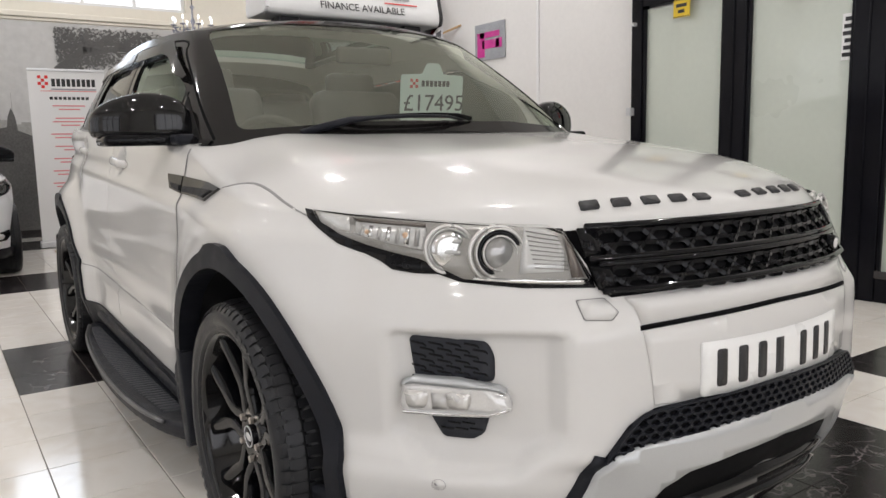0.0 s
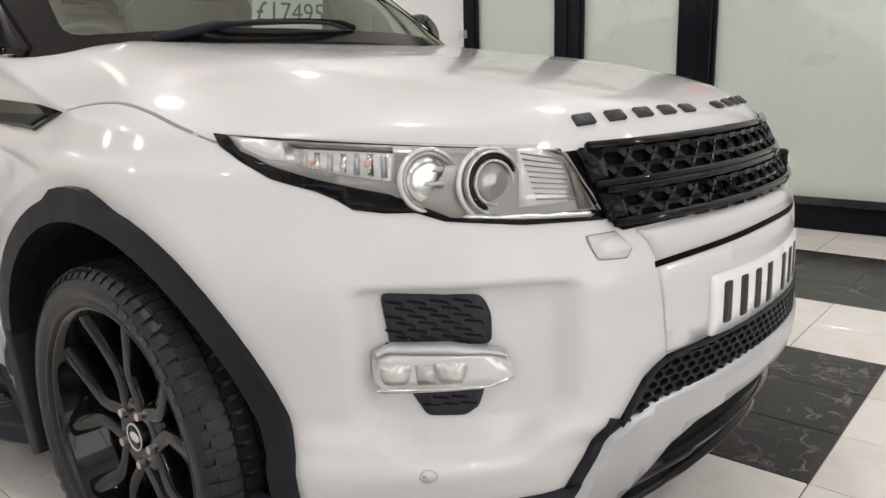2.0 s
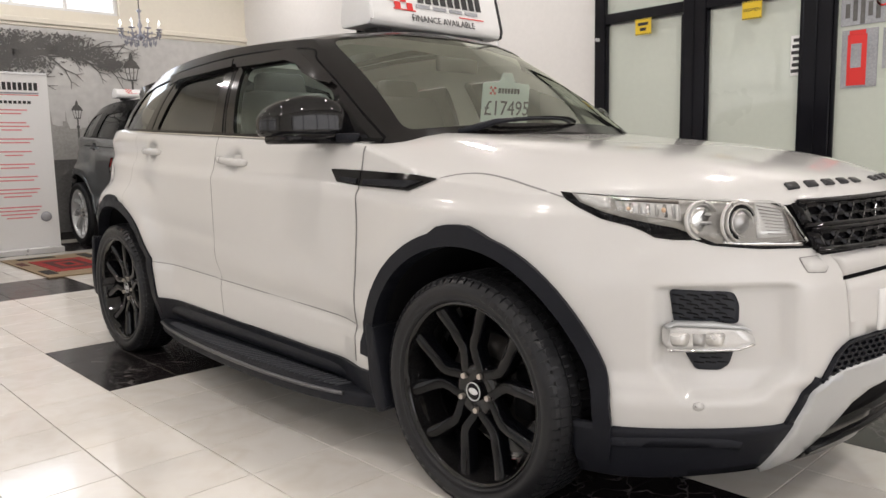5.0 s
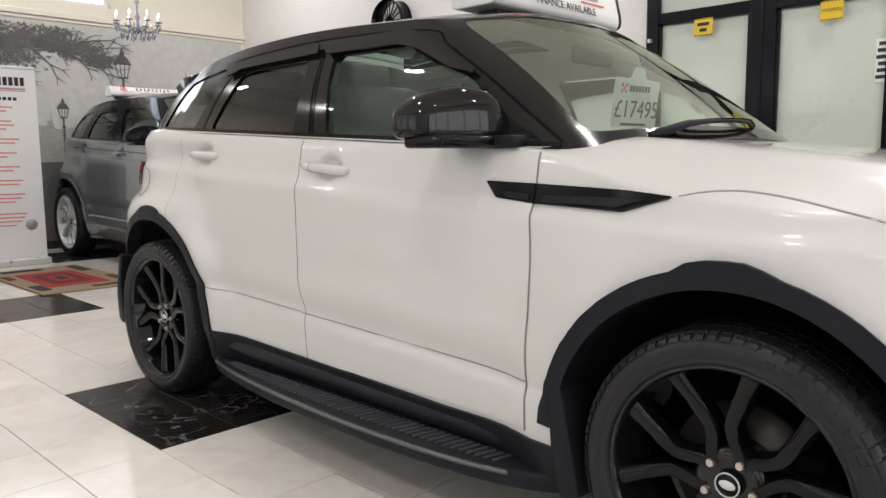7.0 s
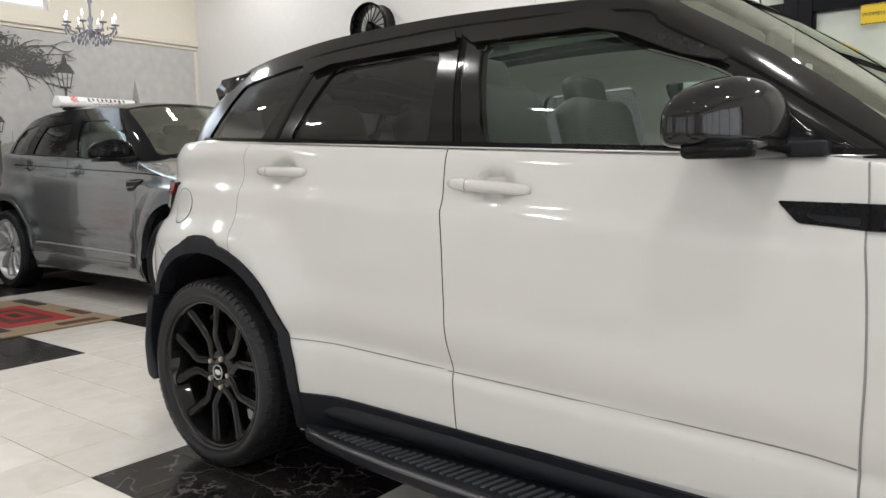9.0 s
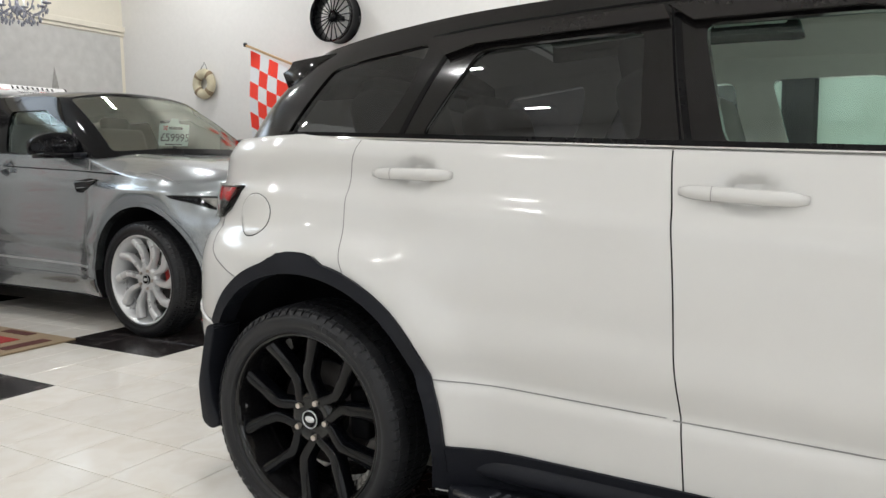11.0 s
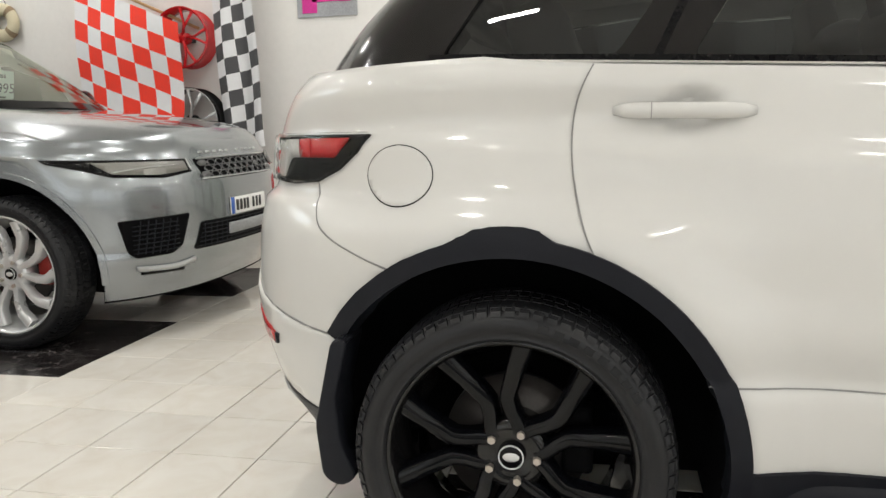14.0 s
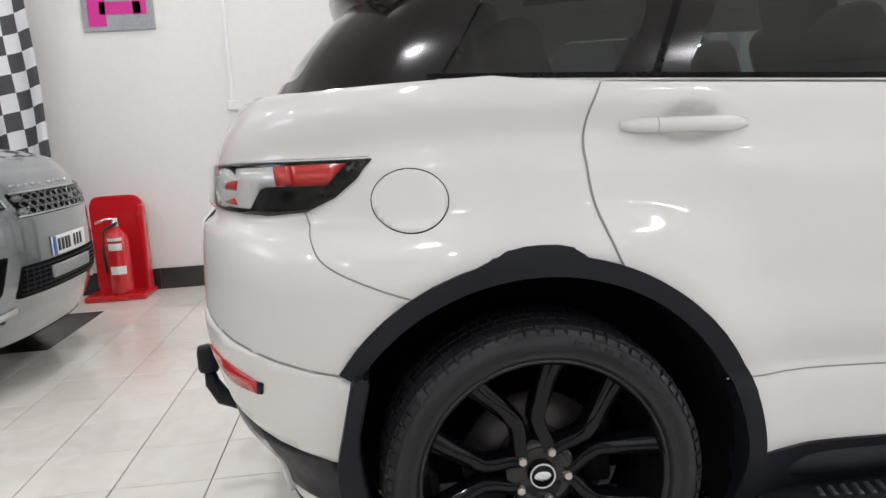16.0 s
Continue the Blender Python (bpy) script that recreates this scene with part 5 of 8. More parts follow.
def tail_details(car):
    tail = [(59.4, 1.056), (57.6, 1.018), (54.3, 0.978), (50.0, 0.949), (43.3, 0.940), (32, 0.945), (22.0, 0.955), (20.0, 0.99), (21.0, 1.05), (36, 1.058)]
    for flip in (False, True):
        lamp = part("tail_light", drape(BODY_TREE, tail, "tail", 0.006, 0.01, 0.03, flip), M_GLOSS, car, "red and clear tail lamp in a gloss black surround")
        part("red_lens", drape(BODY_TREE, [(56.0, 1.047), (47.6, 1.047), (48.2, 1.006), (53.4, 1.006)], "tail", 0.010, 0.006, 0.03, flip), M_RED, lamp)
        part("clear_lens", drape(BODY_TREE, [(47.4, 1.047), (36.0, 1.045), (34.0, 0.957), (39.6, 0.955), (41.8, 0.998), (43.0, 1.005), (48.0, 1.006)], "tail", 0.010, 0.006, 0.03, flip), M_CLEARW, lamp)
        part("red_lens", drape(BODY_TREE, [(45.4, 1.006), (44.6, 1.046), (47.5, 1.047), (48.1, 1.006)], "tail", 0.0115, 0.005, 0.03, flip), M_RED, lamp)
        part("red_lens", drape(BODY_TREE, [(36.6, 1.02), (31.4, 1.012), (31.2, 0.998), (36.4, 0.995)], "tail", 0.0118, 0.005, 0.03, flip), M_RED, lamp)
        part("red_lens", drape(BODY_TREE, [(35.6, 0.978), (32.0, 0.966), (36.6, 0.962)], "tail", 0.0118, 0.005, 0.03, flip), M_RED, lamp)
        part("round_lamp", drape(BODY_TREE, ellipse(31.5, 1.0, 5.2, 0.046, 24), "tail", 0.0105, 0.004, 0.03, flip), M_CLEARW, lamp)
        part("lamp_cover", drape(BODY_TREE, tail, "tail", 0.016, 0.002, 0.03, flip), M_LENS, lamp).visible_shadow = False
        part("bumper_gap", drape(BODY_TREE, strip(fine([(49.8, 0.949), (52.5, 0.884), (55.1, 0.843), (60.4, 0.803), (66.6, 0.766)]), 0.004), "tail", 0.001, 0.002, 0.05, flip), M_SEAM, car)
        part("bumper_gap", drape(BODY_TREE, strip(fine([(57.8, 0.602), (52.5, 0.613), (44.8, 0.636), (36, 0.665), (26, 0.70)]), 0.005), "tail", 0.001, 0.002, 0.05, flip), M_SEAM, car)
        part("lower_bumper", drape(BODY_TREE, [(57.8, 0.597), (52.5, 0.608), (44.8, 0.631), (36, 0.660), (26, 0.695), (26, 0.47), (36, 0.457), (44, 0.432), (54, 0.404), (57.5, 0.42)], "tail", 0.007, 0.010, 0.03, flip), M_PAINT, car)
        part("tail_reflector", drape(BODY_TREE, rounded([(43.6, 0.572), (43.2, 0.544), (37, 0.548), (29, 0.580), (29, 0.612), (35, 0.600)], 0.004), "tail", 0.011, 0.008, 0.03, flip), M_RED, car, "red rear bumper reflector")
        part("reflector_edge", drape(BODY_TREE, [(44.6, 0.570), (44.2, 0.546), (43.2, 0.544), (43.6, 0.572)], "tail", 0.0115, 0.008, 0.03, flip), M_PLASTIC, car)
    low = [(54, 0.402), (44, 0.430), (36, 0.455), (0, 0.48), (-36, 0.455), (-44, 0.430), (-54, 0.402), (-54, 0.26), (0, 0.22), (54, 0.26)]
    part("rear_lower_trim", drape(BODY_TREE, low, "tail", 0.006, 0.02, 0.04), M_PLASTIC, car, "dark grey lower rear bumper")
    part("rear_skid_plate", drape(BODY_TREE, [(40, 0.40), (20, 0.43), (-20, 0.43), (-40, 0.40), (-36, 0.21), (36, 0.21)], "tail", 0.012, 0.02, 0.04), M_SILVER, car)
    # towing hitch
    hitch = part("tow_bar", tube_bm([(-1.90, 0, 0.27), (-2.10, 0, 0.27), (-2.180, 0, 0.30), (-2.208, 0, 0.35), (-2.213, 0, 0.393)], [0.03, 0.03, 0.028, 0.024, 0.017], 12), M_PLASTIC, car, "black towing hitch with a capped ball")
    b = lathe_bm([(0.0001, 0.075), (0.030, 0.070), (0.034, 0.05), (0.034, 0.0), (0.030, -0.012), (0.0001, -0.012)], 24, "z")
    bmesh.ops.translate(b, verts=b.verts, vec=(-2.213, 0, 0.401))
    part("ball_cap", b, M_PLASTIC, hitch)
    plate = part("number_plate", drape(BODY_TREE, [(16.5, 0.93), (-16.5, 0.93), (-16.5, 0.82), (16.5, 0.82)], "tail", 0.008, 0.006, 0.05), M_PLATE, car)


def mirror_pair(car, mat):
    for s in (-1, 1):
        b = bmesh.new()
        bmesh.ops.create_uvsphere(b, u_segments=40, v_segments=26, radius=1)
        q = lambda c, n: math.copysign(abs(c) ** n, c)
        for v in b.verts:
            x, y, z = v.co
            ring = math.hypot(x, y)
            if ring > 1e-5:
                wide = ring if z > 0 else ring ** 0.30
                x, y = x / ring * wide, y / ring * wide
            x, y = q(x, 0.72), q(y, 0.66)
            z = (0.098 * z ** 0.92 * (1 - 0.30 * max(0, -y)) if z > 0 else -0.050 * abs(z) ** 0.5)
            x = x * (0.066 if x > 0 else 0.082) * (1.0 - 0.16 * max(0, -y))
            v.co = (0.525 + x + 0.055 * y, s * (0.888 - y * 0.146), 1.168 + z)
        bmesh.ops.recalc_face_normals(b, faces=b.faces)
        house = part("door_mirror", b, mat, car, "gloss black door mirror housing")
        foot = box_bm(0.150, 0.285, 0.036, (0, 0, 0), 0.015, 3)
        for v in foot.verts:
            v.co.x += 0.05 * (-v.co.y * s) * -1 + (0.03 if v.co.y * s < 0 else -0.01)
        bmesh.ops.transform(foot, matrix=pose(0.545, s * 0.875, 1.112), verts=foot.verts)
        part("mirror_band", foot, M_GLOSS, house)
        part("mirror_arm", box_bm(0.15, 0.12, 0.034, (0.628, s * 0.765, 1.112), 0.012, 3), M_PLASTIC, house)
        part("mirror_glass", box_bm(0.004, 0.20, 0.105, (0.452, s * 0.888, 1.175), 0.0015), M_CHROME, house)
        tri = drape(CABIN_TREE, rounded([(0.568, 1.108), (0.523, 1.262), (0.77, 1.099)], 0.01), "side", 0.004, 0.012, 0.05, s > 0)
        part("mirror_sail", tri, M_GLOSS, house)


def steps(car):
    """Side steps with a ribbed tread and a bright edge."""
    for s in (-1, 1):
        outline = [(-0.80, -0.80), (-0.845, -0.855), (-0.815, -0.892), (-0.60, -0.938), (-0.35, -0.968), (-0.10, -0.985), (0.15, -0.994), (0.40, -0.990), (0.62, -0.972), (0.78, -0.940), (0.90, -0.885), (0.94, -0.80)]
        b = prism_bm(fine(outline, 3), 0.052, 0.014, "xy", 3)
        bmesh.ops.translate(b, verts=b.verts, vec=(0, 0, 0.196))
        bracket = [box_bm(0.05, 0.25, 0.03, (x, -0.75, 0.212), 0.004) for x in (-0.55, 0.1, 0.75)]
        if s > 0:
            for m in [b] + bracket:
                bmesh.ops.scale(m, verts=m.verts, vec=(1, -1, 1))
                bmesh.ops.reverse_faces(m, faces=m.faces)
        step = part("side_step", b, M_PLASTIC, car, "black side step with ribbed tread and metal edge")
        for m in bracket:
            part("step_bracket", m, M_PLASTIC, step)
        for k in range(50):
            x = -0.70 + 0.029 * k
            out = 0.895 + 0.06 * (1 - ((x - 0.12) / 0.86) ** 2)
            rib = box_bm(0.012, out - 0.862, 0.008, (0, 0, 0), 0.0025, 1)
            bmesh.ops.transform(rib, matrix=pose(x, s * (out + 0.862) / 2, 0.2495, 0, 0, s * 14), verts=rib.verts)
            part("step_rib", rib, M_STEPRIB, step, smooth=False)
        edge = tube_bm([(x, s * -(y - 0.001), 0.239) for x, y in fine(outline[2:10], 4)], 0.0075, 8)
        part("step_edge", edge, M_STEPEDGE, step)


def cabin_inside(car, full):
    """Dashboard, wheel, seats and floor seen through the glass."""
    b = bmesh.new()
    rows = []
    for i in range(15):
        y = -0.70 + 1.4 * i / 14
        hood = 0.05 * math.exp(-((y + 0.37) / 0.17) ** 2)
        rows.append([b.verts.new(p) for p in ((0.86, y, 1.06), (0.70, y, 1.085), (0.52, y, 1.07 + hood), (0.43, y, 1.03 + hood), (0.42, y, 0.90), (0.86, y, 0.90))])
    for ra, rb in zip(rows, rows[1:]):
        for j in range(6):
            b.faces.new((ra[j], ra[(j + 1) % 6], rb[(j + 1) % 6], rb[j]))
    b.faces.new(rows[0])
    b.faces.new(rows[-1][::-1])
    bmesh.ops.recalc_face_normals(b, faces=b.faces)
    part("dashboard", b, M_CABIN, car)
    ring = [Vector((0.36 - 0.06 * math.sin(a), -0.37 + 0.185 * math.cos(a), 1.02 + 0.175 * math.sin(a))) for a in [2 * math.pi * k / 28 for k in range(28)]]
    wheel_ob = part("steering_wheel", tube_bm(ring, 0.015, 8, True), M_CABIN, car)
    part("wheel_boss", box_bm(0.05, 0.16, 0.11, (0.36, -0.37, 1.01), 0.03), M_CABIN, wheel_ob)
    for y in (-0.37, 0.37):
        for x, name in ((-0.12, "front_seat"), (-1.0, "rear_seat")):
            seat = part(name, box_bm(0.50, 0.48, 0.16, (x + 0.10, y, 0.86), 0.05, 3), M_SEAT, car)
            back = box_bm(0.15, 0.48, 0.52, (0, 0, 0.26), 0.06, 3)
            bmesh.ops.transform(back, matrix=pose(x - 0.17, y, 0.86, 0, -16, 0), verts=back.verts)
            part("seat_back", back, M_SEAT, seat)
            rest = box_bm(0.09, 0.26, 0.17, (0, 0, 0), 0.035, 3)
            bmesh.ops.transform(rest, matrix=pose(x - 0.34, y, 1.375 if x > -0.5 else 1.33, 0, -12, 0), verts=rest.verts)
            part("headrest", rest, M_SEAT, seat)
    if full:
        part("rear_view_mirror", box_bm(0.03, 0.24, 0.065, (0.40, 0.0, 1.44), 0.012), M_CABIN, car)


def wipers(car):
    """The arm and blade parked along the foot of the windscreen."""
    for y0, y1, name in ((-0.50, 0.06, "wiper"),):
        pts = []
        lift = curve((0, -0.018), (0.12, -0.004), (0.3, 0.014), (0.6, 0.015), (0.85, 0.010), (1.0, -0.004))
        for k in range(9):
            t = k / 8
            y = y0 + (y1 - y0) * t
            z = 1.142 + 0.036 * t - 0.010 * t * t
            hit = CABIN_TREE.ray_cast(Vector((3, y, z)), Vector((-1, 0, 0)))[0]
            pts.append((hit.x + 0.022 + lift(t) * 0.7, y, hit.z + lift(t)))
        w = part(name, tube_bm(pts, [0.017, 0.019, 0.016, 0.011, 0.009, 0.008, 0.007, 0.007, 0.009], 8, squash=0.7), M_PLASTIC, car, "black windscreen wiper")
        part("wiper_blade", tube_bm([(x - 0.014, y + 0.05, z + 0.004) for x, y, z in pts], 0.006, 6, squash=1.5), M_DARK, w)


# ---- room ----
M_SKIRT = material("dark_marble", (0.03, 0.027, 0.028), 0.2, scale=9, vary=0.5, coat=0.3)
M_FROST = material("frosted_glass", (0.58, 0.625, 0.555), 0.3, scale=3, vary=0.03, coat=1.0)
M_FRAME = material("black_painted_frame", (0.006, 0.006, 0.0085), 0.2, scale=15, vary=0.3, Specular_IOR_Level=0.16)
M_YELLOW = material("yellow_sign", (0.75, 0.52, 0.02), 0.4, scale=20)
M_SIGNRED = material("sign_red", (0.72, 0.03, 0.025), 0.45, scale=20)
M_SIGNWHITE = material("sign_white", (0.82, 0.82, 0.81), 0.35, scale=8, vary=0.02)
M_CLOTHRED = material("red_cloth", (0.95, 0.055, 0.03), 0.8, scale=60, vary=0.08, bump=0.2)
M_CLOTHWHITE = material("white_cloth", (0.80, 0.80, 0.82), 0.8, scale=60, vary=0.04, bump=0.2)
M_CLOTHBLACK = material("charcoal_cloth", (0.075, 0.075, 0.08), 0.8, scale=60, vary=0.2, bump=0.2)
M_POLE = material("pine_pole", (0.50, 0.33, 0.16), 0.5, scale=30, vary=0.15, stretch=(1, 1, 6))
M_EXT = material("red_enamel", (0.62, 0.012, 0.018), 0.25, coat=0.6, scale=10, vary=0.06)
M_PINK = material("magenta_print", (0.62, 0.02, 0.28), 0.4, scale=12, vary=0.25)
M_GREYPRINT = material("grey_print", (0.33, 0.34, 0.36), 0.4, scale=10, vary=0.3)
M_MURAL = material("grey_mural_paper", (0.575, 0.57, 0.55), 0.75, scale=1.2, vary=0.14)
M_MURALMID = material("mural_mid_grey", (0.36, 0.352, 0.33), 0.75, scale=4, vary=0.2)
M_MURALDARK = material("mural_dark_grey", (0.115, 0.112, 0.107), 0.75, scale=6, vary=0.4)
M_PINKPRINT = material("faded_red_print", (0.75, 0.25, 0.27), 0.6, scale=20)
M_TAN = material("tan_carpet", (0.27, 0.20, 0.125), 0.95, scale=80, vary=0.2, bump=0.4)
M_CARPETRED = material("red_carpet", (0.30, 0.02, 0.018), 0.95, scale=80, vary=0.2, bump=0.4)
M_CARPETDARK = material("maroon_carpet", (0.085, 0.022, 0.018), 0.95, scale=80, vary=0.25, bump=0.4)
M_CARPETBLACK = material("black_carpet", (0.02, 0.018, 0.016), 0.95, scale=80, vary=0.2, bump=0.4)
M_CRYSTAL = material("chandelier_glass", (0.35, 0.36, 0.42), 0.08, 0.3, scale=20, vary=0.3)
M_IRON = material("dark_iron", (0.02, 0.02, 0.025), 0.4, 0.5, scale=20)
M_RING = material("old_cream_canvas", (0.62, 0.56, 0.40), 0.7, scale=25, vary=0.12, bump=0.2)
M_PANEGLOW = bpy.data.materials.new("bright_pane")
M_PANEGLOW.use_nodes = True
M_PANEGLOW.node_tree.nodes["Principled BSDF"].inputs["Emission Color"].default_value = (0.92, 0.96, 1.0, 1)
M_PANEGLOW.node_tree.nodes["Principled BSDF"].inputs["Emission Strength"].default_value = 0.75
M_HIGHPANE = M_PANEGLOW.copy()
M_HIGHPANE.name = "bright_high_pane"
M_HIGHPANE.node_tree.nodes["Principled BSDF"].inputs["Emission Strength"].default_value = 1.2
M_TUBE = bpy.data.materials.new("lit_tube")
M_TUBE.use_nodes = True
M_TUBE.node_tree.nodes["Principled BSDF"].inputs["Emission Color"].default_value = (1.0, 0.95, 0.87, 1)
M_TUBE.node_tree.nodes["Principled BSDF"].inputs["Emission Strength"].default_value = 5.0


def wall_part(name, sx, sy, sz, at, mat=M_WALL, bevel=0.0):
    return tagged(finish(box_bm(sx, sy, sz, at, bevel), name, mat, smooth=False), kind="structure")


def block(name, sx, sy, sz, at, mat, parent=None, bevel=0.0, label=""):
    return finish(box_bm(sx, sy, sz, at, bevel), name, mat, parent, False, label)


MX, MY = (ROOM_X0 + ROOM_X1) / 2, (ROOM_Y0 + ROOM_Y1) / 2
LX, LY = ROOM_X1 - ROOM_X0, ROOM_Y1 - ROOM_Y0
wall_part("wall_north", LX + 0.4, 0.2, ROOM_Z, (MX, ROOM_Y1 + 0.1, ROOM_Z / 2))
# the west wall with its high window opening
WIN_Y0, WIN_Y1, WIN_Z0, WIN_Z1 = -0.9, 1.74, 3.0, 3.95
for dy0, dy1, dz0, dz1 in ((ROOM_Y0, ROOM_Y1, 0, WIN_Z0), (ROOM_Y0, ROOM_Y1, WIN_Z1, ROOM_Z), (ROOM_Y0, WIN_Y0, WIN_Z0, WIN_Z1), (WIN_Y1, ROOM_Y1, WIN_Z0, WIN_Z1)):
    wall_part("wall_west", 0.2, dy1 - dy0, dz1 - dz0, (ROOM_X0 - 0.1, (dy0 + dy1) / 2, (dz0 + dz1) / 2), M_WARMWALL)
wall_part("wall_east", 0.2, LY, ROOM_Z, (ROOM_X1 + 0.1, MY, ROOM_Z / 2))
# the shop front behind, three tall windows
for x0, x1 in ((ROOM_X0, -5.7), (-2.7, -1.7), (1.3, 2.3), (5.3, ROOM_X1)):
    wall_part("wall_south", x1 - x0, 0.2, ROOM_Z, ((x0 + x1) / 2, ROOM_Y0 - 0.1, ROOM_Z / 2))
for x0 in (-5.7, -1.7, 2.3):
    wall_part("wall_south", 3.0, 0.2, 0.5, (x0 + 1.5, ROOM_Y0 - 0.1, 0.25))
    wall_part("wall_south", 3.0, 0.2, ROOM_Z - 3.0, (x0 + 1.5, ROOM_Y0 - 0.1, (ROOM_Z + 3.0) / 2))
    wall_part("window_pane_sky", 3.0, 0.02, 2.5, (x0 + 1.5, ROOM_Y0 - 0.15, 1.75), M_PANEGLOW)
    for k in range(4):
        wall_part("window_frame", 0.07, 0.08, 2.5, (x0 + k, ROOM_Y0 - 0.08, 1.75), M_FRAME)
    wall_part("window_frame", 3.0, 0.08, 0.07, (x0 + 1.5, ROOM_Y0 - 0.08, 2.25), M_FRAME)
# unseen glowing pane with bars, added on the solid east wall as fill
wall_part("window_pane_sky", 0.02, 5.0, 2.5, (ROOM_X1 - 0.012, -1.2, 1.75), M_PANEGLOW)
for k in range(6):
    wall_part("window_frame", 0.05, 0.07, 2.5, (ROOM_X1 - 0.026, -3.7 + k, 1.75), M_FRAME)
wall_part("ceiling", LX + 0.4, LY + 0.4, 0.15, (MX, MY, ROOM_Z + 0.075))
for x, y in LAMP_XY:
    lamp = thing("ceiling_light", pose(x, y, ROOM_Z), "short white lit light fitting fixed to the ceiling", "ceiling light", "ceiling lights")
    block("housing", 0.36, 0.14, 0.035, (0, 0, -0.0175), M_SIGNWHITE, lamp, 0.006)
    block("diffuser", 0.29, 0.10, 0.03, (0, 0, -0.048), M_TUBE, lamp, 0.010)
    for q in (-0.163, 0.163):
        block("end_cap", 0.032, 0.12, 0.034, (q, 0, -0.050), M_SIGNWHITE, lamp, 0.006)
# high window: panes of sky, frame, sill ledge
window = thing("window_1", pose(ROOM_X0 - 0.12, 0, 0), "high window with three bright panes in a white frame", "window")
tagged(window, kind="structure")
block("pane", 0.01, WIN_Y1 - WIN_Y0, WIN_Z1 - WIN_Z0, (-0.02, (WIN_Y0 + WIN_Y1) / 2, (WIN_Z0 + WIN_Z1) / 2), M_HIGHPANE, window)
for k in range(5):
    block("window_frame", 0.06, 0.05, WIN_Z1 - WIN_Z0, (0.02, WIN_Y0 + 0.025 + (WIN_Y1 - WIN_Y0 - 0.05) * k / 4, (WIN_Z0 + WIN_Z1) / 2), M_SIGNWHITE, window, 0.005)
for z in (WIN_Z0 + 0.025, WIN_Z1 - 0.025):
    block("window_frame", 0.056, WIN_Y1 - WIN_Y0, 0.05, (0.02, (WIN_Y0 + WIN_Y1) / 2, z), M_SIGNWHITE, window, 0.005)
wall_part("trim", 0.05, ROOM_Y1 - ROOM_Y0, 0.07, (ROOM_X0 + 0.025, MY, 2.835), M_WARMWALL, 0.012)
wall_part("trim", 0.025, ROOM_Y1 - ROOM_Y0, 0.04, (ROOM_X0 + 0.0125, MY, 2.779), M_WARMWALL, 0.008)

# mural along the west wall, printed flat on paper
mural = thing("mural", pose(ROOM_X0 + 0.004, 0, 0), "grey photographic wall mural of a riverside skyline with lamps and trees", "mural")
block("mural_paper", 0.008, 5.75, 2.66, (0.004, 0.72, 1.42), M_MURAL, mural)


def flat_shape(name, poly, mat, lift):
    bm = prism_bm(poly, 0.0015, 0.0, "yz")
    bmesh.ops.translate(bm, verts=bm.verts, vec=(lift, 0, 0))
    return finish(bm, name, mat, mural, False)


rng = random.Random(4)
sky = [(-2.1, 0.9)]
y = -2.1
while y < 3.55:
    h = 1.45 + 0.12 * rng.random()
    w = 0.05 + 0.12 * rng.random()
    if rng.random() < 0.35:
        sky += [(y, h), (y + w * 0.4, h), (y + w * 0.5, h + 0.12 + 0.35 * rng.random()), (y + w * 0.6, h)]
    else:
        sky += [(y, h), (y + w, h)]
    y += w
sky += [(3.57, 1.4), (3.57, 0.9)]
flat_shape("mural_skyline", sky, M_MURALMID, 0.0105)
flat_shape("mural_tower", [(2.60, 1.4), (2.60, 1.95), (2.66, 2.0), (2.715, 2.30), (2.77, 2.0), (2.83, 1.95), (2.83, 1.4)], M_MURALMID, 0.0108)
flat_shape("mural_wall", [(-2.15, 0.10), (-2.15, 1.02), (3.58, 1.10), (3.58, 0.10)], M_MURALDARK, 0.0125)
flat_shape("mural_castle", [(-0.95, 1.0), (-0.95, 1.34), (-0.86, 1.36), (-0.84, 1.52), (-0.80, 1.60), (-0.76, 1.52), (-0.74, 1.40), (-0.60, 1.42), (-0.58, 1.56), (-0.54, 1.66), (-0.50, 1.56), (-0.48, 1.38), (-0.30, 1.30), (-0.30, 1.0)], M_MURALDARK, 0.0128)
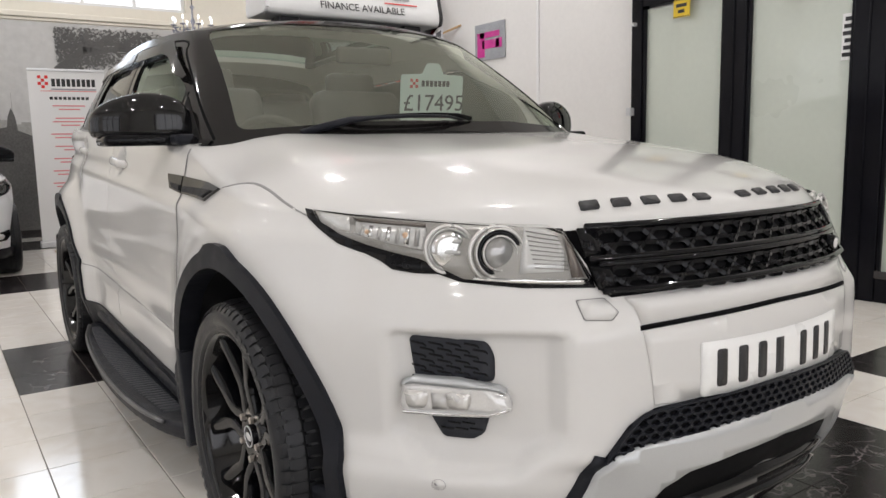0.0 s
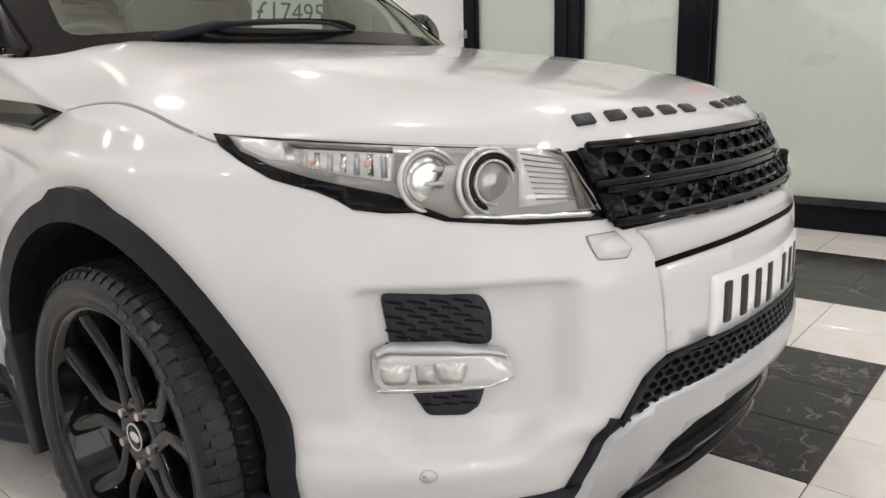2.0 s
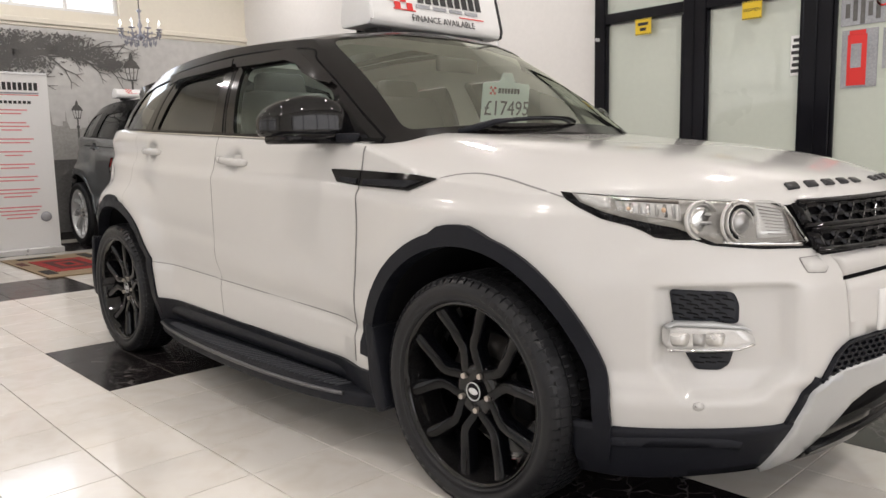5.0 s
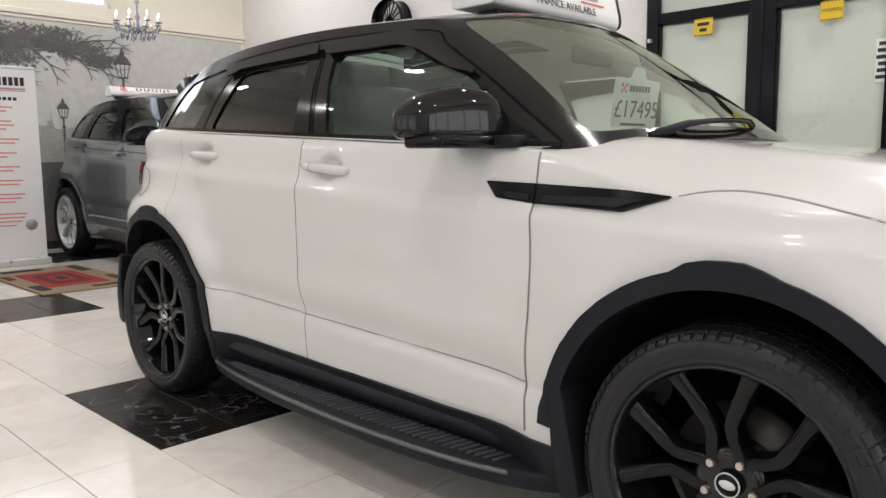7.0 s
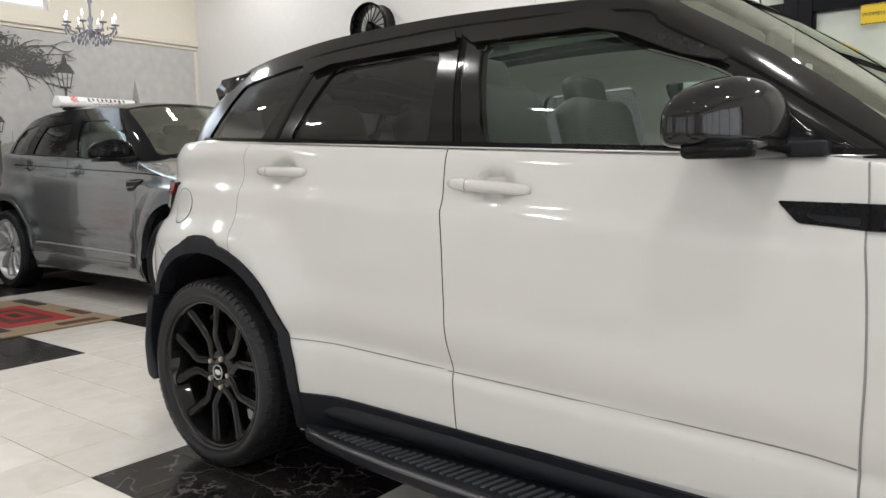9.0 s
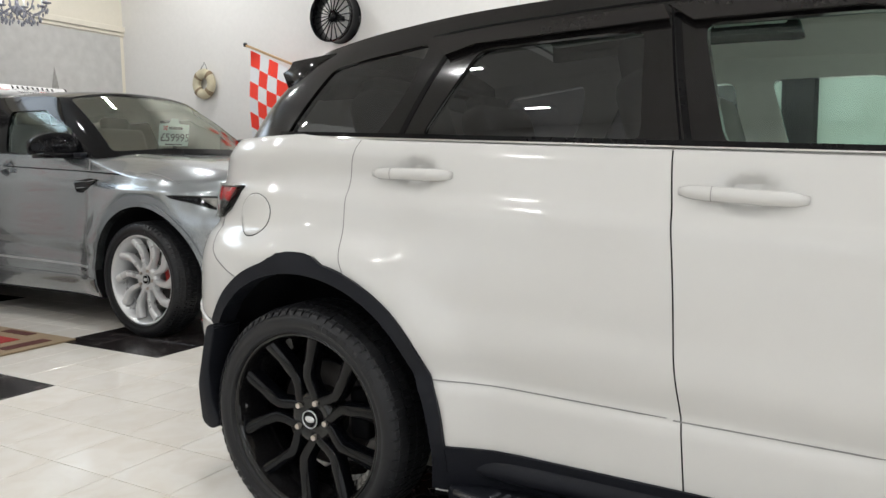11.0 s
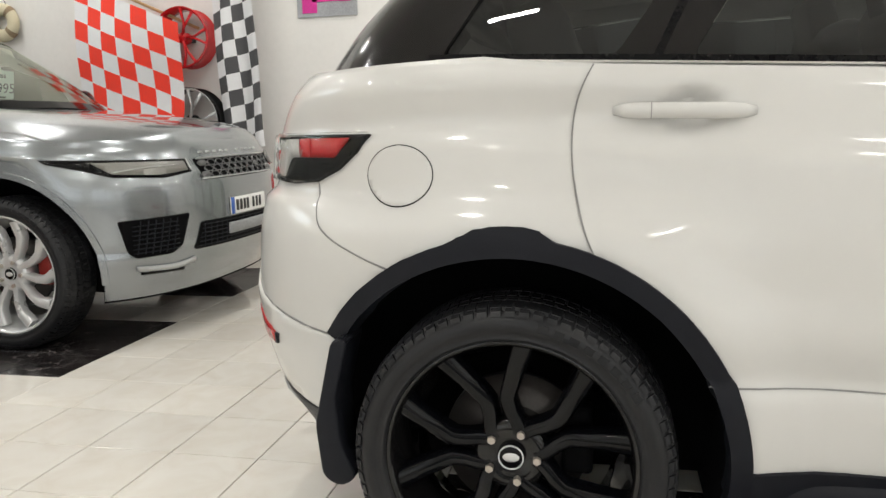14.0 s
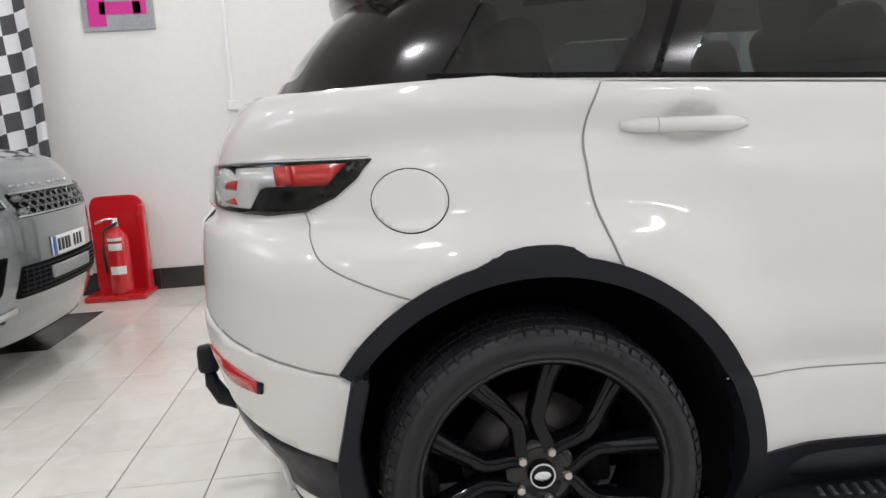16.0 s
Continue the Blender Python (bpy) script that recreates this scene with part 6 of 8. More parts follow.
for ly, base, top, k in ((1.84, 1.0, 2.53, 0.64), (1.075, 0.95, 1.85, 0.40), (0.42, 0.95, 1.45, 0.28)):
    flat_shape("mural_lamp_post", [(ly - 0.06 * k, base), (ly - 0.026 * k, top - 0.95 * k), (ly - 0.055 * k, top - 0.92 * k), (ly - 0.055 * k, top - 0.86 * k), (ly - 0.022 * k, top - 0.84 * k), (ly - 0.022 * k, top - 0.60 * k), (ly + 0.022 * k, top - 0.60 * k), (ly + 0.022 * k, top - 0.84 * k), (ly + 0.055 * k, top - 0.86 * k), (ly + 0.055 * k, top - 0.92 * k), (ly + 0.026 * k, top - 0.95 * k), (ly + 0.06 * k, base)], M_MURALDARK, 0.0135)
    flat_shape("mural_lamp_glass", [(ly - 0.085 * k, top - 0.60 * k), (ly - 0.155 * k, top - 0.34 * k), (ly + 0.155 * k, top - 0.34 * k), (ly + 0.085 * k, top - 0.60 * k)], M_MURAL, 0.0137)
    for a in (-1, -0.35, 0.35, 1):
        flat_shape("mural_lamp_bar", [(ly + (0.085 * a - 0.010) * k, top - 0.61 * k), (ly + (0.150 * a - 0.010) * k, top - 0.33 * k), (ly + (0.150 * a + 0.010) * k, top - 0.33 * k), (ly + (0.085 * a + 0.010) * k, top - 0.61 * k)], M_MURALDARK, 0.0145)
    flat_shape("mural_lamp_base", [(ly - 0.10 * k, top - 0.625 * k), (ly - 0.10 * k, top - 0.59 * k), (ly + 0.10 * k, top - 0.59 * k), (ly + 0.10 * k, top - 0.625 * k)], M_MURALDARK, 0.0149)
    flat_shape("mural_lamp_cap", [(ly - 0.19 * k, top - 0.35 * k), (ly - 0.17 * k, top - 0.31 * k), (ly - 0.10 * k, top - 0.20 * k), (ly - 0.05 * k, top - 0.17 * k), (ly - 0.03 * k, top - 0.06 * k), (ly, top), (ly + 0.03 * k, top - 0.06 * k), (ly + 0.05 * k, top - 0.17 * k), (ly + 0.10 * k, top - 0.20 * k), (ly + 0.17 * k, top - 0.31 * k), (ly + 0.19 * k, top - 0.35 * k)], M_MURALDARK, 0.0153)


def branch(y, z, a, length, w, depth):
    """Limbs of the printed tree, forking towards their tips."""
    y2, z2 = y + length * math.cos(a), z + length * math.sin(a)
    n = (-math.sin(a), math.cos(a))
    if z2 < 2.70 and z < 2.70 and y > 0.03 and y2 > 0.03:
        flat_shape("mural_branch", [(y + n[0] * w, z + n[1] * w), (y - n[0] * w, z - n[1] * w), (y2 - n[0] * w * 0.6, z2 - n[1] * w * 0.6), (y2 + n[0] * w * 0.6, z2 + n[1] * w * 0.6)], M_MURALDARK, 0.0160 + 0.0004 * depth)
        if depth < 6:
            for da in (-0.5 + 0.3 * rng.random(), 0.2 + 0.4 * rng.random()):
                branch(y2, z2, a + da, length * (0.62 + 0.18 * rng.random()), w * 0.6, depth + 1)


branch(0.05, 2.12, 0.75, 0.40, 0.085, 0)
branch(0.30, 2.38, 0.15, 0.50, 0.055, 1)
branch(0.75, 2.50, -0.10, 0.42, 0.026, 2)
branch(1.10, 2.52, -0.28, 0.34, 0.016, 3)
branch(0.06, 2.45, 0.10, 0.45, 0.035, 2)
branch(0.10, 2.20, -0.45, 0.30, 0.022, 3)
leaf_bm = bmesh.new()
for _ in range(4200):
    c = rng.choice(((0.12, 2.50, 0.24, 0.22), (0.20, 2.25, 0.22, 0.26), (0.45, 2.55, 0.34, 0.14), (0.55, 2.32, 0.26, 0.12), (0.95, 2.58, 0.34, 0.10), (1.30, 2.46, 0.28, 0.10), (1.55, 2.34, 0.16, 0.07), (0.18, 1.95, 0.14, 0.22)))
    ly, lz = rng.gauss(c[0], c[2] * 0.55), rng.gauss(c[1], c[3] * 0.6)
    if 0.03 < ly < 3.5 and 1.2 < lz < 2.70:
        r = 0.008 + 0.020 * rng.random() ** 1.5
        a = rng.random() * 6.28
        vs = [leaf_bm.verts.new((0.019 + 0.0012 * rng.random(), ly + r * q * math.cos(a + j), lz + r * q * math.sin(a + j))) for j, q in ((0, 1), (1.4, 0.6), (2.9, 1), (4.4, 0.55))]
        leaf_bm.faces.new(vs)
tagged(finish(leaf_bm, "mural_leaves", M_MURALDARK, mural, False), kind="stuff")

# skirting of dark marble along the north wall
for x0, x1 in ((ROOM_X0, -1.36),):
    n = 10
    for k in range(n):
        wall_part("baseboard", (x1 - x0) / n - 0.003, 0.014, 0.165, (x0 + (x1 - x0) * (k + 0.5) / n, ROOM_Y1 - 0.007, 0.0825), M_SKIRT, 0.002)
wall_part("baseboard", 0.014, LY, 0.10, (ROOM_X0 + 0.007, MY, 0.05), M_SKIRT)

# glazed partition with doors in the north wall
YP = ROOM_Y1 - 0.05
door = thing("door_1", pose(0, YP, 0), "black framed partition doors with frosted glass", "door")
tagged(door, kind="structure")
POSTS = ((-1.345, -1.235), (-0.455, -0.255), (0.52, 0.735), (2.05, 2.26))
for x0, x1 in POSTS:
    block("post", x1 - x0, 0.10, 3.0, ((x0 + x1) / 2, 0, 1.5), M_FRAME, door, 0.008)
    if x1 - x0 > 0.15:
        block("post_strip", 0.012, 0.012, 3.0, ((x0 + x1) / 2, -0.055, 1.5), M_FRAME, door, 0.003)
for (a0, a1), (b0, b1) in zip(POSTS, POSTS[1:]):
    w, c = b0 - a1, (a1 + b0) / 2
    block("bottom_rail", w, 0.08, 0.16, (c, 0, 0.08), M_FRAME, door, 0.005)
    block("kick_plate", w, 0.012, 0.05, (c, -0.046, 0.185), M_SKIRT, door, 0.002)
    block("transom", w, 0.09, 0.09, (c, 0, 2.225), M_FRAME, door, 0.006)
    block("top_rail", w, 0.09, 0.09, (c, 0, 2.955), M_FRAME, door, 0.006)
    block("glass_panel", w, 0.012, 1.99, (c, 0.01, 1.17), M_FROST, door)
    block("glass_panel", w, 0.012, 0.64, (c, 0.01, 2.59), M_FROST, door)
    for side in (a1 + 0.012, b0 - 0.012):
        block("glazing_bead", 0.024, 0.03, 1.99, (side, -0.018, 1.17), M_FRAME, door, 0.004)
block("door_bracket", 0.05, 0.06, 0.065, (-1.33, -0.07, 1.33), M_ALLOY, door, 0.006)
block("door_bracket", 0.03, 0.05, 0.03, (-1.30, -0.06, 2.05), M_ALLOY, door, 0.006)
wall_part("baseboard", ROOM_X1 - 2.26, 0.014, 0.165, ((ROOM_X1 + 2.26) / 2, ROOM_Y1 - 0.007, 0.0825), M_SKIRT)


def put_text(text, size, mat, parent, m, name="lettering"):
    bm = text_bm(text, size)
    bmesh.ops.transform(bm, matrix=m, verts=bm.verts)
    return finish(bm, name, mat, parent, False)


def plaque(name, x0, x1, z0, z1, y, mat, label, category):
    ob = thing(name, pose((x0 + x1) / 2, y, (z0 + z1) / 2), label, category)
    block("panel", x1 - x0, 0.008, z1 - z0, (0, 0, 0), mat, ob, 0.002)
    return ob, x1 - x0, z1 - z0


for x0, words in ((-0.905, ("DRINKS", "C&B")), (0.06, ("WOMEN",))):
    ob, w, h = plaque("door_sign", x0, x0 + 0.155, 2.04, 2.18, YP - 0.058, M_YELLOW, "small yellow sign hanging under the door transom", "sign")
    for k in range(7):
        for z in (-h / 2 + 0.006, h / 2 - 0.006):
            block("sign_edge", 0.012, 0.002, 0.008, (-w / 2 + w * (k + 0.5) / 7, -0.005, z), M_INK, ob)
    if words == ("WOMEN",):
        put_text("WOMEN", 0.036, M_INK, ob, pose(0, -0.0052, 0, 90))
    else:
        for z, ww in ((0.022, 0.10), (-0.024, 0.06)):
            block("sign_bar", ww, 0.002, 0.026, (0, -0.005, z), M_INK, ob)
# prints on the glass
ob, w, h = plaque("bus_blind_poster", 0.425, 0.525, 1.58, 1.88, YP - 0.003, M_SIGNWHITE, "pale poster with rows of dark lettering bars", "poster")
for k in range(6):
    block("poster_bar", 0.05 + 0.028 * ((k * 37) % 3) / 2, 0.002, 0.026, (-0.005, -0.005, h / 2 - 0.035 - 0.046 * k), M_INK, ob)
ob, w, h = plaque("phone_box_picture", 0.79, 1.03, 1.46, 1.87, YP - 0.003, M_GREYPRINT, "grey canvas picture of a red telephone box", "picture")
block("box_shape", 0.13, 0.004, 0.36, (-0.015, -0.006, -0.01), M_SIGNRED, ob, 0.002)
block("box_roof", 0.11, 0.004, 0.03, (-0.015, -0.0061, 0.185), M_SIGNRED, ob, 0.002)
block("box_window", 0.07, 0.002, 0.17, (-0.02, -0.009, 0.02), M_GREYPRINT, ob)
ob, w, h = plaque("city_picture", 0.775, 1.13, 1.90, 2.17, YP - 0.003, M_GREYPRINT, "grey canvas picture of a clock tower with a red roundel", "picture")
for k in range(5):
    block("print_shape", 0.03, 0.002, 0.10 + 0.05 * (k % 3), (-0.13 + 0.05 * k, -0.006, -0.03), M_MURALDARK, ob)
finish(lathe_bm([(0.032, -0.007), (0.045, -0.007), (0.045, -0.005), (0.032, -0.005), (0.032, -0.007)], 24), "roundel", M_SIGNRED, ob).location = (0.10, 0, 0.02)
ob, w, h = plaque("watch_picture", 1.06, 1.44, 1.58, 1.86, YP - 0.003, M_GREYPRINT, "dark grey canvas picture of a clock face", "picture")
finish(lathe_bm([(0.001, -0.007), (0.085, -0.007), (0.09, -0.004)], 32), "clock_face", M_MURAL, ob).location = (0.0, 0, -0.02)
finish(lathe_bm([(0.082, -0.009), (0.092, -0.009), (0.092, -0.004), (0.082, -0.004), (0.082, -0.009)], 32), "clock_rim", M_MURALDARK, ob).location = (0.0, 0, -0.02)
ob, w, h = plaque("pink_picture", -3.66, -3.14, 1.985, 2.37, ROOM_Y1 - 0.012, M_GREYPRINT, "grey canvas picture with a magenta telephone shape", "picture")
for sx, sz, cx, cz in ((0.13, 0.26, -0.15, -0.03), (0.30, 0.09, 0.02, -0.03), (0.10, 0.10, 0.16, -0.03), (0.34, 0.06, 0.0, 0.07)):
    block("magenta_shape", sx, 0.004, sz, (cx, -0.006, cz), M_PINK, ob, 0.0015)
trunk = thing("cable_trunking", pose(-2.63, ROOM_Y1 - 0.012, 0), "white plastic cable trunking ending in a socket box", "trunking")
block("channel", 0.028, 0.02, 2.9, (0, 0, 2.85), M_SIGNWHITE, trunk, 0.004)
block("socket_box", 0.09, 0.035, 0.075, (0, -0.006, 1.39), M_SIGNWHITE, trunk, 0.008)

# life ring
ring = thing("life_ring", pose(-6.49, ROOM_Y1 - 0.055, 2.10), "old cream life ring with tan straps hung on the wall", "life ring")
finish(lathe_bm([(0.115 + 0.055 * math.cos(a), 0.042 * math.sin(a)) for a in [2 * math.pi * k / 14 for k in range(15)]], 40), "ring_body", M_RING, ring)
for k in range(4):
    b = lathe_bm([(0.115 + 0.058 * math.cos(a), 0.045 * math.sin(a)) for a in [2 * math.pi * j / 14 for j in range(15)]], 60)
    bmesh.ops.delete(b, geom=[f for f in b.faces if not 37 + 90 * k < math.degrees(math.atan2(f.calc_center_median().z, f.calc_center_median().x)) % 360 < 54 + 90 * k], context="FACES")
    finish(b, "strap", M_TAN, ring)
finish(tube_bm([(-0.06, 0, 0.15), (0, 0.02, 0.24), (0.06, 0, 0.15)], 0.004, 6), "cord", M_IRON, ring)


def flag(name, corner, width, height, rows, cols, m_a, m_b, label, lean, waves, seed):
    """A hanging cloth of checks, each square its own piece of the sheet."""
    ob = thing(name, pose(*corner), label, "flag", "chequered flags")
    r = random.Random(seed)
    ph = r.random() * 6

    def at(u, v):
        x = u * width + lean[0] * v
        z = -v * height + lean[1] * u
        y = 0.05 * math.sin(u * waves + ph + 1.5 * v) * (0.35 + 0.65 * v) + 0.02 * math.sin(7 * v + 3 * u + ph)
        return (x, y, z)

    for i in range(cols):
        for j in range(rows):
            bm = bmesh.new()
            n = 4
            g = [[bm.verts.new(at((i + a / n) / cols, (j + b / n) / rows)) for b in range(n + 1)] for a in range(n + 1)]
            for a in range(n):
                for b in range(n):
                    bm.faces.new((g[a][b], g[a + 1][b], g[a + 1][b + 1], g[a][b + 1]))
            finish(bm, "check", m_a if (i + j) % 2 else m_b, ob)
    return ob


fl = flag("red_flag", (-5.55, 3.33, 2.36), 0.97, 1.10, 7, 7, M_CLOTHWHITE, M_CLOTHRED, "red and white chequered flag hanging from a wooden pole", (-0.02, -0.40), 7.0, 3)
finish(tube_bm([(-0.03, 0, 0.05), (0.50, 0.10, -0.17), (1.02, 0.24, -0.42)], 0.013, 8), "flag_pole", M_POLE, fl)
finish(lathe_bm([(0.0001, 0.025), (0.02, 0.015), (0.022, 0), (0.012, -0.02), (0.0001, -0.02)], 12, "z"), "pole_knob", M_IRON, fl).location = (-0.035, 0, 0.055)
fb = flag("black_flag", (-4.36, 3.46, 2.30), 0.38, 1.45, 11, 4, M_CLOTHWHITE, M_CLOTHBLACK, "black and white chequered flag draped down the wall", (0.06, 0.10), 9.0, 8)
finish(tube_bm([(-0.05, 0.02, 0.0), (0.42, 0.19, 0.12)], 0.012, 8), "flag_pole", M_POLE, fb)


def display_wheel(at, r, mat, face_mat, label, spokes):
    ob = thing("display_wheel", pose(*at), label, "wheel", "wheels hung on the wall")
    finish(lathe_bm([(r, -0.09), (r * 1.02, -0.085), (r, -0.07), (r * 0.93, -0.05), (r * 0.90, 0.06), (r, 0.09)], 48), "rim", mat, ob)
    finish(lathe_bm([(r * 0.985, -0.095), (r * 1.0, -0.092), (r * 0.96, -0.088), (r * 0.93, -0.08)], 48), "rim_lip", face_mat, ob)
    finish(lathe_bm([(0.0001, -0.06), (r * 0.16, -0.06), (r * 0.2, -0.03), (r * 0.2, 0.02)], 24), "hub", mat, ob)
    for k in range(spokes):
        for s in ((-1, 1) if spokes <= 7 else (0,)):
            a, b2 = 2 * math.pi * k / spokes, 2 * math.pi * k / spokes + s * 0.24
            finish(tube_bm([(r * 0.12 * math.cos(a), -0.05, r * 0.12 * math.sin(a)), (r * 0.5 * math.cos(a + s * 0.08), -0.062, r * 0.5 * math.sin(a + s * 0.08)), (r * 0.95 * math.cos(b2), -0.082, r * 0.95 * math.sin(b2))], [r * 0.08, r * 0.06, r * 0.075] if spokes <= 7 else r * 0.035, 6, squash=0.6), "spoke", face_mat, ob)
    block("wall_bracket", 0.05, 0.14, 0.05, (0, 0.05, 0), M_IRON, ob)
    return ob


display_wheel((-4.56, ROOM_Y1 - 0.12, 2.62), 0.25, M_RIM, M_RIM, "black many-spoke alloy wheel hung on the wall", 20)
display_wheel((-4.64, ROOM_Y1 - 0.12, 1.86), 0.25, M_EXT, M_EXT, "red five-spoke alloy wheel hung on the wall", 5)
display_wheel((-4.63, ROOM_Y1 - 0.12, 1.17), 0.28, M_RIM, M_ALLOY, "black and silver twin-spoke alloy wheel hung on the wall", 5)

# fire extinguisher in its red stand
stand = thing("extinguisher_stand", pose(-3.56, 3.46, 0), "red plastic fire extinguisher stand against the wall", "stand")
b = prism_bm(rounded([(-0.21, 0.03), (0.20, 0.03), (0.20, 0.70), (0.14, 0.765), (-0.17, 0.765), (-0.21, 0.70)], 0.05, 4), 0.03, 0.008)
bmesh.ops.translate(b, verts=b.verts, vec=(0, 0.09, 0))
finish(b, "back_board", M_EXT, stand, False)
block("tray", 0.45, 0.33, 0.045, (-0.005, -0.03, 0.0225), M_EXT, stand, 0.015)
block("side_lip", 0.04, 0.10, 0.66, (0.185, 0.06, 0.36), M_EXT, stand, 0.012)
ext = thing("fire_extinguisher", pose(-3.53, 3.37, 0.046), "red fire extinguisher with a white label and chrome valve", "fire extinguisher")
finish(lathe_bm([(0.0001, 0), (0.078, 0), (0.082, 0.012), (0.082, 0.40), (0.07, 0.45), (0.03, 0.48), (0.022, 0.50), (0.0001, 0.50)], 32, "z"), "cylinder", M_EXT, ext)
finish(lathe_bm([(0.022, 0.495), (0.024, 0.53), (0.015, 0.56), (0.0001, 0.56)], 16, "z"), "valve", M_CHROME, ext)
finish(tube_bm([(0.02, 0, 0.555), (-0.06, -0.02, 0.56), (-0.13, -0.03, 0.535)], 0.009, 8), "lever", M_CHROME, ext)
finish(tube_bm([(0.02, -0.02, 0.53), (-0.075, -0.05, 0.48), (-0.095, -0.04, 0.30), (-0.09, -0.03, 0.16)], 0.011, 8), "hose", M_INK, ext)
for z, h2, ww in ((0.15, 0.06, 1.0), (0.33, 0.05, 0.9), (0.40, 0.02, 0.9)):
    b = lathe_bm([(0.0828, z), (0.0832, z + 0.001), (0.0832, z + h2), (0.0828, z + h2 + 0.001)], 40, "z")
    bmesh.ops.delete(b, geom=[f for f in b.faces if not 235 < math.degrees(math.atan2(f.calc_center_median().y, f.calc_center_median().x)) % 360 < 235 + 80 * ww], context="FACES")
    finish(b, "printed_label", M_SIGNWHITE, ext)

# roll-up banner: panel, base, plain bars for its print
banner = thing("roll_up_banner", pose(-6.55, -0.06, 0, 0, 0, -3), "white roll-up banner with a red check mark and red print bars", "banner")
block("banner_sheet", 0.006, 0.80, 1.96, (0, 0, 1.04), M_SIGNWHITE, banner)
block("banner_base", 0.20, 0.84, 0.07, (-0.02, 0, 0.035), M_ALLOY, banner, 0.012)
block("top_rail", 0.02, 0.80, 0.03, (0, 0, 2.02), M_ALLOY, banner, 0.006)
finish(tube_bm([(-0.03, 0, 0.06), (-0.03, 0, 2.0)], 0.012, 8), "banner_pole", M_ALLOY, banner)
for i in range(3):
    for j in range(4):
        if (i + j) % 2 == 0:
            block("check_square", 0.002, 0.034, 0.034, (0.0042, -0.285 + 0.036 * i, 1.94 - 0.036 * j), M_SIGNRED, banner)
for y0, y1, z, h, m in ((-0.17, 0.30, 1.88, 0.085, M_INK), (-0.17, 0.30, 1.805, 0.018, M_GREYPRINT), (-0.28, 0.30, 1.785, 0.006, M_SIGNRED), (-0.20, 0.22, 1.705, 0.032, M_INK)):
    n = 9 if h > 0.03 else 1
    for k in range(n):
        w0 = (y1 - y0) / n
        block("print_bar", 0.002, w0 * (0.72 if n > 1 else 1), h, (0.0042, y0 + w0 * (k + 0.5), z), m, banner)
for k, (z, w0) in enumerate(((1.62, 0.34), (1.58, 0.22), (1.48, 0.30), (1.44, 0.36), (1.40, 0.2), (1.30, 0.42), (1.26, 0.34), (1.16, 0.36), (1.12, 0.18), (1.02, 0.40), (0.98, 0.28), (0.88, 0.44), (0.84, 0.36), (0.74, 0.46), (0.70, 0.40), (0.66, 0.28), (0.54, 0.46), (0.50, 0.42), (0.46, 0.36), (0.42, 0.26))):
    block("print_bar", 0.002, w0, 0.014, (0.0042, 0.0, z), M_PINKPRINT, banner)
finish(lathe_bm([(0.001, 0), (0.058, 0), (0.058, 0.002), (0.001, 0.002)], 24, "z"), "seal", M_GREYPRINT, banner).matrix_local = pose(0.0035, 0.27, 0.42, 0, 90, 0)

# patterned rug
rug = thing("rug", pose(-5.26, 0.03, 0.002), "tan rug with red and black geometric blocks on the floor", "rug")
block("rug_base", 1.66, 0.86, 0.012, (0, 0, 0.006), M_TAN, rug, 0.003)
for sx, sy, x, y, m, h in ((0.95, 0.50, 0.05, -0.02, M_CARPETRED, 0.003), (0.66, 0.32, 0.05, -0.02, M_CARPETDARK, 0.0042), (0.40, 0.18, 0.05, -0.02, M_CARPETRED, 0.0054), (0.20, 0.08, 0.05, -0.02, M_CARPETBLACK, 0.0066),
                         (0.44, 0.10, -0.52, 0.34, M_CARPETBLACK, 0.003), (0.30, 0.10, 0.50, -0.34, M_CARPETBLACK, 0.003), (0.13, 0.36, -0.70, -0.12, M_CARPETBLACK, 0.003), (0.30, 0.07, 0.30, 0.36, M_CARPETDARK, 0.003),
                         (0.10, 0.30, 0.70, 0.16, M_CARPETDARK, 0.003), (0.26, 0.07, -0.28, -0.36, M_CARPETDARK, 0.003)):
    block("rug_patch", sx, sy, h, (x, y, 0.012 + h / 2), m, rug)

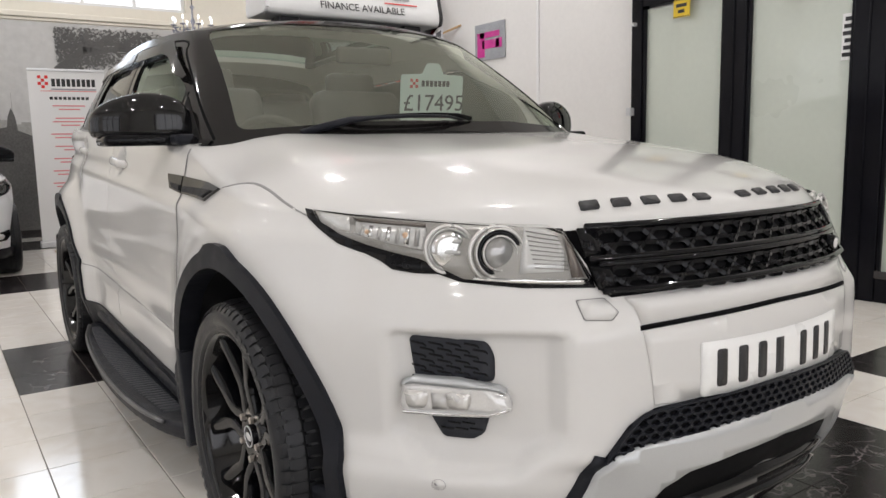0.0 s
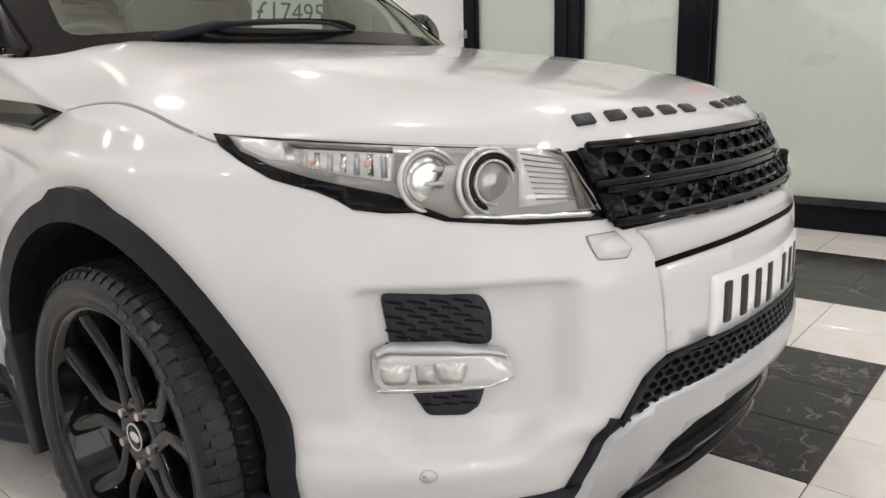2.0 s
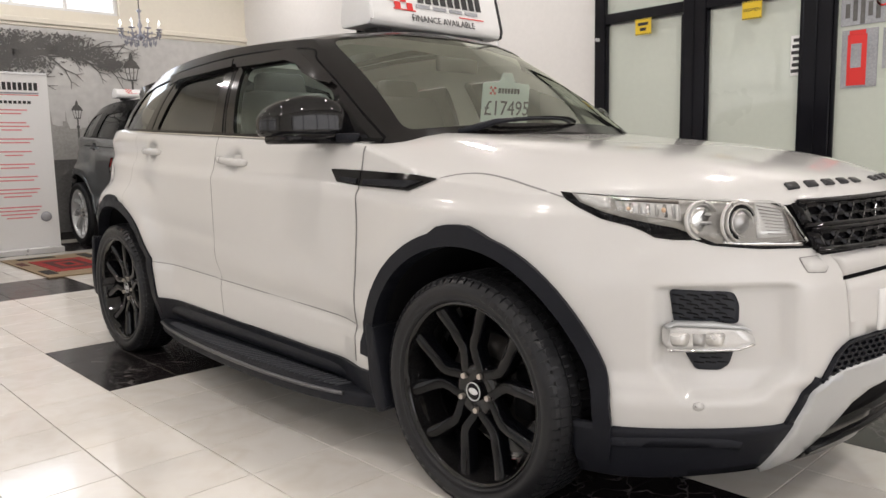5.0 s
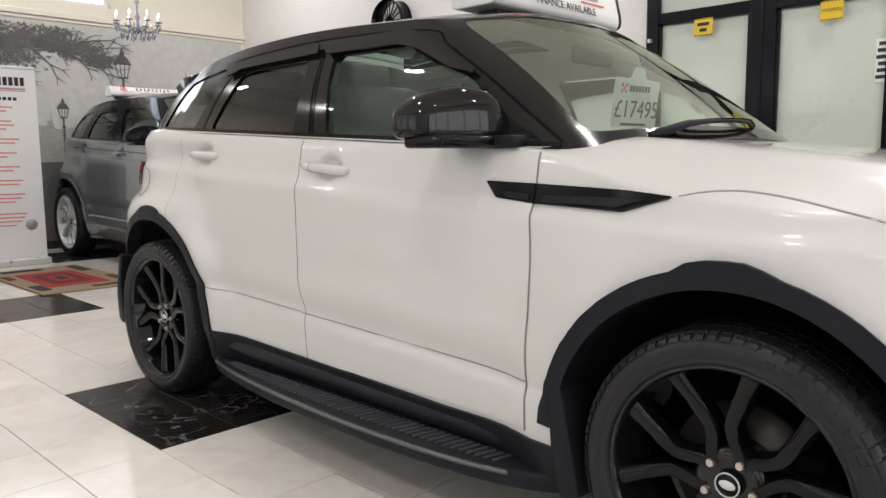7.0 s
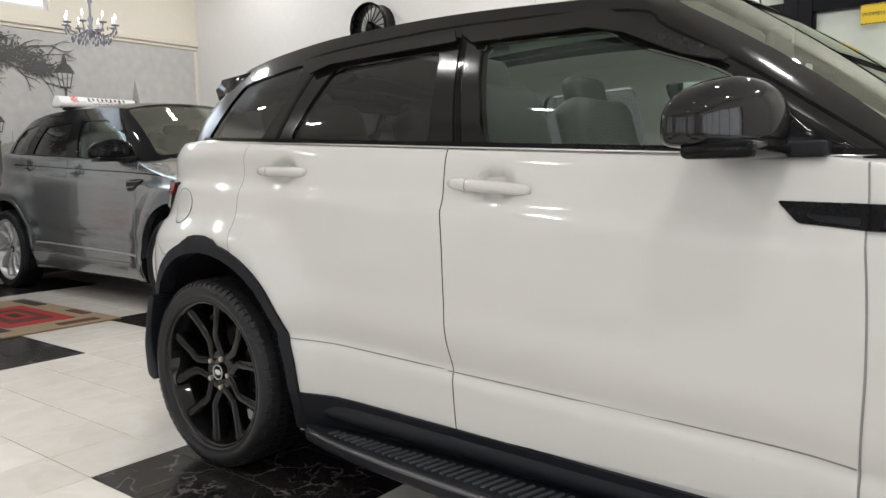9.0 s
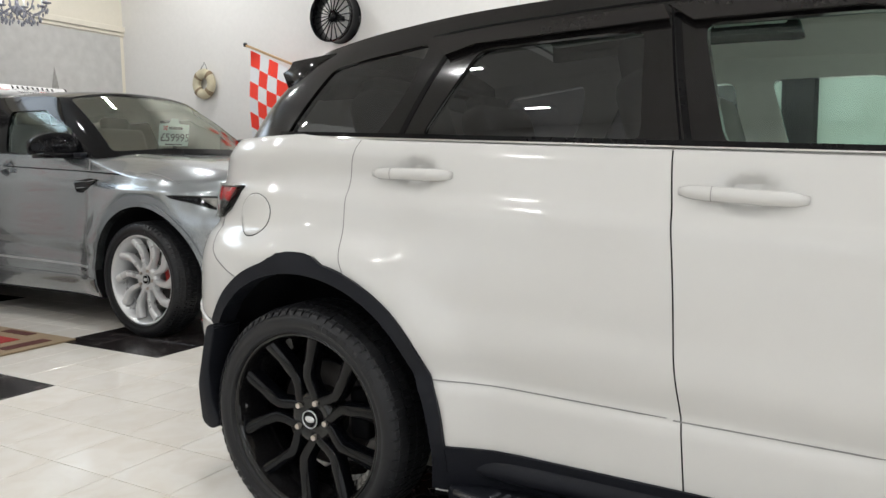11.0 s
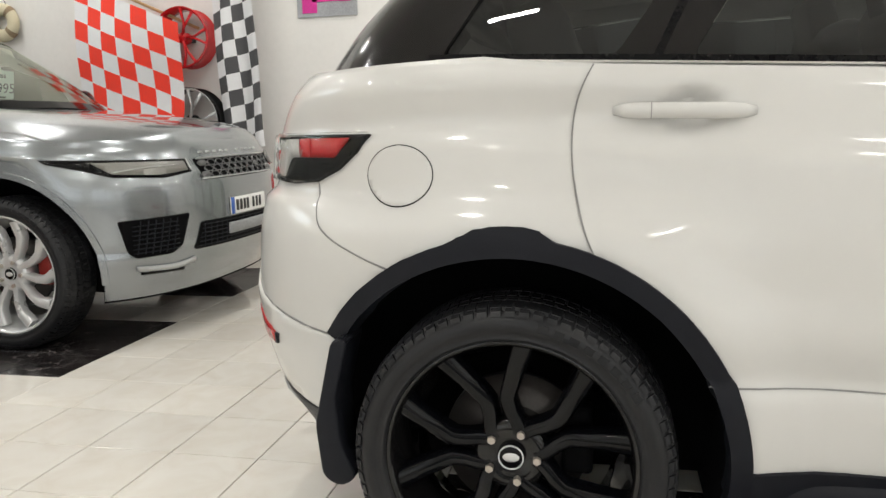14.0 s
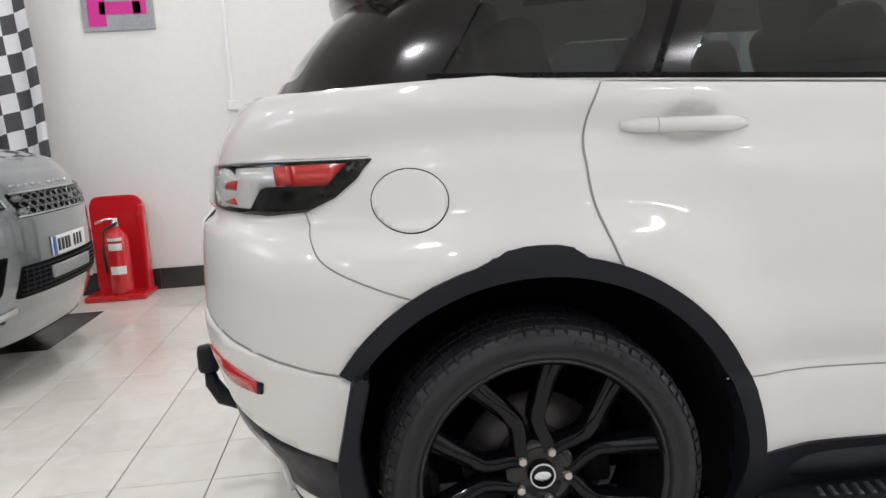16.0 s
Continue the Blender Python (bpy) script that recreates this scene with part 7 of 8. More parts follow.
# chandelier
ch = thing("chandelier", pose(-6.25, 1.33, 2.46), "small dark crystal chandelier with candle lamps hung from the ceiling", "chandelier")
finish(lathe_bm([(0.0001, -0.02), (0.02, 0.0), (0.05, 0.03), (0.02, 0.06), (0.012, 0.12), (0.03, 0.16), (0.012, 0.20), (0.010, 0.30), (0.03, 0.33), (0.0001, 0.36)], 16, "z"), "stem", M_CRYSTAL, ch)
finish(tube_bm([(0, 0, 0.35), (0, 0, ROOM_Z - 2.46)], 0.006, 6), "chain", M_IRON, ch)
for k in range(8):
    a = 2 * math.pi * k / 8
    c, s = math.cos(a), math.sin(a)
    arm = finish(tube_bm([(0.03 * c, 0.03 * s, 0.06), (0.12 * c, 0.12 * s, 0.0), (0.20 * c, 0.20 * s, 0.03), (0.23 * c, 0.23 * s, 0.09)], 0.007, 6), "arm", M_CRYSTAL, ch)
    finish(lathe_bm([(0.0001, 0.09), (0.035, 0.10), (0.038, 0.108), (0.0001, 0.10)], 12, "z"), "drip_pan", M_CRYSTAL, ch).location = (0.23 * c, 0.23 * s, 0)
    finish(lathe_bm([(0.009, 0.10), (0.009, 0.16), (0.0001, 0.16)], 8, "z"), "candle", M_SIGNWHITE, ch).location = (0.23 * c, 0.23 * s, 0)
    finish(lathe_bm([(0.0001, 0.158), (0.011, 0.175), (0.007, 0.195), (0.0001, 0.215)], 8, "z"), "bulb", M_TUBE, ch).location = (0.23 * c, 0.23 * s, 0)
    for r, z0 in ((0.23, 0.08), (0.12, -0.015), (0.175, 0.0)):
        for q in range(3):
            drop = bmesh.new()
            bmesh.ops.create_icosphere(drop, subdivisions=1, radius=1, matrix=Matrix.Translation((r * math.cos(a + 0.2 * (q - 1)), r * math.sin(a + 0.2 * (q - 1)), z0 - 0.03 - 0.02 * (q == 1))) @ Matrix.Diagonal((0.009, 0.009, 0.022, 1)))
            finish(drop, "crystal_drop", M_CRYSTAL, arm, False)


# ---- cars in the room ----
M_SMOKE = material("smoked_acrylic", (0.014, 0.0125, 0.012), 0.12, scale=10, vary=0.1, Specular_IOR_Level=0.35)
white_car()


def roof_sign(m, size, label):
    """White wedge-shaped sign on feet, with a check mark, plain bars for the maker's name and its offer."""
    ob = thing("roof_sign", m, label, "sign", "roof signs")
    L, D, Hh = size
    prof = [(-D / 2, 0.02), (D / 2, 0.02), (D * 0.54, 0.06), (D * 0.30, Hh - 0.02), (D * 0.22, Hh), (-D * 0.22, Hh), (-D * 0.30, Hh - 0.02), (-D * 0.54, 0.06)]
    b = prism_bm(rounded(prof, 0.02), L, 0.0, "xz")
    bmesh.ops.translate(b, verts=b.verts, vec=(0, -L / 2, 0))
    sharp_by_angle(finish(b, "sign_box", M_SIGNWHITE, ob), 40)
    for s in (-1, 1):
        e = prism_bm(rounded([(x * 1.04, z * 1.02) for x, z in prof], 0.02), 0.02, 0.005, "xz")
        bmesh.ops.translate(e, verts=e.verts, vec=(0, s * (L / 2 + 0.003) - 0.01, 0))
        finish(e, "end_cap", M_INK if s > 0 else M_SIGNWHITE, ob)
    for y in (-L * 0.36, -L * 0.12, L * 0.14, L * 0.36):
        block("magnet_foot", 0.10, 0.09, 0.03, (0, y, 0.01), M_INK, ob, 0.006)
    slope = math.degrees(math.atan2(D * 0.24, Hh - 0.08))
    face = pose(D * 0.54, 0, 0.06) @ pose(0, 0, 0, 0, -slope, 0)
    k = Hh / 0.27

    def mark(sy, sz, y, z, mat, name="print_bar"):
        b = box_bm(0.002, sy, sz, (0.0045, y, z))
        bmesh.ops.transform(b, matrix=face, verts=b.verts)
        finish(b, name, mat, ob, False)

    for i in range(4):
        for j in range(4):
            if (i + j) % 2 == 0:
                mark(0.034 * k, 0.034 * k, -L * 0.36 + 0.036 * k * i, (0.165 - 0.036 * j) * k, M_SIGNRED, "check_square")
    for q in range(9):
        mark(0.034 * k, 0.066 * k, -L * 0.14 + L * 0.058 * q, 0.118 * k, M_INK)
    for q in range(4):
        mark(0.085 * k, 0.016 * k, -L * 0.13 + L * 0.128 * q, 0.066 * k, M_GREYPRINT)
    mark(L * 0.16, 0.005 * k, -L * 0.27, 0.040 * k, M_SIGNRED)
    mark(L * 0.20, 0.005 * k, L * 0.25, 0.040 * k, M_SIGNRED)
    bm = text_bm("FINANCE AVAILABLE", 0.044 * k)
    bmesh.ops.transform(bm, matrix=face @ pose(0.004, L * 0.02, 0.006 * k, 90, 0, 90), verts=bm.verts)
    finish(bm, "lettering", M_INK, ob, False)
    return ob


roof_sign(pose(0.10, 0.115, 1.597, 0, 0, 0), (0.83, 0.20, 0.27), "white roof sign with red checks on the white car")


def price_card(m, digits, label):
    ob = thing("price_card", m, label, "price card", "windscreen price cards")
    b = prism_bm(rounded([(-0.15, -0.105), (0.15, -0.105), (0.15, 0.085), (0.05, 0.09), (0.03, 0.135), (-0.03, 0.135), (-0.05, 0.09), (-0.15, 0.085)], 0.012), 0.003)
    finish(b, "card", M_CARD, ob, False)
    for i in range(3):
        for j in range(3):
            if (i + j) % 2 == 0:
                block("check_square", 0.012, 0.001, 0.012, (-0.10 + 0.0125 * i, -0.0008, 0.062 - 0.0125 * j), M_SIGNRED, ob)
    for k in range(7):
        block("print_bar", 0.014, 0.001, 0.024, (-0.045 + 0.020 * k, -0.0008, 0.05), M_INK, ob)
    put_text(digits, 0.098, M_INK, ob, pose(0.01, -0.001, -0.035, 90))
    block("print_bar", 0.17, 0.001, 0.010, (0.0, -0.0008, -0.092), M_INK, ob)
    return ob


price_card(pose(0.40, 0.345, 1.29, 8, 0, 84), "£17495", "white price card hanging behind the windscreen of the white car")
price_card(pose(-5.20, 2.02, 1.44, 10, 0, 84), "£59995", "white price card behind the windscreen of the grey car")


def grey_car():
    car = thing("car", pose(-5.57, 1.70, 0), "grey metallic large SUV with silver alloy wheels and dark glass", "car")
    car.scale = (1.10, 1.06, 1.11)
    doors, *_ = body_panels(car, M_GREY, False)
    for hx in (HUB_X, -HUB_X):
        wheel(M_ALLOY, car, (hx, -0.815, HUB_Z), -1, "blade")
        wheel(M_ALLOY, car, (hx, 0.815, HUB_Z), 1, "blade")
    both("wheel_arch_trim", arch_poly(HUB_X, 0.440, 0.466, -8, 176, 0.0), "side", 0.008, 0.06, M_GREY, car)
    both("wheel_arch_trim", arch_poly(-HUB_X, 0.440, 0.466, 2, 178, 0.0), "side", 0.008, 0.06, M_GREY, car)
    both("sill_trim", [(-0.86, 0.362), (0.88, 0.330), (0.89, 0.24), (-0.87, 0.25)], "side", 0.012, 0.03, M_GREY, car)
    both("sill_strip", strip([(-0.80, 0.44), (0.80, 0.40)], 0.014), "side", 0.008, 0.01, M_SILVER, car)
    both("window_pane", rounded(FRONT_GLASS, 0.03), "side", -0.008, 0.004, M_GLASS, car, tree=CABIN_TREE)
    both("window_pane", rounded(REAR_GLASS, 0.03), "side", -0.008, 0.004, M_PRIVACY, car, tree=CABIN_TREE)
    both("quarter_window", rounded(QUARTER_GLASS, 0.03), "side", -0.006, 0.004, M_PRIVACY, car, tree=CABIN_TREE)
    for poly, name, sgn, mat in ((SCREEN, "windscreen", 1, M_SCREEN), (TAIL_SCREEN, "rear_window", -1, M_PRIVACY)):
        bm = bmesh.new()
        bm.faces.new([bm.verts.new((a, b, 0)) for a, b in rounded(poly, 0.03)])
        for axis, lo, hi, st in ((0, -0.7, 0.7, 0.07), (1, 1.1, 1.6, 0.05)):
            k = lo
            while k < hi:
                co, no = [0, 0, 0], [0, 0, 0]
                co[axis], no[axis] = k, 1
                bmesh.ops.bisect_plane(bm, geom=bm.verts[:] + bm.edges[:] + bm.faces[:], plane_co=co, plane_no=no)
                k += st
        for v in bm.verts:
            v.co = CABIN_TREE.ray_cast(Vector((sgn * 3, v.co.x, v.co.y)), Vector((-sgn, 0, 0)))[0] - Vector((sgn * 0.006, 0, 0))
        outward(bm, sgn)
        part(name, bm, mat, car).visible_shadow = False
    both("side_vent", rounded([(0.66, 0.945), (0.70, 0.875), (0.76, 0.872), (0.885, 0.955), (0.80, 0.962)], 0.006), "side", 0.007, 0.012, M_GLOSS, car, "gloss black side vent with fins")
    both("vent_blade", strip([(0.68, 0.935), (0.80, 0.938), (0.86, 0.95)], 0.006), "side", 0.012, 0.006, M_GREY, car)
    both("vent_blade", strip([(0.70, 0.902), (0.79, 0.905)], 0.006), "side", 0.012, 0.006, M_GREY, car)
    both("door_handle", strip([(-0.23, 1.03), (-0.03, 1.02)], 0.028), "side", 0.030, 0.028, M_GREY, car)
    both("door_handle", strip([(-1.09, 1.08), (-0.88, 1.072)], 0.028), "side", 0.030, 0.028, M_GREY, car)
    # dark strip draws the shade under the shoulder crease
    both("shoulder_line", strip([(1.10, 0.985), (0.70, 1.01), (-0.4, 1.065), (-1.3, 1.11)], 0.006), "side", 0.006, 0.006, M_DARK, car)
    for flip in (False, True):
        lamp = part("headlight", drape(BODY_TREE, rounded([(68, 0.863), (45, 0.850), (28, 0.843), (27, 0.783), (36, 0.763), (50, 0.776), (57, 0.810), (66, 0.843)], 0.004), "nose", 0.004, 0.006, 0.03, flip), M_GLOSS, car, "slim clear headlight with a light blade")
        part("lamp_bed", drape(BODY_TREE, [(55, 0.843), (40, 0.838), (29, 0.833), (28.4, 0.790), (38, 0.776), (50, 0.790)], "nose", 0.007, 0.003, 0.03, flip), M_LAMPDARK, lamp)
        part("light_blade", drape(BODY_TREE, strip(fine([(50, 0.794), (42, 0.810), (31, 0.817)]), 0.006), "nose", 0.0125, 0.005, 0.03, flip), M_CLEARW, lamp)
        part("lens_cover", drape(BODY_TREE, [(66, 0.858), (45, 0.848), (28.3, 0.841), (27.4, 0.786), (36, 0.766), (50, 0.779), (57, 0.813), (65, 0.843)], "nose", 0.014, 0.002, 0.03, flip), M_LENS, lamp)
        air = part("bumper_intake", drape(BODY_TREE, rounded([(50, 0.578), (38, 0.585), (30.0, 0.590), (33, 0.442), (36, 0.408), (46, 0.402), (48, 0.43)], 0.012), "nose", 0.004, 0.01, 0.03, flip), M_DARK, car, "black bumper side intake with mesh")
        for k in range(7):
            part("intake_bar", drape(BODY_TREE, strip([(46.5, 0.424 + 0.021 * k), (34, 0.432 + 0.021 * k)], 0.004), "nose", 0.009, 0.005, 0.05, flip), M_PLASTIC, air)
        for k in range(6):
            part("intake_bar", drape(BODY_TREE, upright(45.5 - 1.9 * k, 0.418, 44.2 - 2.0 * k, 0.574, 0.28), "nose", 0.008, 0.005, 0.05, flip), M_PLASTIC, air)
        part("bumper_blade", drape(BODY_TREE, strip(fine([(46, 0.352), (35, 0.344), (28.5, 0.362)]), 0.022), "nose", 0.012, 0.012, 0.03, flip), M_SILVER, car)
        part("fog_slot", drape(BODY_TREE, strip([(45, 0.328), (32, 0.322)], 0.014), "nose", 0.004, 0.01, 0.03, flip), M_GLOSS, car)
    grille = part("front_grille", drape(BODY_TREE, rounded([(25, 0.841), (-25, 0.841), (-22.5, 0.738), (22.5, 0.738)], 0.01), "nose", 0.004, 0.008, 0.04), M_DARK, car, "silver honeycomb grille")
    for r in range(3):
        for c in range(11):
            a, z = -22 + 4.4 * c + (2.2 if r % 2 else 0), 0.760 + 0.0285 * r
            if abs(a) < 22.5:
                part("grille_cell", drape(BODY_TREE, strip(ellipse(a, z, 2.1, 0.0155, 6) + [(a + 2.1, z)], 0.003), "nose", 0.012, 0.008, 0.05), M_GRILLE2, grille)
    for z in (0.742, 0.838):
        part("grille_edge", drape(BODY_TREE, strip([(24, z), (0, z + 0.002), (-24, z)], 0.006), "nose", 0.016, 0.012, 0.04), M_SILVER, grille)
    lower = part("lower_grille", drape(BODY_TREE, rounded([(26, 0.538), (-26, 0.538), (-29, 0.408), (29, 0.408)], 0.015), "nose", 0.006, 0.008, 0.04), M_DARK, car, "black lower grille with mesh")
    for k in range(6):
        part("intake_bar", drape(BODY_TREE, strip([(25.5 + 0.4 * k, 0.523 - 0.02 * k), (-25.5 - 0.4 * k, 0.523 - 0.02 * k)], 0.004), "nose", 0.010, 0.005, 0.05), M_PLASTIC, lower)
    for k in range(21):
        part("intake_bar", drape(BODY_TREE, upright(-25 + 2.5 * k, 0.528, -25.8 + 2.55 * k, 0.418, 0.25), "nose", 0.009, 0.005, 0.05), M_PLASTIC, lower)
    part("sensor_panel", drape(BODY_TREE, rounded([(14, 0.508), (-14, 0.508), (-14, 0.453), (14, 0.453)], 0.008), "nose", 0.013, 0.006, 0.05), M_GREYPRINT, lower)
    plate = part("number_plate", drape(BODY_TREE, [(12.2, 0.633), (-12.2, 0.633), (-12.2, 0.548), (12.2, 0.548)], "nose", 0.012, 0.008, 0.05), M_PLATE, car, "white number plate with a blue end and dark plain bars")
    part("plate_end", drape(BODY_TREE, [(12.2, 0.633), (10.4, 0.633), (10.4, 0.548), (12.2, 0.548)], "nose", 0.0132, 0.004, 0.05), M_BLUE, plate)
    for a in (8.6, 6.2, 3.8, 1.6, -2.6, -5.2, -7.8):
        part("plate_bar", drape(BODY_TREE, [(a + 0.8, 0.618), (a - 0.8, 0.618), (a - 0.8, 0.563), (a + 0.8, 0.563)], "nose", 0.0134, 0.003, 0.05), M_INK, plate)
    angle = 22.0
    for k in range(11):
        if k != 5:
            part("bonnet_letter", drape(BODY_TREE, [(angle, 0.866), (angle - 2.4, 0.866), (angle - 2.1, 0.876), (angle - 0.3, 0.876)], "nose", 0.004, 0.005, 0.05), M_SILVER, car)
        angle -= 3.9
    mirror_pair(car, M_GLOSS)
    cabin_inside(car, False)
    return car


M_BLUE = material("plate_blue", (0.01, 0.10, 0.48), 0.35, scale=20)
NOSE_STYLE.update(length=0.87, blunt=0.55)
BODY_TREE = BVHTree.FromBMesh(body_bm())
grey_car()
roof_sign(pose(-6.55, 1.5, 1.765), (0.80, 0.16, 0.13), "white roof sign with red checks on the grey car")


def hatchback():
    car = thing("car", pose(-6.02, -1.70, 0), "white hatchback with black grille trim parked by the banner", "car")
    car.scale = (0.91, 0.93, 0.92)
    body_panels(car, M_WHITE2, False)
    for hx in (HUB_X, -HUB_X):
        wheel(M_ALLOY, car, (hx, -0.815, HUB_Z), -1, "blade")
        wheel(M_ALLOY, car, (hx, 0.815, HUB_Z), 1, "blade")
    for flip in (False, True):
        lamp = part("headlight", drape(BODY_TREE, rounded([(70, 0.94), (45, 0.90), (30, 0.86), (32, 0.79), (45, 0.775), (60, 0.81), (69, 0.87)], 0.01), "nose", 0.004, 0.006, 0.03, flip), M_GLOSS, car, "swept clear headlight")
        part("lamp_bed", drape(BODY_TREE, [(60, 0.90), (45, 0.88), (34, 0.85), (35, 0.81), (46, 0.80), (58, 0.83)], "nose", 0.008, 0.003, 0.03, flip), M_REFLECT, lamp)
        part("lens_cover", drape(BODY_TREE, [(69, 0.935), (45, 0.897), (30.5, 0.857), (32.5, 0.793), (45, 0.778), (60, 0.813), (68, 0.87)], "nose", 0.014, 0.002, 0.03, flip), M_LENS, lamp)
        fog = part("fog_lamp_bezel", drape(BODY_TREE, rounded([(54, 0.47), (38, 0.44), (38, 0.37), (50, 0.37), (56, 0.42)], 0.01), "nose", 0.004, 0.01, 0.03, flip), M_GLOSS, car, "black fog lamp bezel")
        part("fog_lamp", drape(BODY_TREE, ellipse(45, 0.415, 3, 0.025, 16), "nose", 0.010, 0.008, 0.03, flip), M_CLEARW, fog)
        part("bumper_lip", drape(BODY_TREE, [(64, 0.30), (0, 0.30), (0, 0.20), (64, 0.20)], "nose", 0.006, 0.01, 0.04, flip), M_PLASTIC, car)
    part("front_grille", drape(BODY_TREE, rounded([(25, 0.66), (-25, 0.66), (-20, 0.42), (20, 0.42)], 0.02), "nose", 0.006, 0.01, 0.04), M_GLOSS, car)
    both("window_pane", rounded(FRONT_GLASS, 0.03), "side", -0.008, 0.004, M_GLASS, car, tree=CABIN_TREE)
    both("window_pane", rounded(REAR_GLASS, 0.03), "side", -0.008, 0.004, M_PRIVACY, car, tree=CABIN_TREE)
    mirror_pair(car, M_GLOSS)
    cabin_inside(car, False)
    return car


NOSE_STYLE.update(length=1.0, blunt=0.3)
BODY_TREE = BVHTree.FromBMesh(body_bm())
hatchback()


# ---- floor tiles ----
def marble():
    m = bpy.data.materials.new("black_marble_tile")
    m.use_nodes = True
    nt = m.node_tree
    b = nt.nodes["Principled BSDF"]
    geo = nt.nodes.new("ShaderNodeNewGeometry")
    warp, vor, ramp, add = (nt.nodes.new(k) for k in ("ShaderNodeTexNoise", "ShaderNodeTexVoronoi", "ShaderNodeValToRGB", "ShaderNodeMixRGB"))
    warp.inputs["Scale"].default_value, warp.inputs["Detail"].default_value = 7, 6
    nt.links.new(geo.outputs["Position"], warp.inputs["Vector"])
    add.blend_type, add.inputs[0].default_value = "ADD", 0.34
    nt.links.new(geo.outputs["Position"], add.inputs[1])
    nt.links.new(warp.outputs["Color"], add.inputs[2])
    vor.feature = "DISTANCE_TO_EDGE"
    vor.inputs["Scale"].default_value = 7
    nt.links.new(add.outputs[0], vor.inputs["Vector"])
    ramp.color_ramp.elements[0].color, ramp.color_ramp.elements[0].position = (1, 1, 1, 1), 0.0
    ramp.color_ramp.elements[1].color, ramp.color_ramp.elements[1].position = (0, 0, 0, 1), 0.045
    nt.links.new(vor.outputs["Distance"], ramp.inputs[0])
    n2, cut, veins = nt.nodes.new("ShaderNodeTexNoise"), nt.nodes.new("ShaderNodeMapRange"), nt.nodes.new("ShaderNodeMath")
    n2.inputs["Scale"].default_value, n2.inputs["Detail"].default_value = 6, 6
    nt.links.new(geo.outputs["Position"], n2.inputs["Vector"])
    cut.inputs["From Min"].default_value, cut.inputs["From Max"].default_value = 0.38, 0.62
    nt.links.new(n2.outputs["Fac"], cut.inputs["Value"])
    veins.operation = "MULTIPLY"
    nt.links.new(ramp.outputs[0], veins.inputs[0])
    nt.links.new(cut.outputs[0], veins.inputs[1])
    cloud = nt.nodes.new("ShaderNodeMixRGB")
    cloud.inputs[1].default_value, cloud.inputs[2].default_value = (0.008, 0.0065, 0.007, 1), (0.024, 0.020, 0.020, 1)
    nt.links.new(warp.outputs["Fac"], cloud.inputs[0])
    mix = nt.nodes.new("ShaderNodeMixRGB")
    mix.inputs[2].default_value = (0.17, 0.155, 0.152, 1)
    nt.links.new(veins.outputs[0], mix.inputs[0])
    nt.links.new(cloud.outputs[0], mix.inputs[1])
    nt.links.new(mix.outputs[0], b.inputs["Base Color"])
    b.inputs["Roughness"].default_value = 0.2
    b.inputs["Specular IOR Level"].default_value = 0.3
    return m


def cream():
    m = bpy.data.materials.new("cream_marble_tile")
    m.use_nodes = True
    nt = m.node_tree
    b = nt.nodes["Principled BSDF"]
    geo, info = nt.nodes.new("ShaderNodeNewGeometry"), nt.nodes.new("ShaderNodeObjectInfo")
    n1, n2, ramp = nt.nodes.new("ShaderNodeTexNoise"), nt.nodes.new("ShaderNodeTexNoise"), nt.nodes.new("ShaderNodeValToRGB")
    n1.inputs["Scale"].default_value, n1.inputs["Detail"].default_value, n1.inputs["Distortion"].default_value = 6, 7, 1.2
    n2.inputs["Scale"].default_value, n2.inputs["Detail"].default_value = 45, 4
    for n in (n1, n2):
        nt.links.new(geo.outputs["Position"], n.inputs["Vector"])
    ramp.color_ramp.elements[0].color, ramp.color_ramp.elements[0].position = (0.745, 0.70, 0.63, 1), 0.30
    ramp.color_ramp.elements[1].color, ramp.color_ramp.elements[1].position = (0.80, 0.77, 0.715, 1), 0.62
    nt.links.new(n1.outputs["Fac"], ramp.inputs[0])
    vary = nt.nodes.new("ShaderNodeMapRange")
    vary.inputs["To Min"].default_value, vary.inputs["To Max"].default_value = 0.95, 1.03
    nt.links.new(info.outputs["Random"], vary.inputs["Value"])
    sc = nt.nodes.new("ShaderNodeVectorMath")
    sc.operation = "SCALE"
    nt.links.new(ramp.outputs[0], sc.inputs[0])
    nt.links.new(vary.outputs[0], sc.inputs["Scale"])
    nt.links.new(sc.outputs[0], b.inputs["Base Color"])
    gl = nt.nodes.new("ShaderNodeMapRange")
    gl.inputs["To Min"].default_value, gl.inputs["To Max"].default_value = 0.05, 0.15
    nt.links.new(n2.outputs["Fac"], gl.inputs["Value"])
    nt.links.new(gl.outputs[0], b.inputs["Roughness"])
    return m


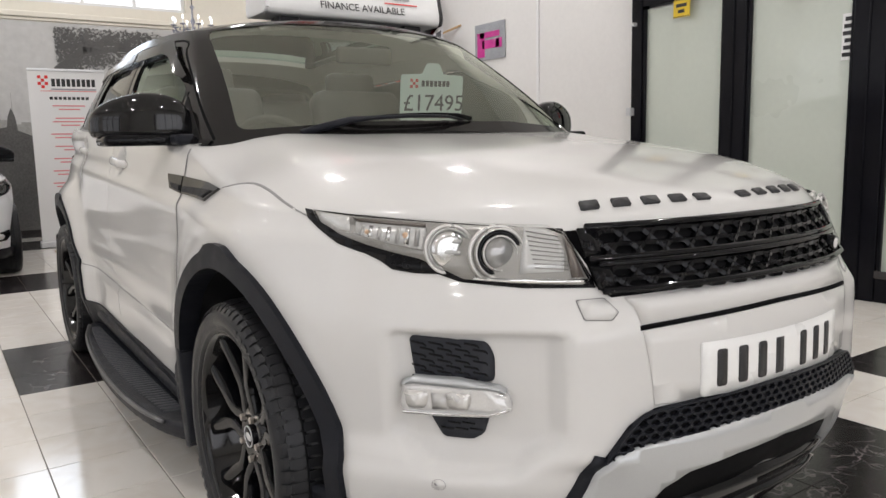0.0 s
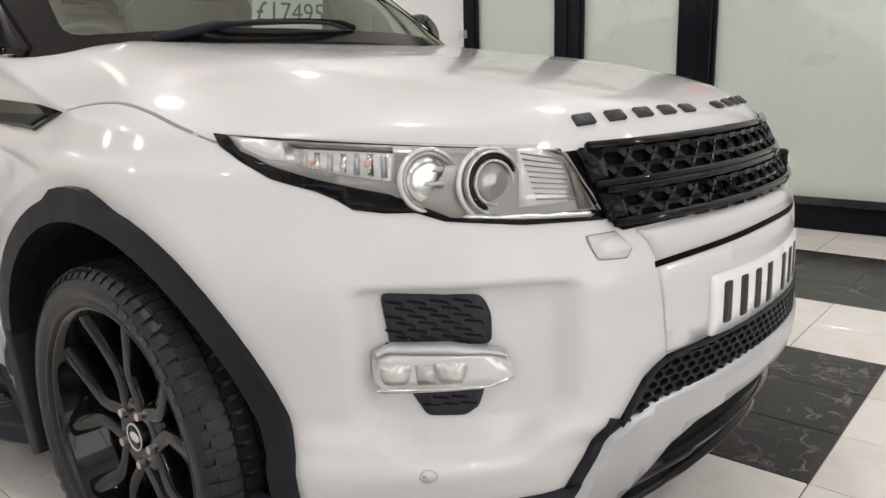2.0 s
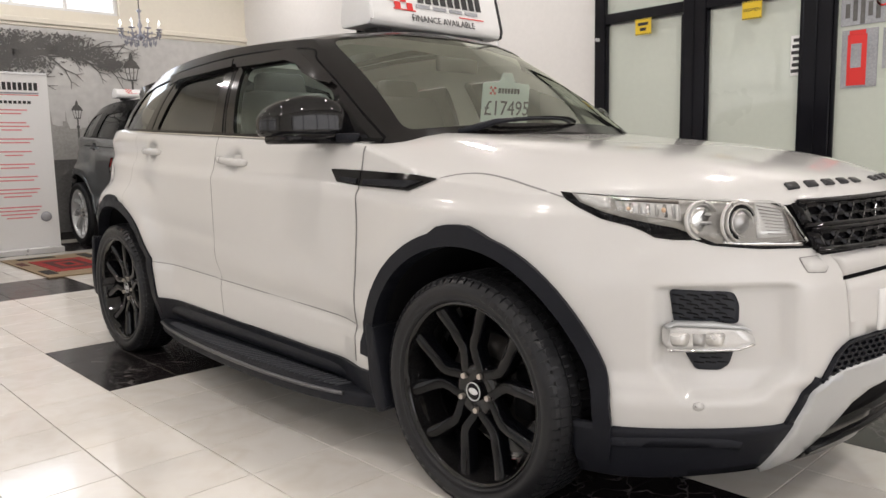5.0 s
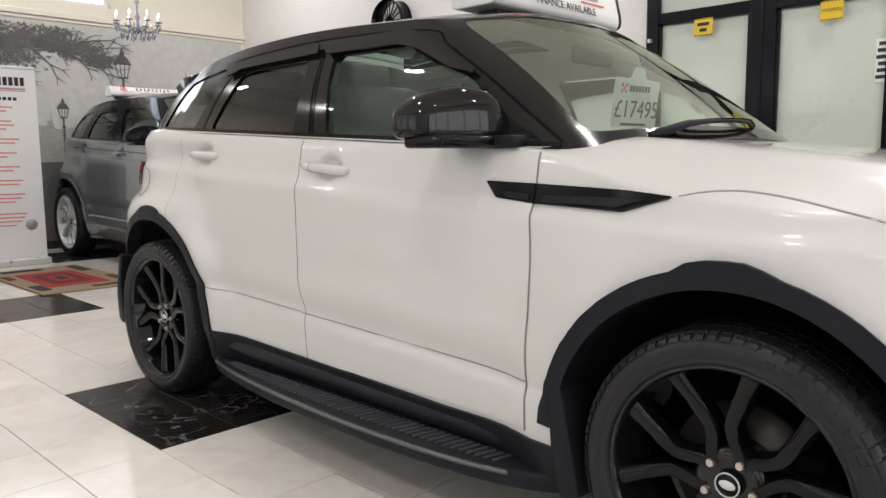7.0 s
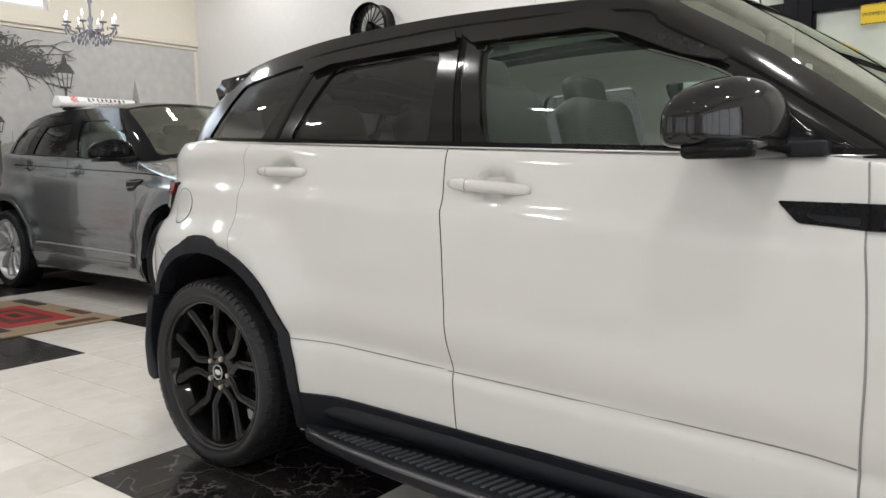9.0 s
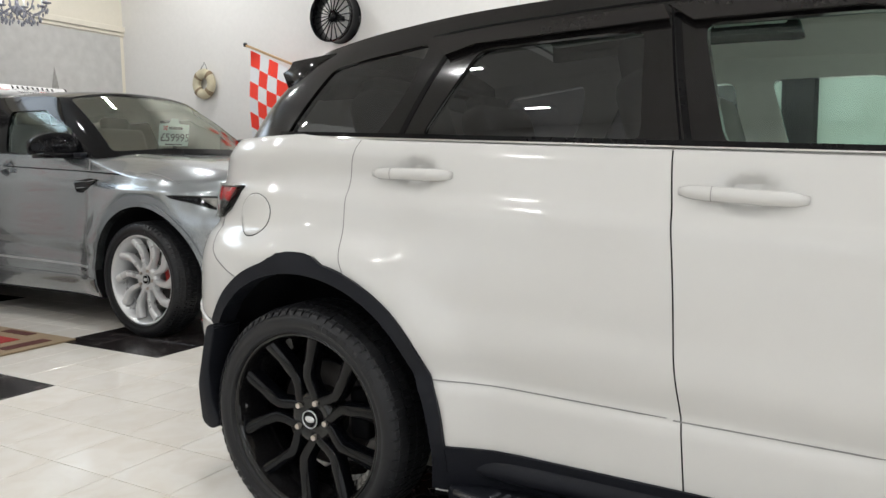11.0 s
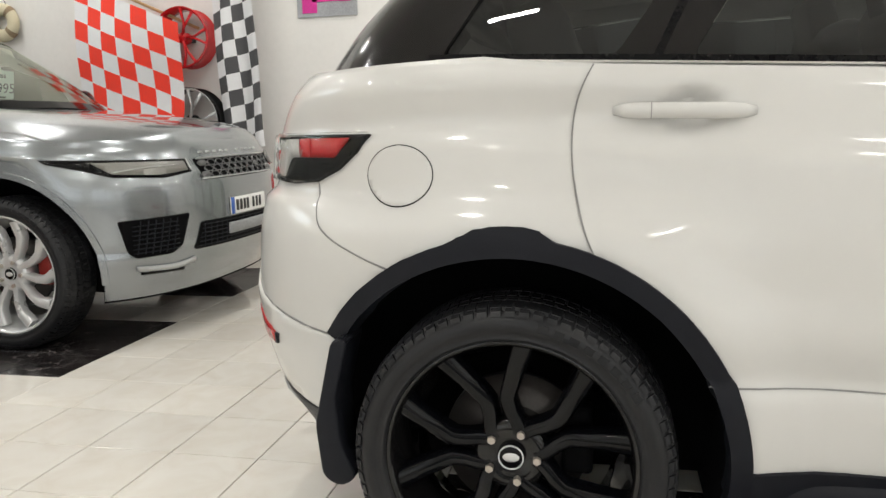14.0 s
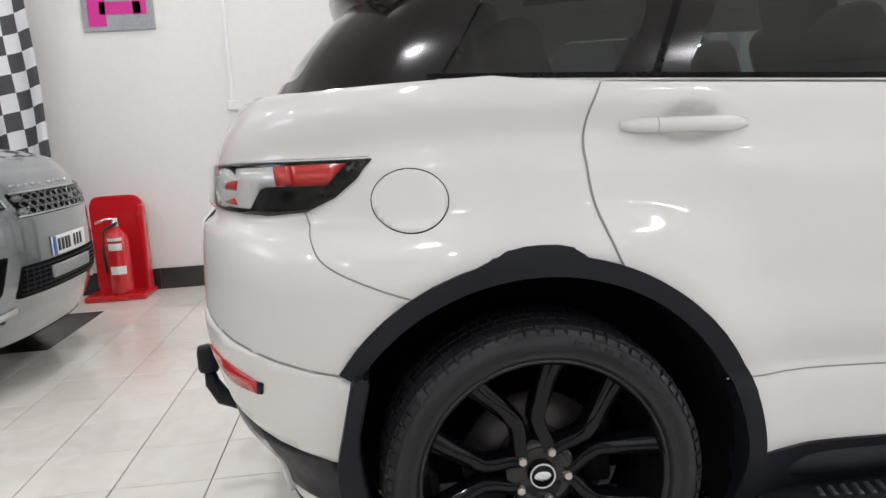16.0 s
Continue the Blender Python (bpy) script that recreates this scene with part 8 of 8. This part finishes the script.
M_CREAM, M_MARBLE = cream(), marble()
PITCH, TILE_X0, TILE_Y0 = 0.323, -1.61, -1.23
floor = wall_part("floor", LX + 0.4, LY + 0.4, 0.2, (MX, MY, -0.1045), M_GROUT)
tile_mesh = {}
for key, mat in (("cream", M_CREAM), ("black", M_MARBLE)):
    bm = box_bm(PITCH - 0.0035, PITCH - 0.0035, 0.008, (0, 0, -0.004), 0.0)
    bmesh.ops.bevel(bm, geom=[e for e in bm.edges if all(v.co.z > -0.001 for v in e.verts)], offset=0.0012, segments=1, affect="EDGES")
    me = bpy.data.meshes.new("tile")
    bm.to_mesh(me)
    bm.free()
    me.materials.append(mat)
    tile_mesh[key] = me
rest = {"cream": [], "black": []}
for i in range(math.floor((ROOM_X0 - TILE_X0) / PITCH), math.ceil((ROOM_X1 - TILE_X0) / PITCH)):
    for j in range(math.floor((ROOM_Y0 - TILE_Y0) / PITCH), math.ceil((ROOM_Y1 - TILE_Y0) / PITCH)):
        kind = "black" if i % 9 < 3 and j % 5 < 3 else "cream"
        x, y = TILE_X0 + PITCH * (i + 0.5), TILE_Y0 + PITCH * (j + 0.5)
        near = -8 <= i <= 13 and -3 <= j <= 3 or -10 <= i <= -3 and 4 <= j <= 12 or 6 <= i <= 13 and 4 <= j <= 12
        if near:
            t = new("tile", tile_mesh[kind])
            t.parent, t.location = floor, (x, y, 0)
        else:
            rest[kind].append((x, y))
for kind, places in rest.items():
    verts, faces = [], []
    h, e = (PITCH - 0.0035) / 2, 0.0012
    for x, y in places:
        n = len(verts)
        verts += [(x - h, y - h, -0.0012), (x + h, y - h, -0.0012), (x + h, y + h, -0.0012), (x - h, y + h, -0.0012), (x - h + e, y - h + e, 0), (x + h - e, y - h + e, 0), (x + h - e, y + h - e, 0), (x - h + e, y + h - e, 0)]
        faces += [(n + 4, n + 5, n + 6, n + 7)] + [(n + k, n + (k + 1) % 4, n + 4 + (k + 1) % 4, n + 4 + k) for k in range(4)]
    me = bpy.data.meshes.new("outer_tiles")
    me.from_pydata(verts, [], faces)
    me.materials.append(M_CREAM if kind == "cream" else M_MARBLE)
    tagged(new("outer_tiles", me), kind="stuff").parent = floor
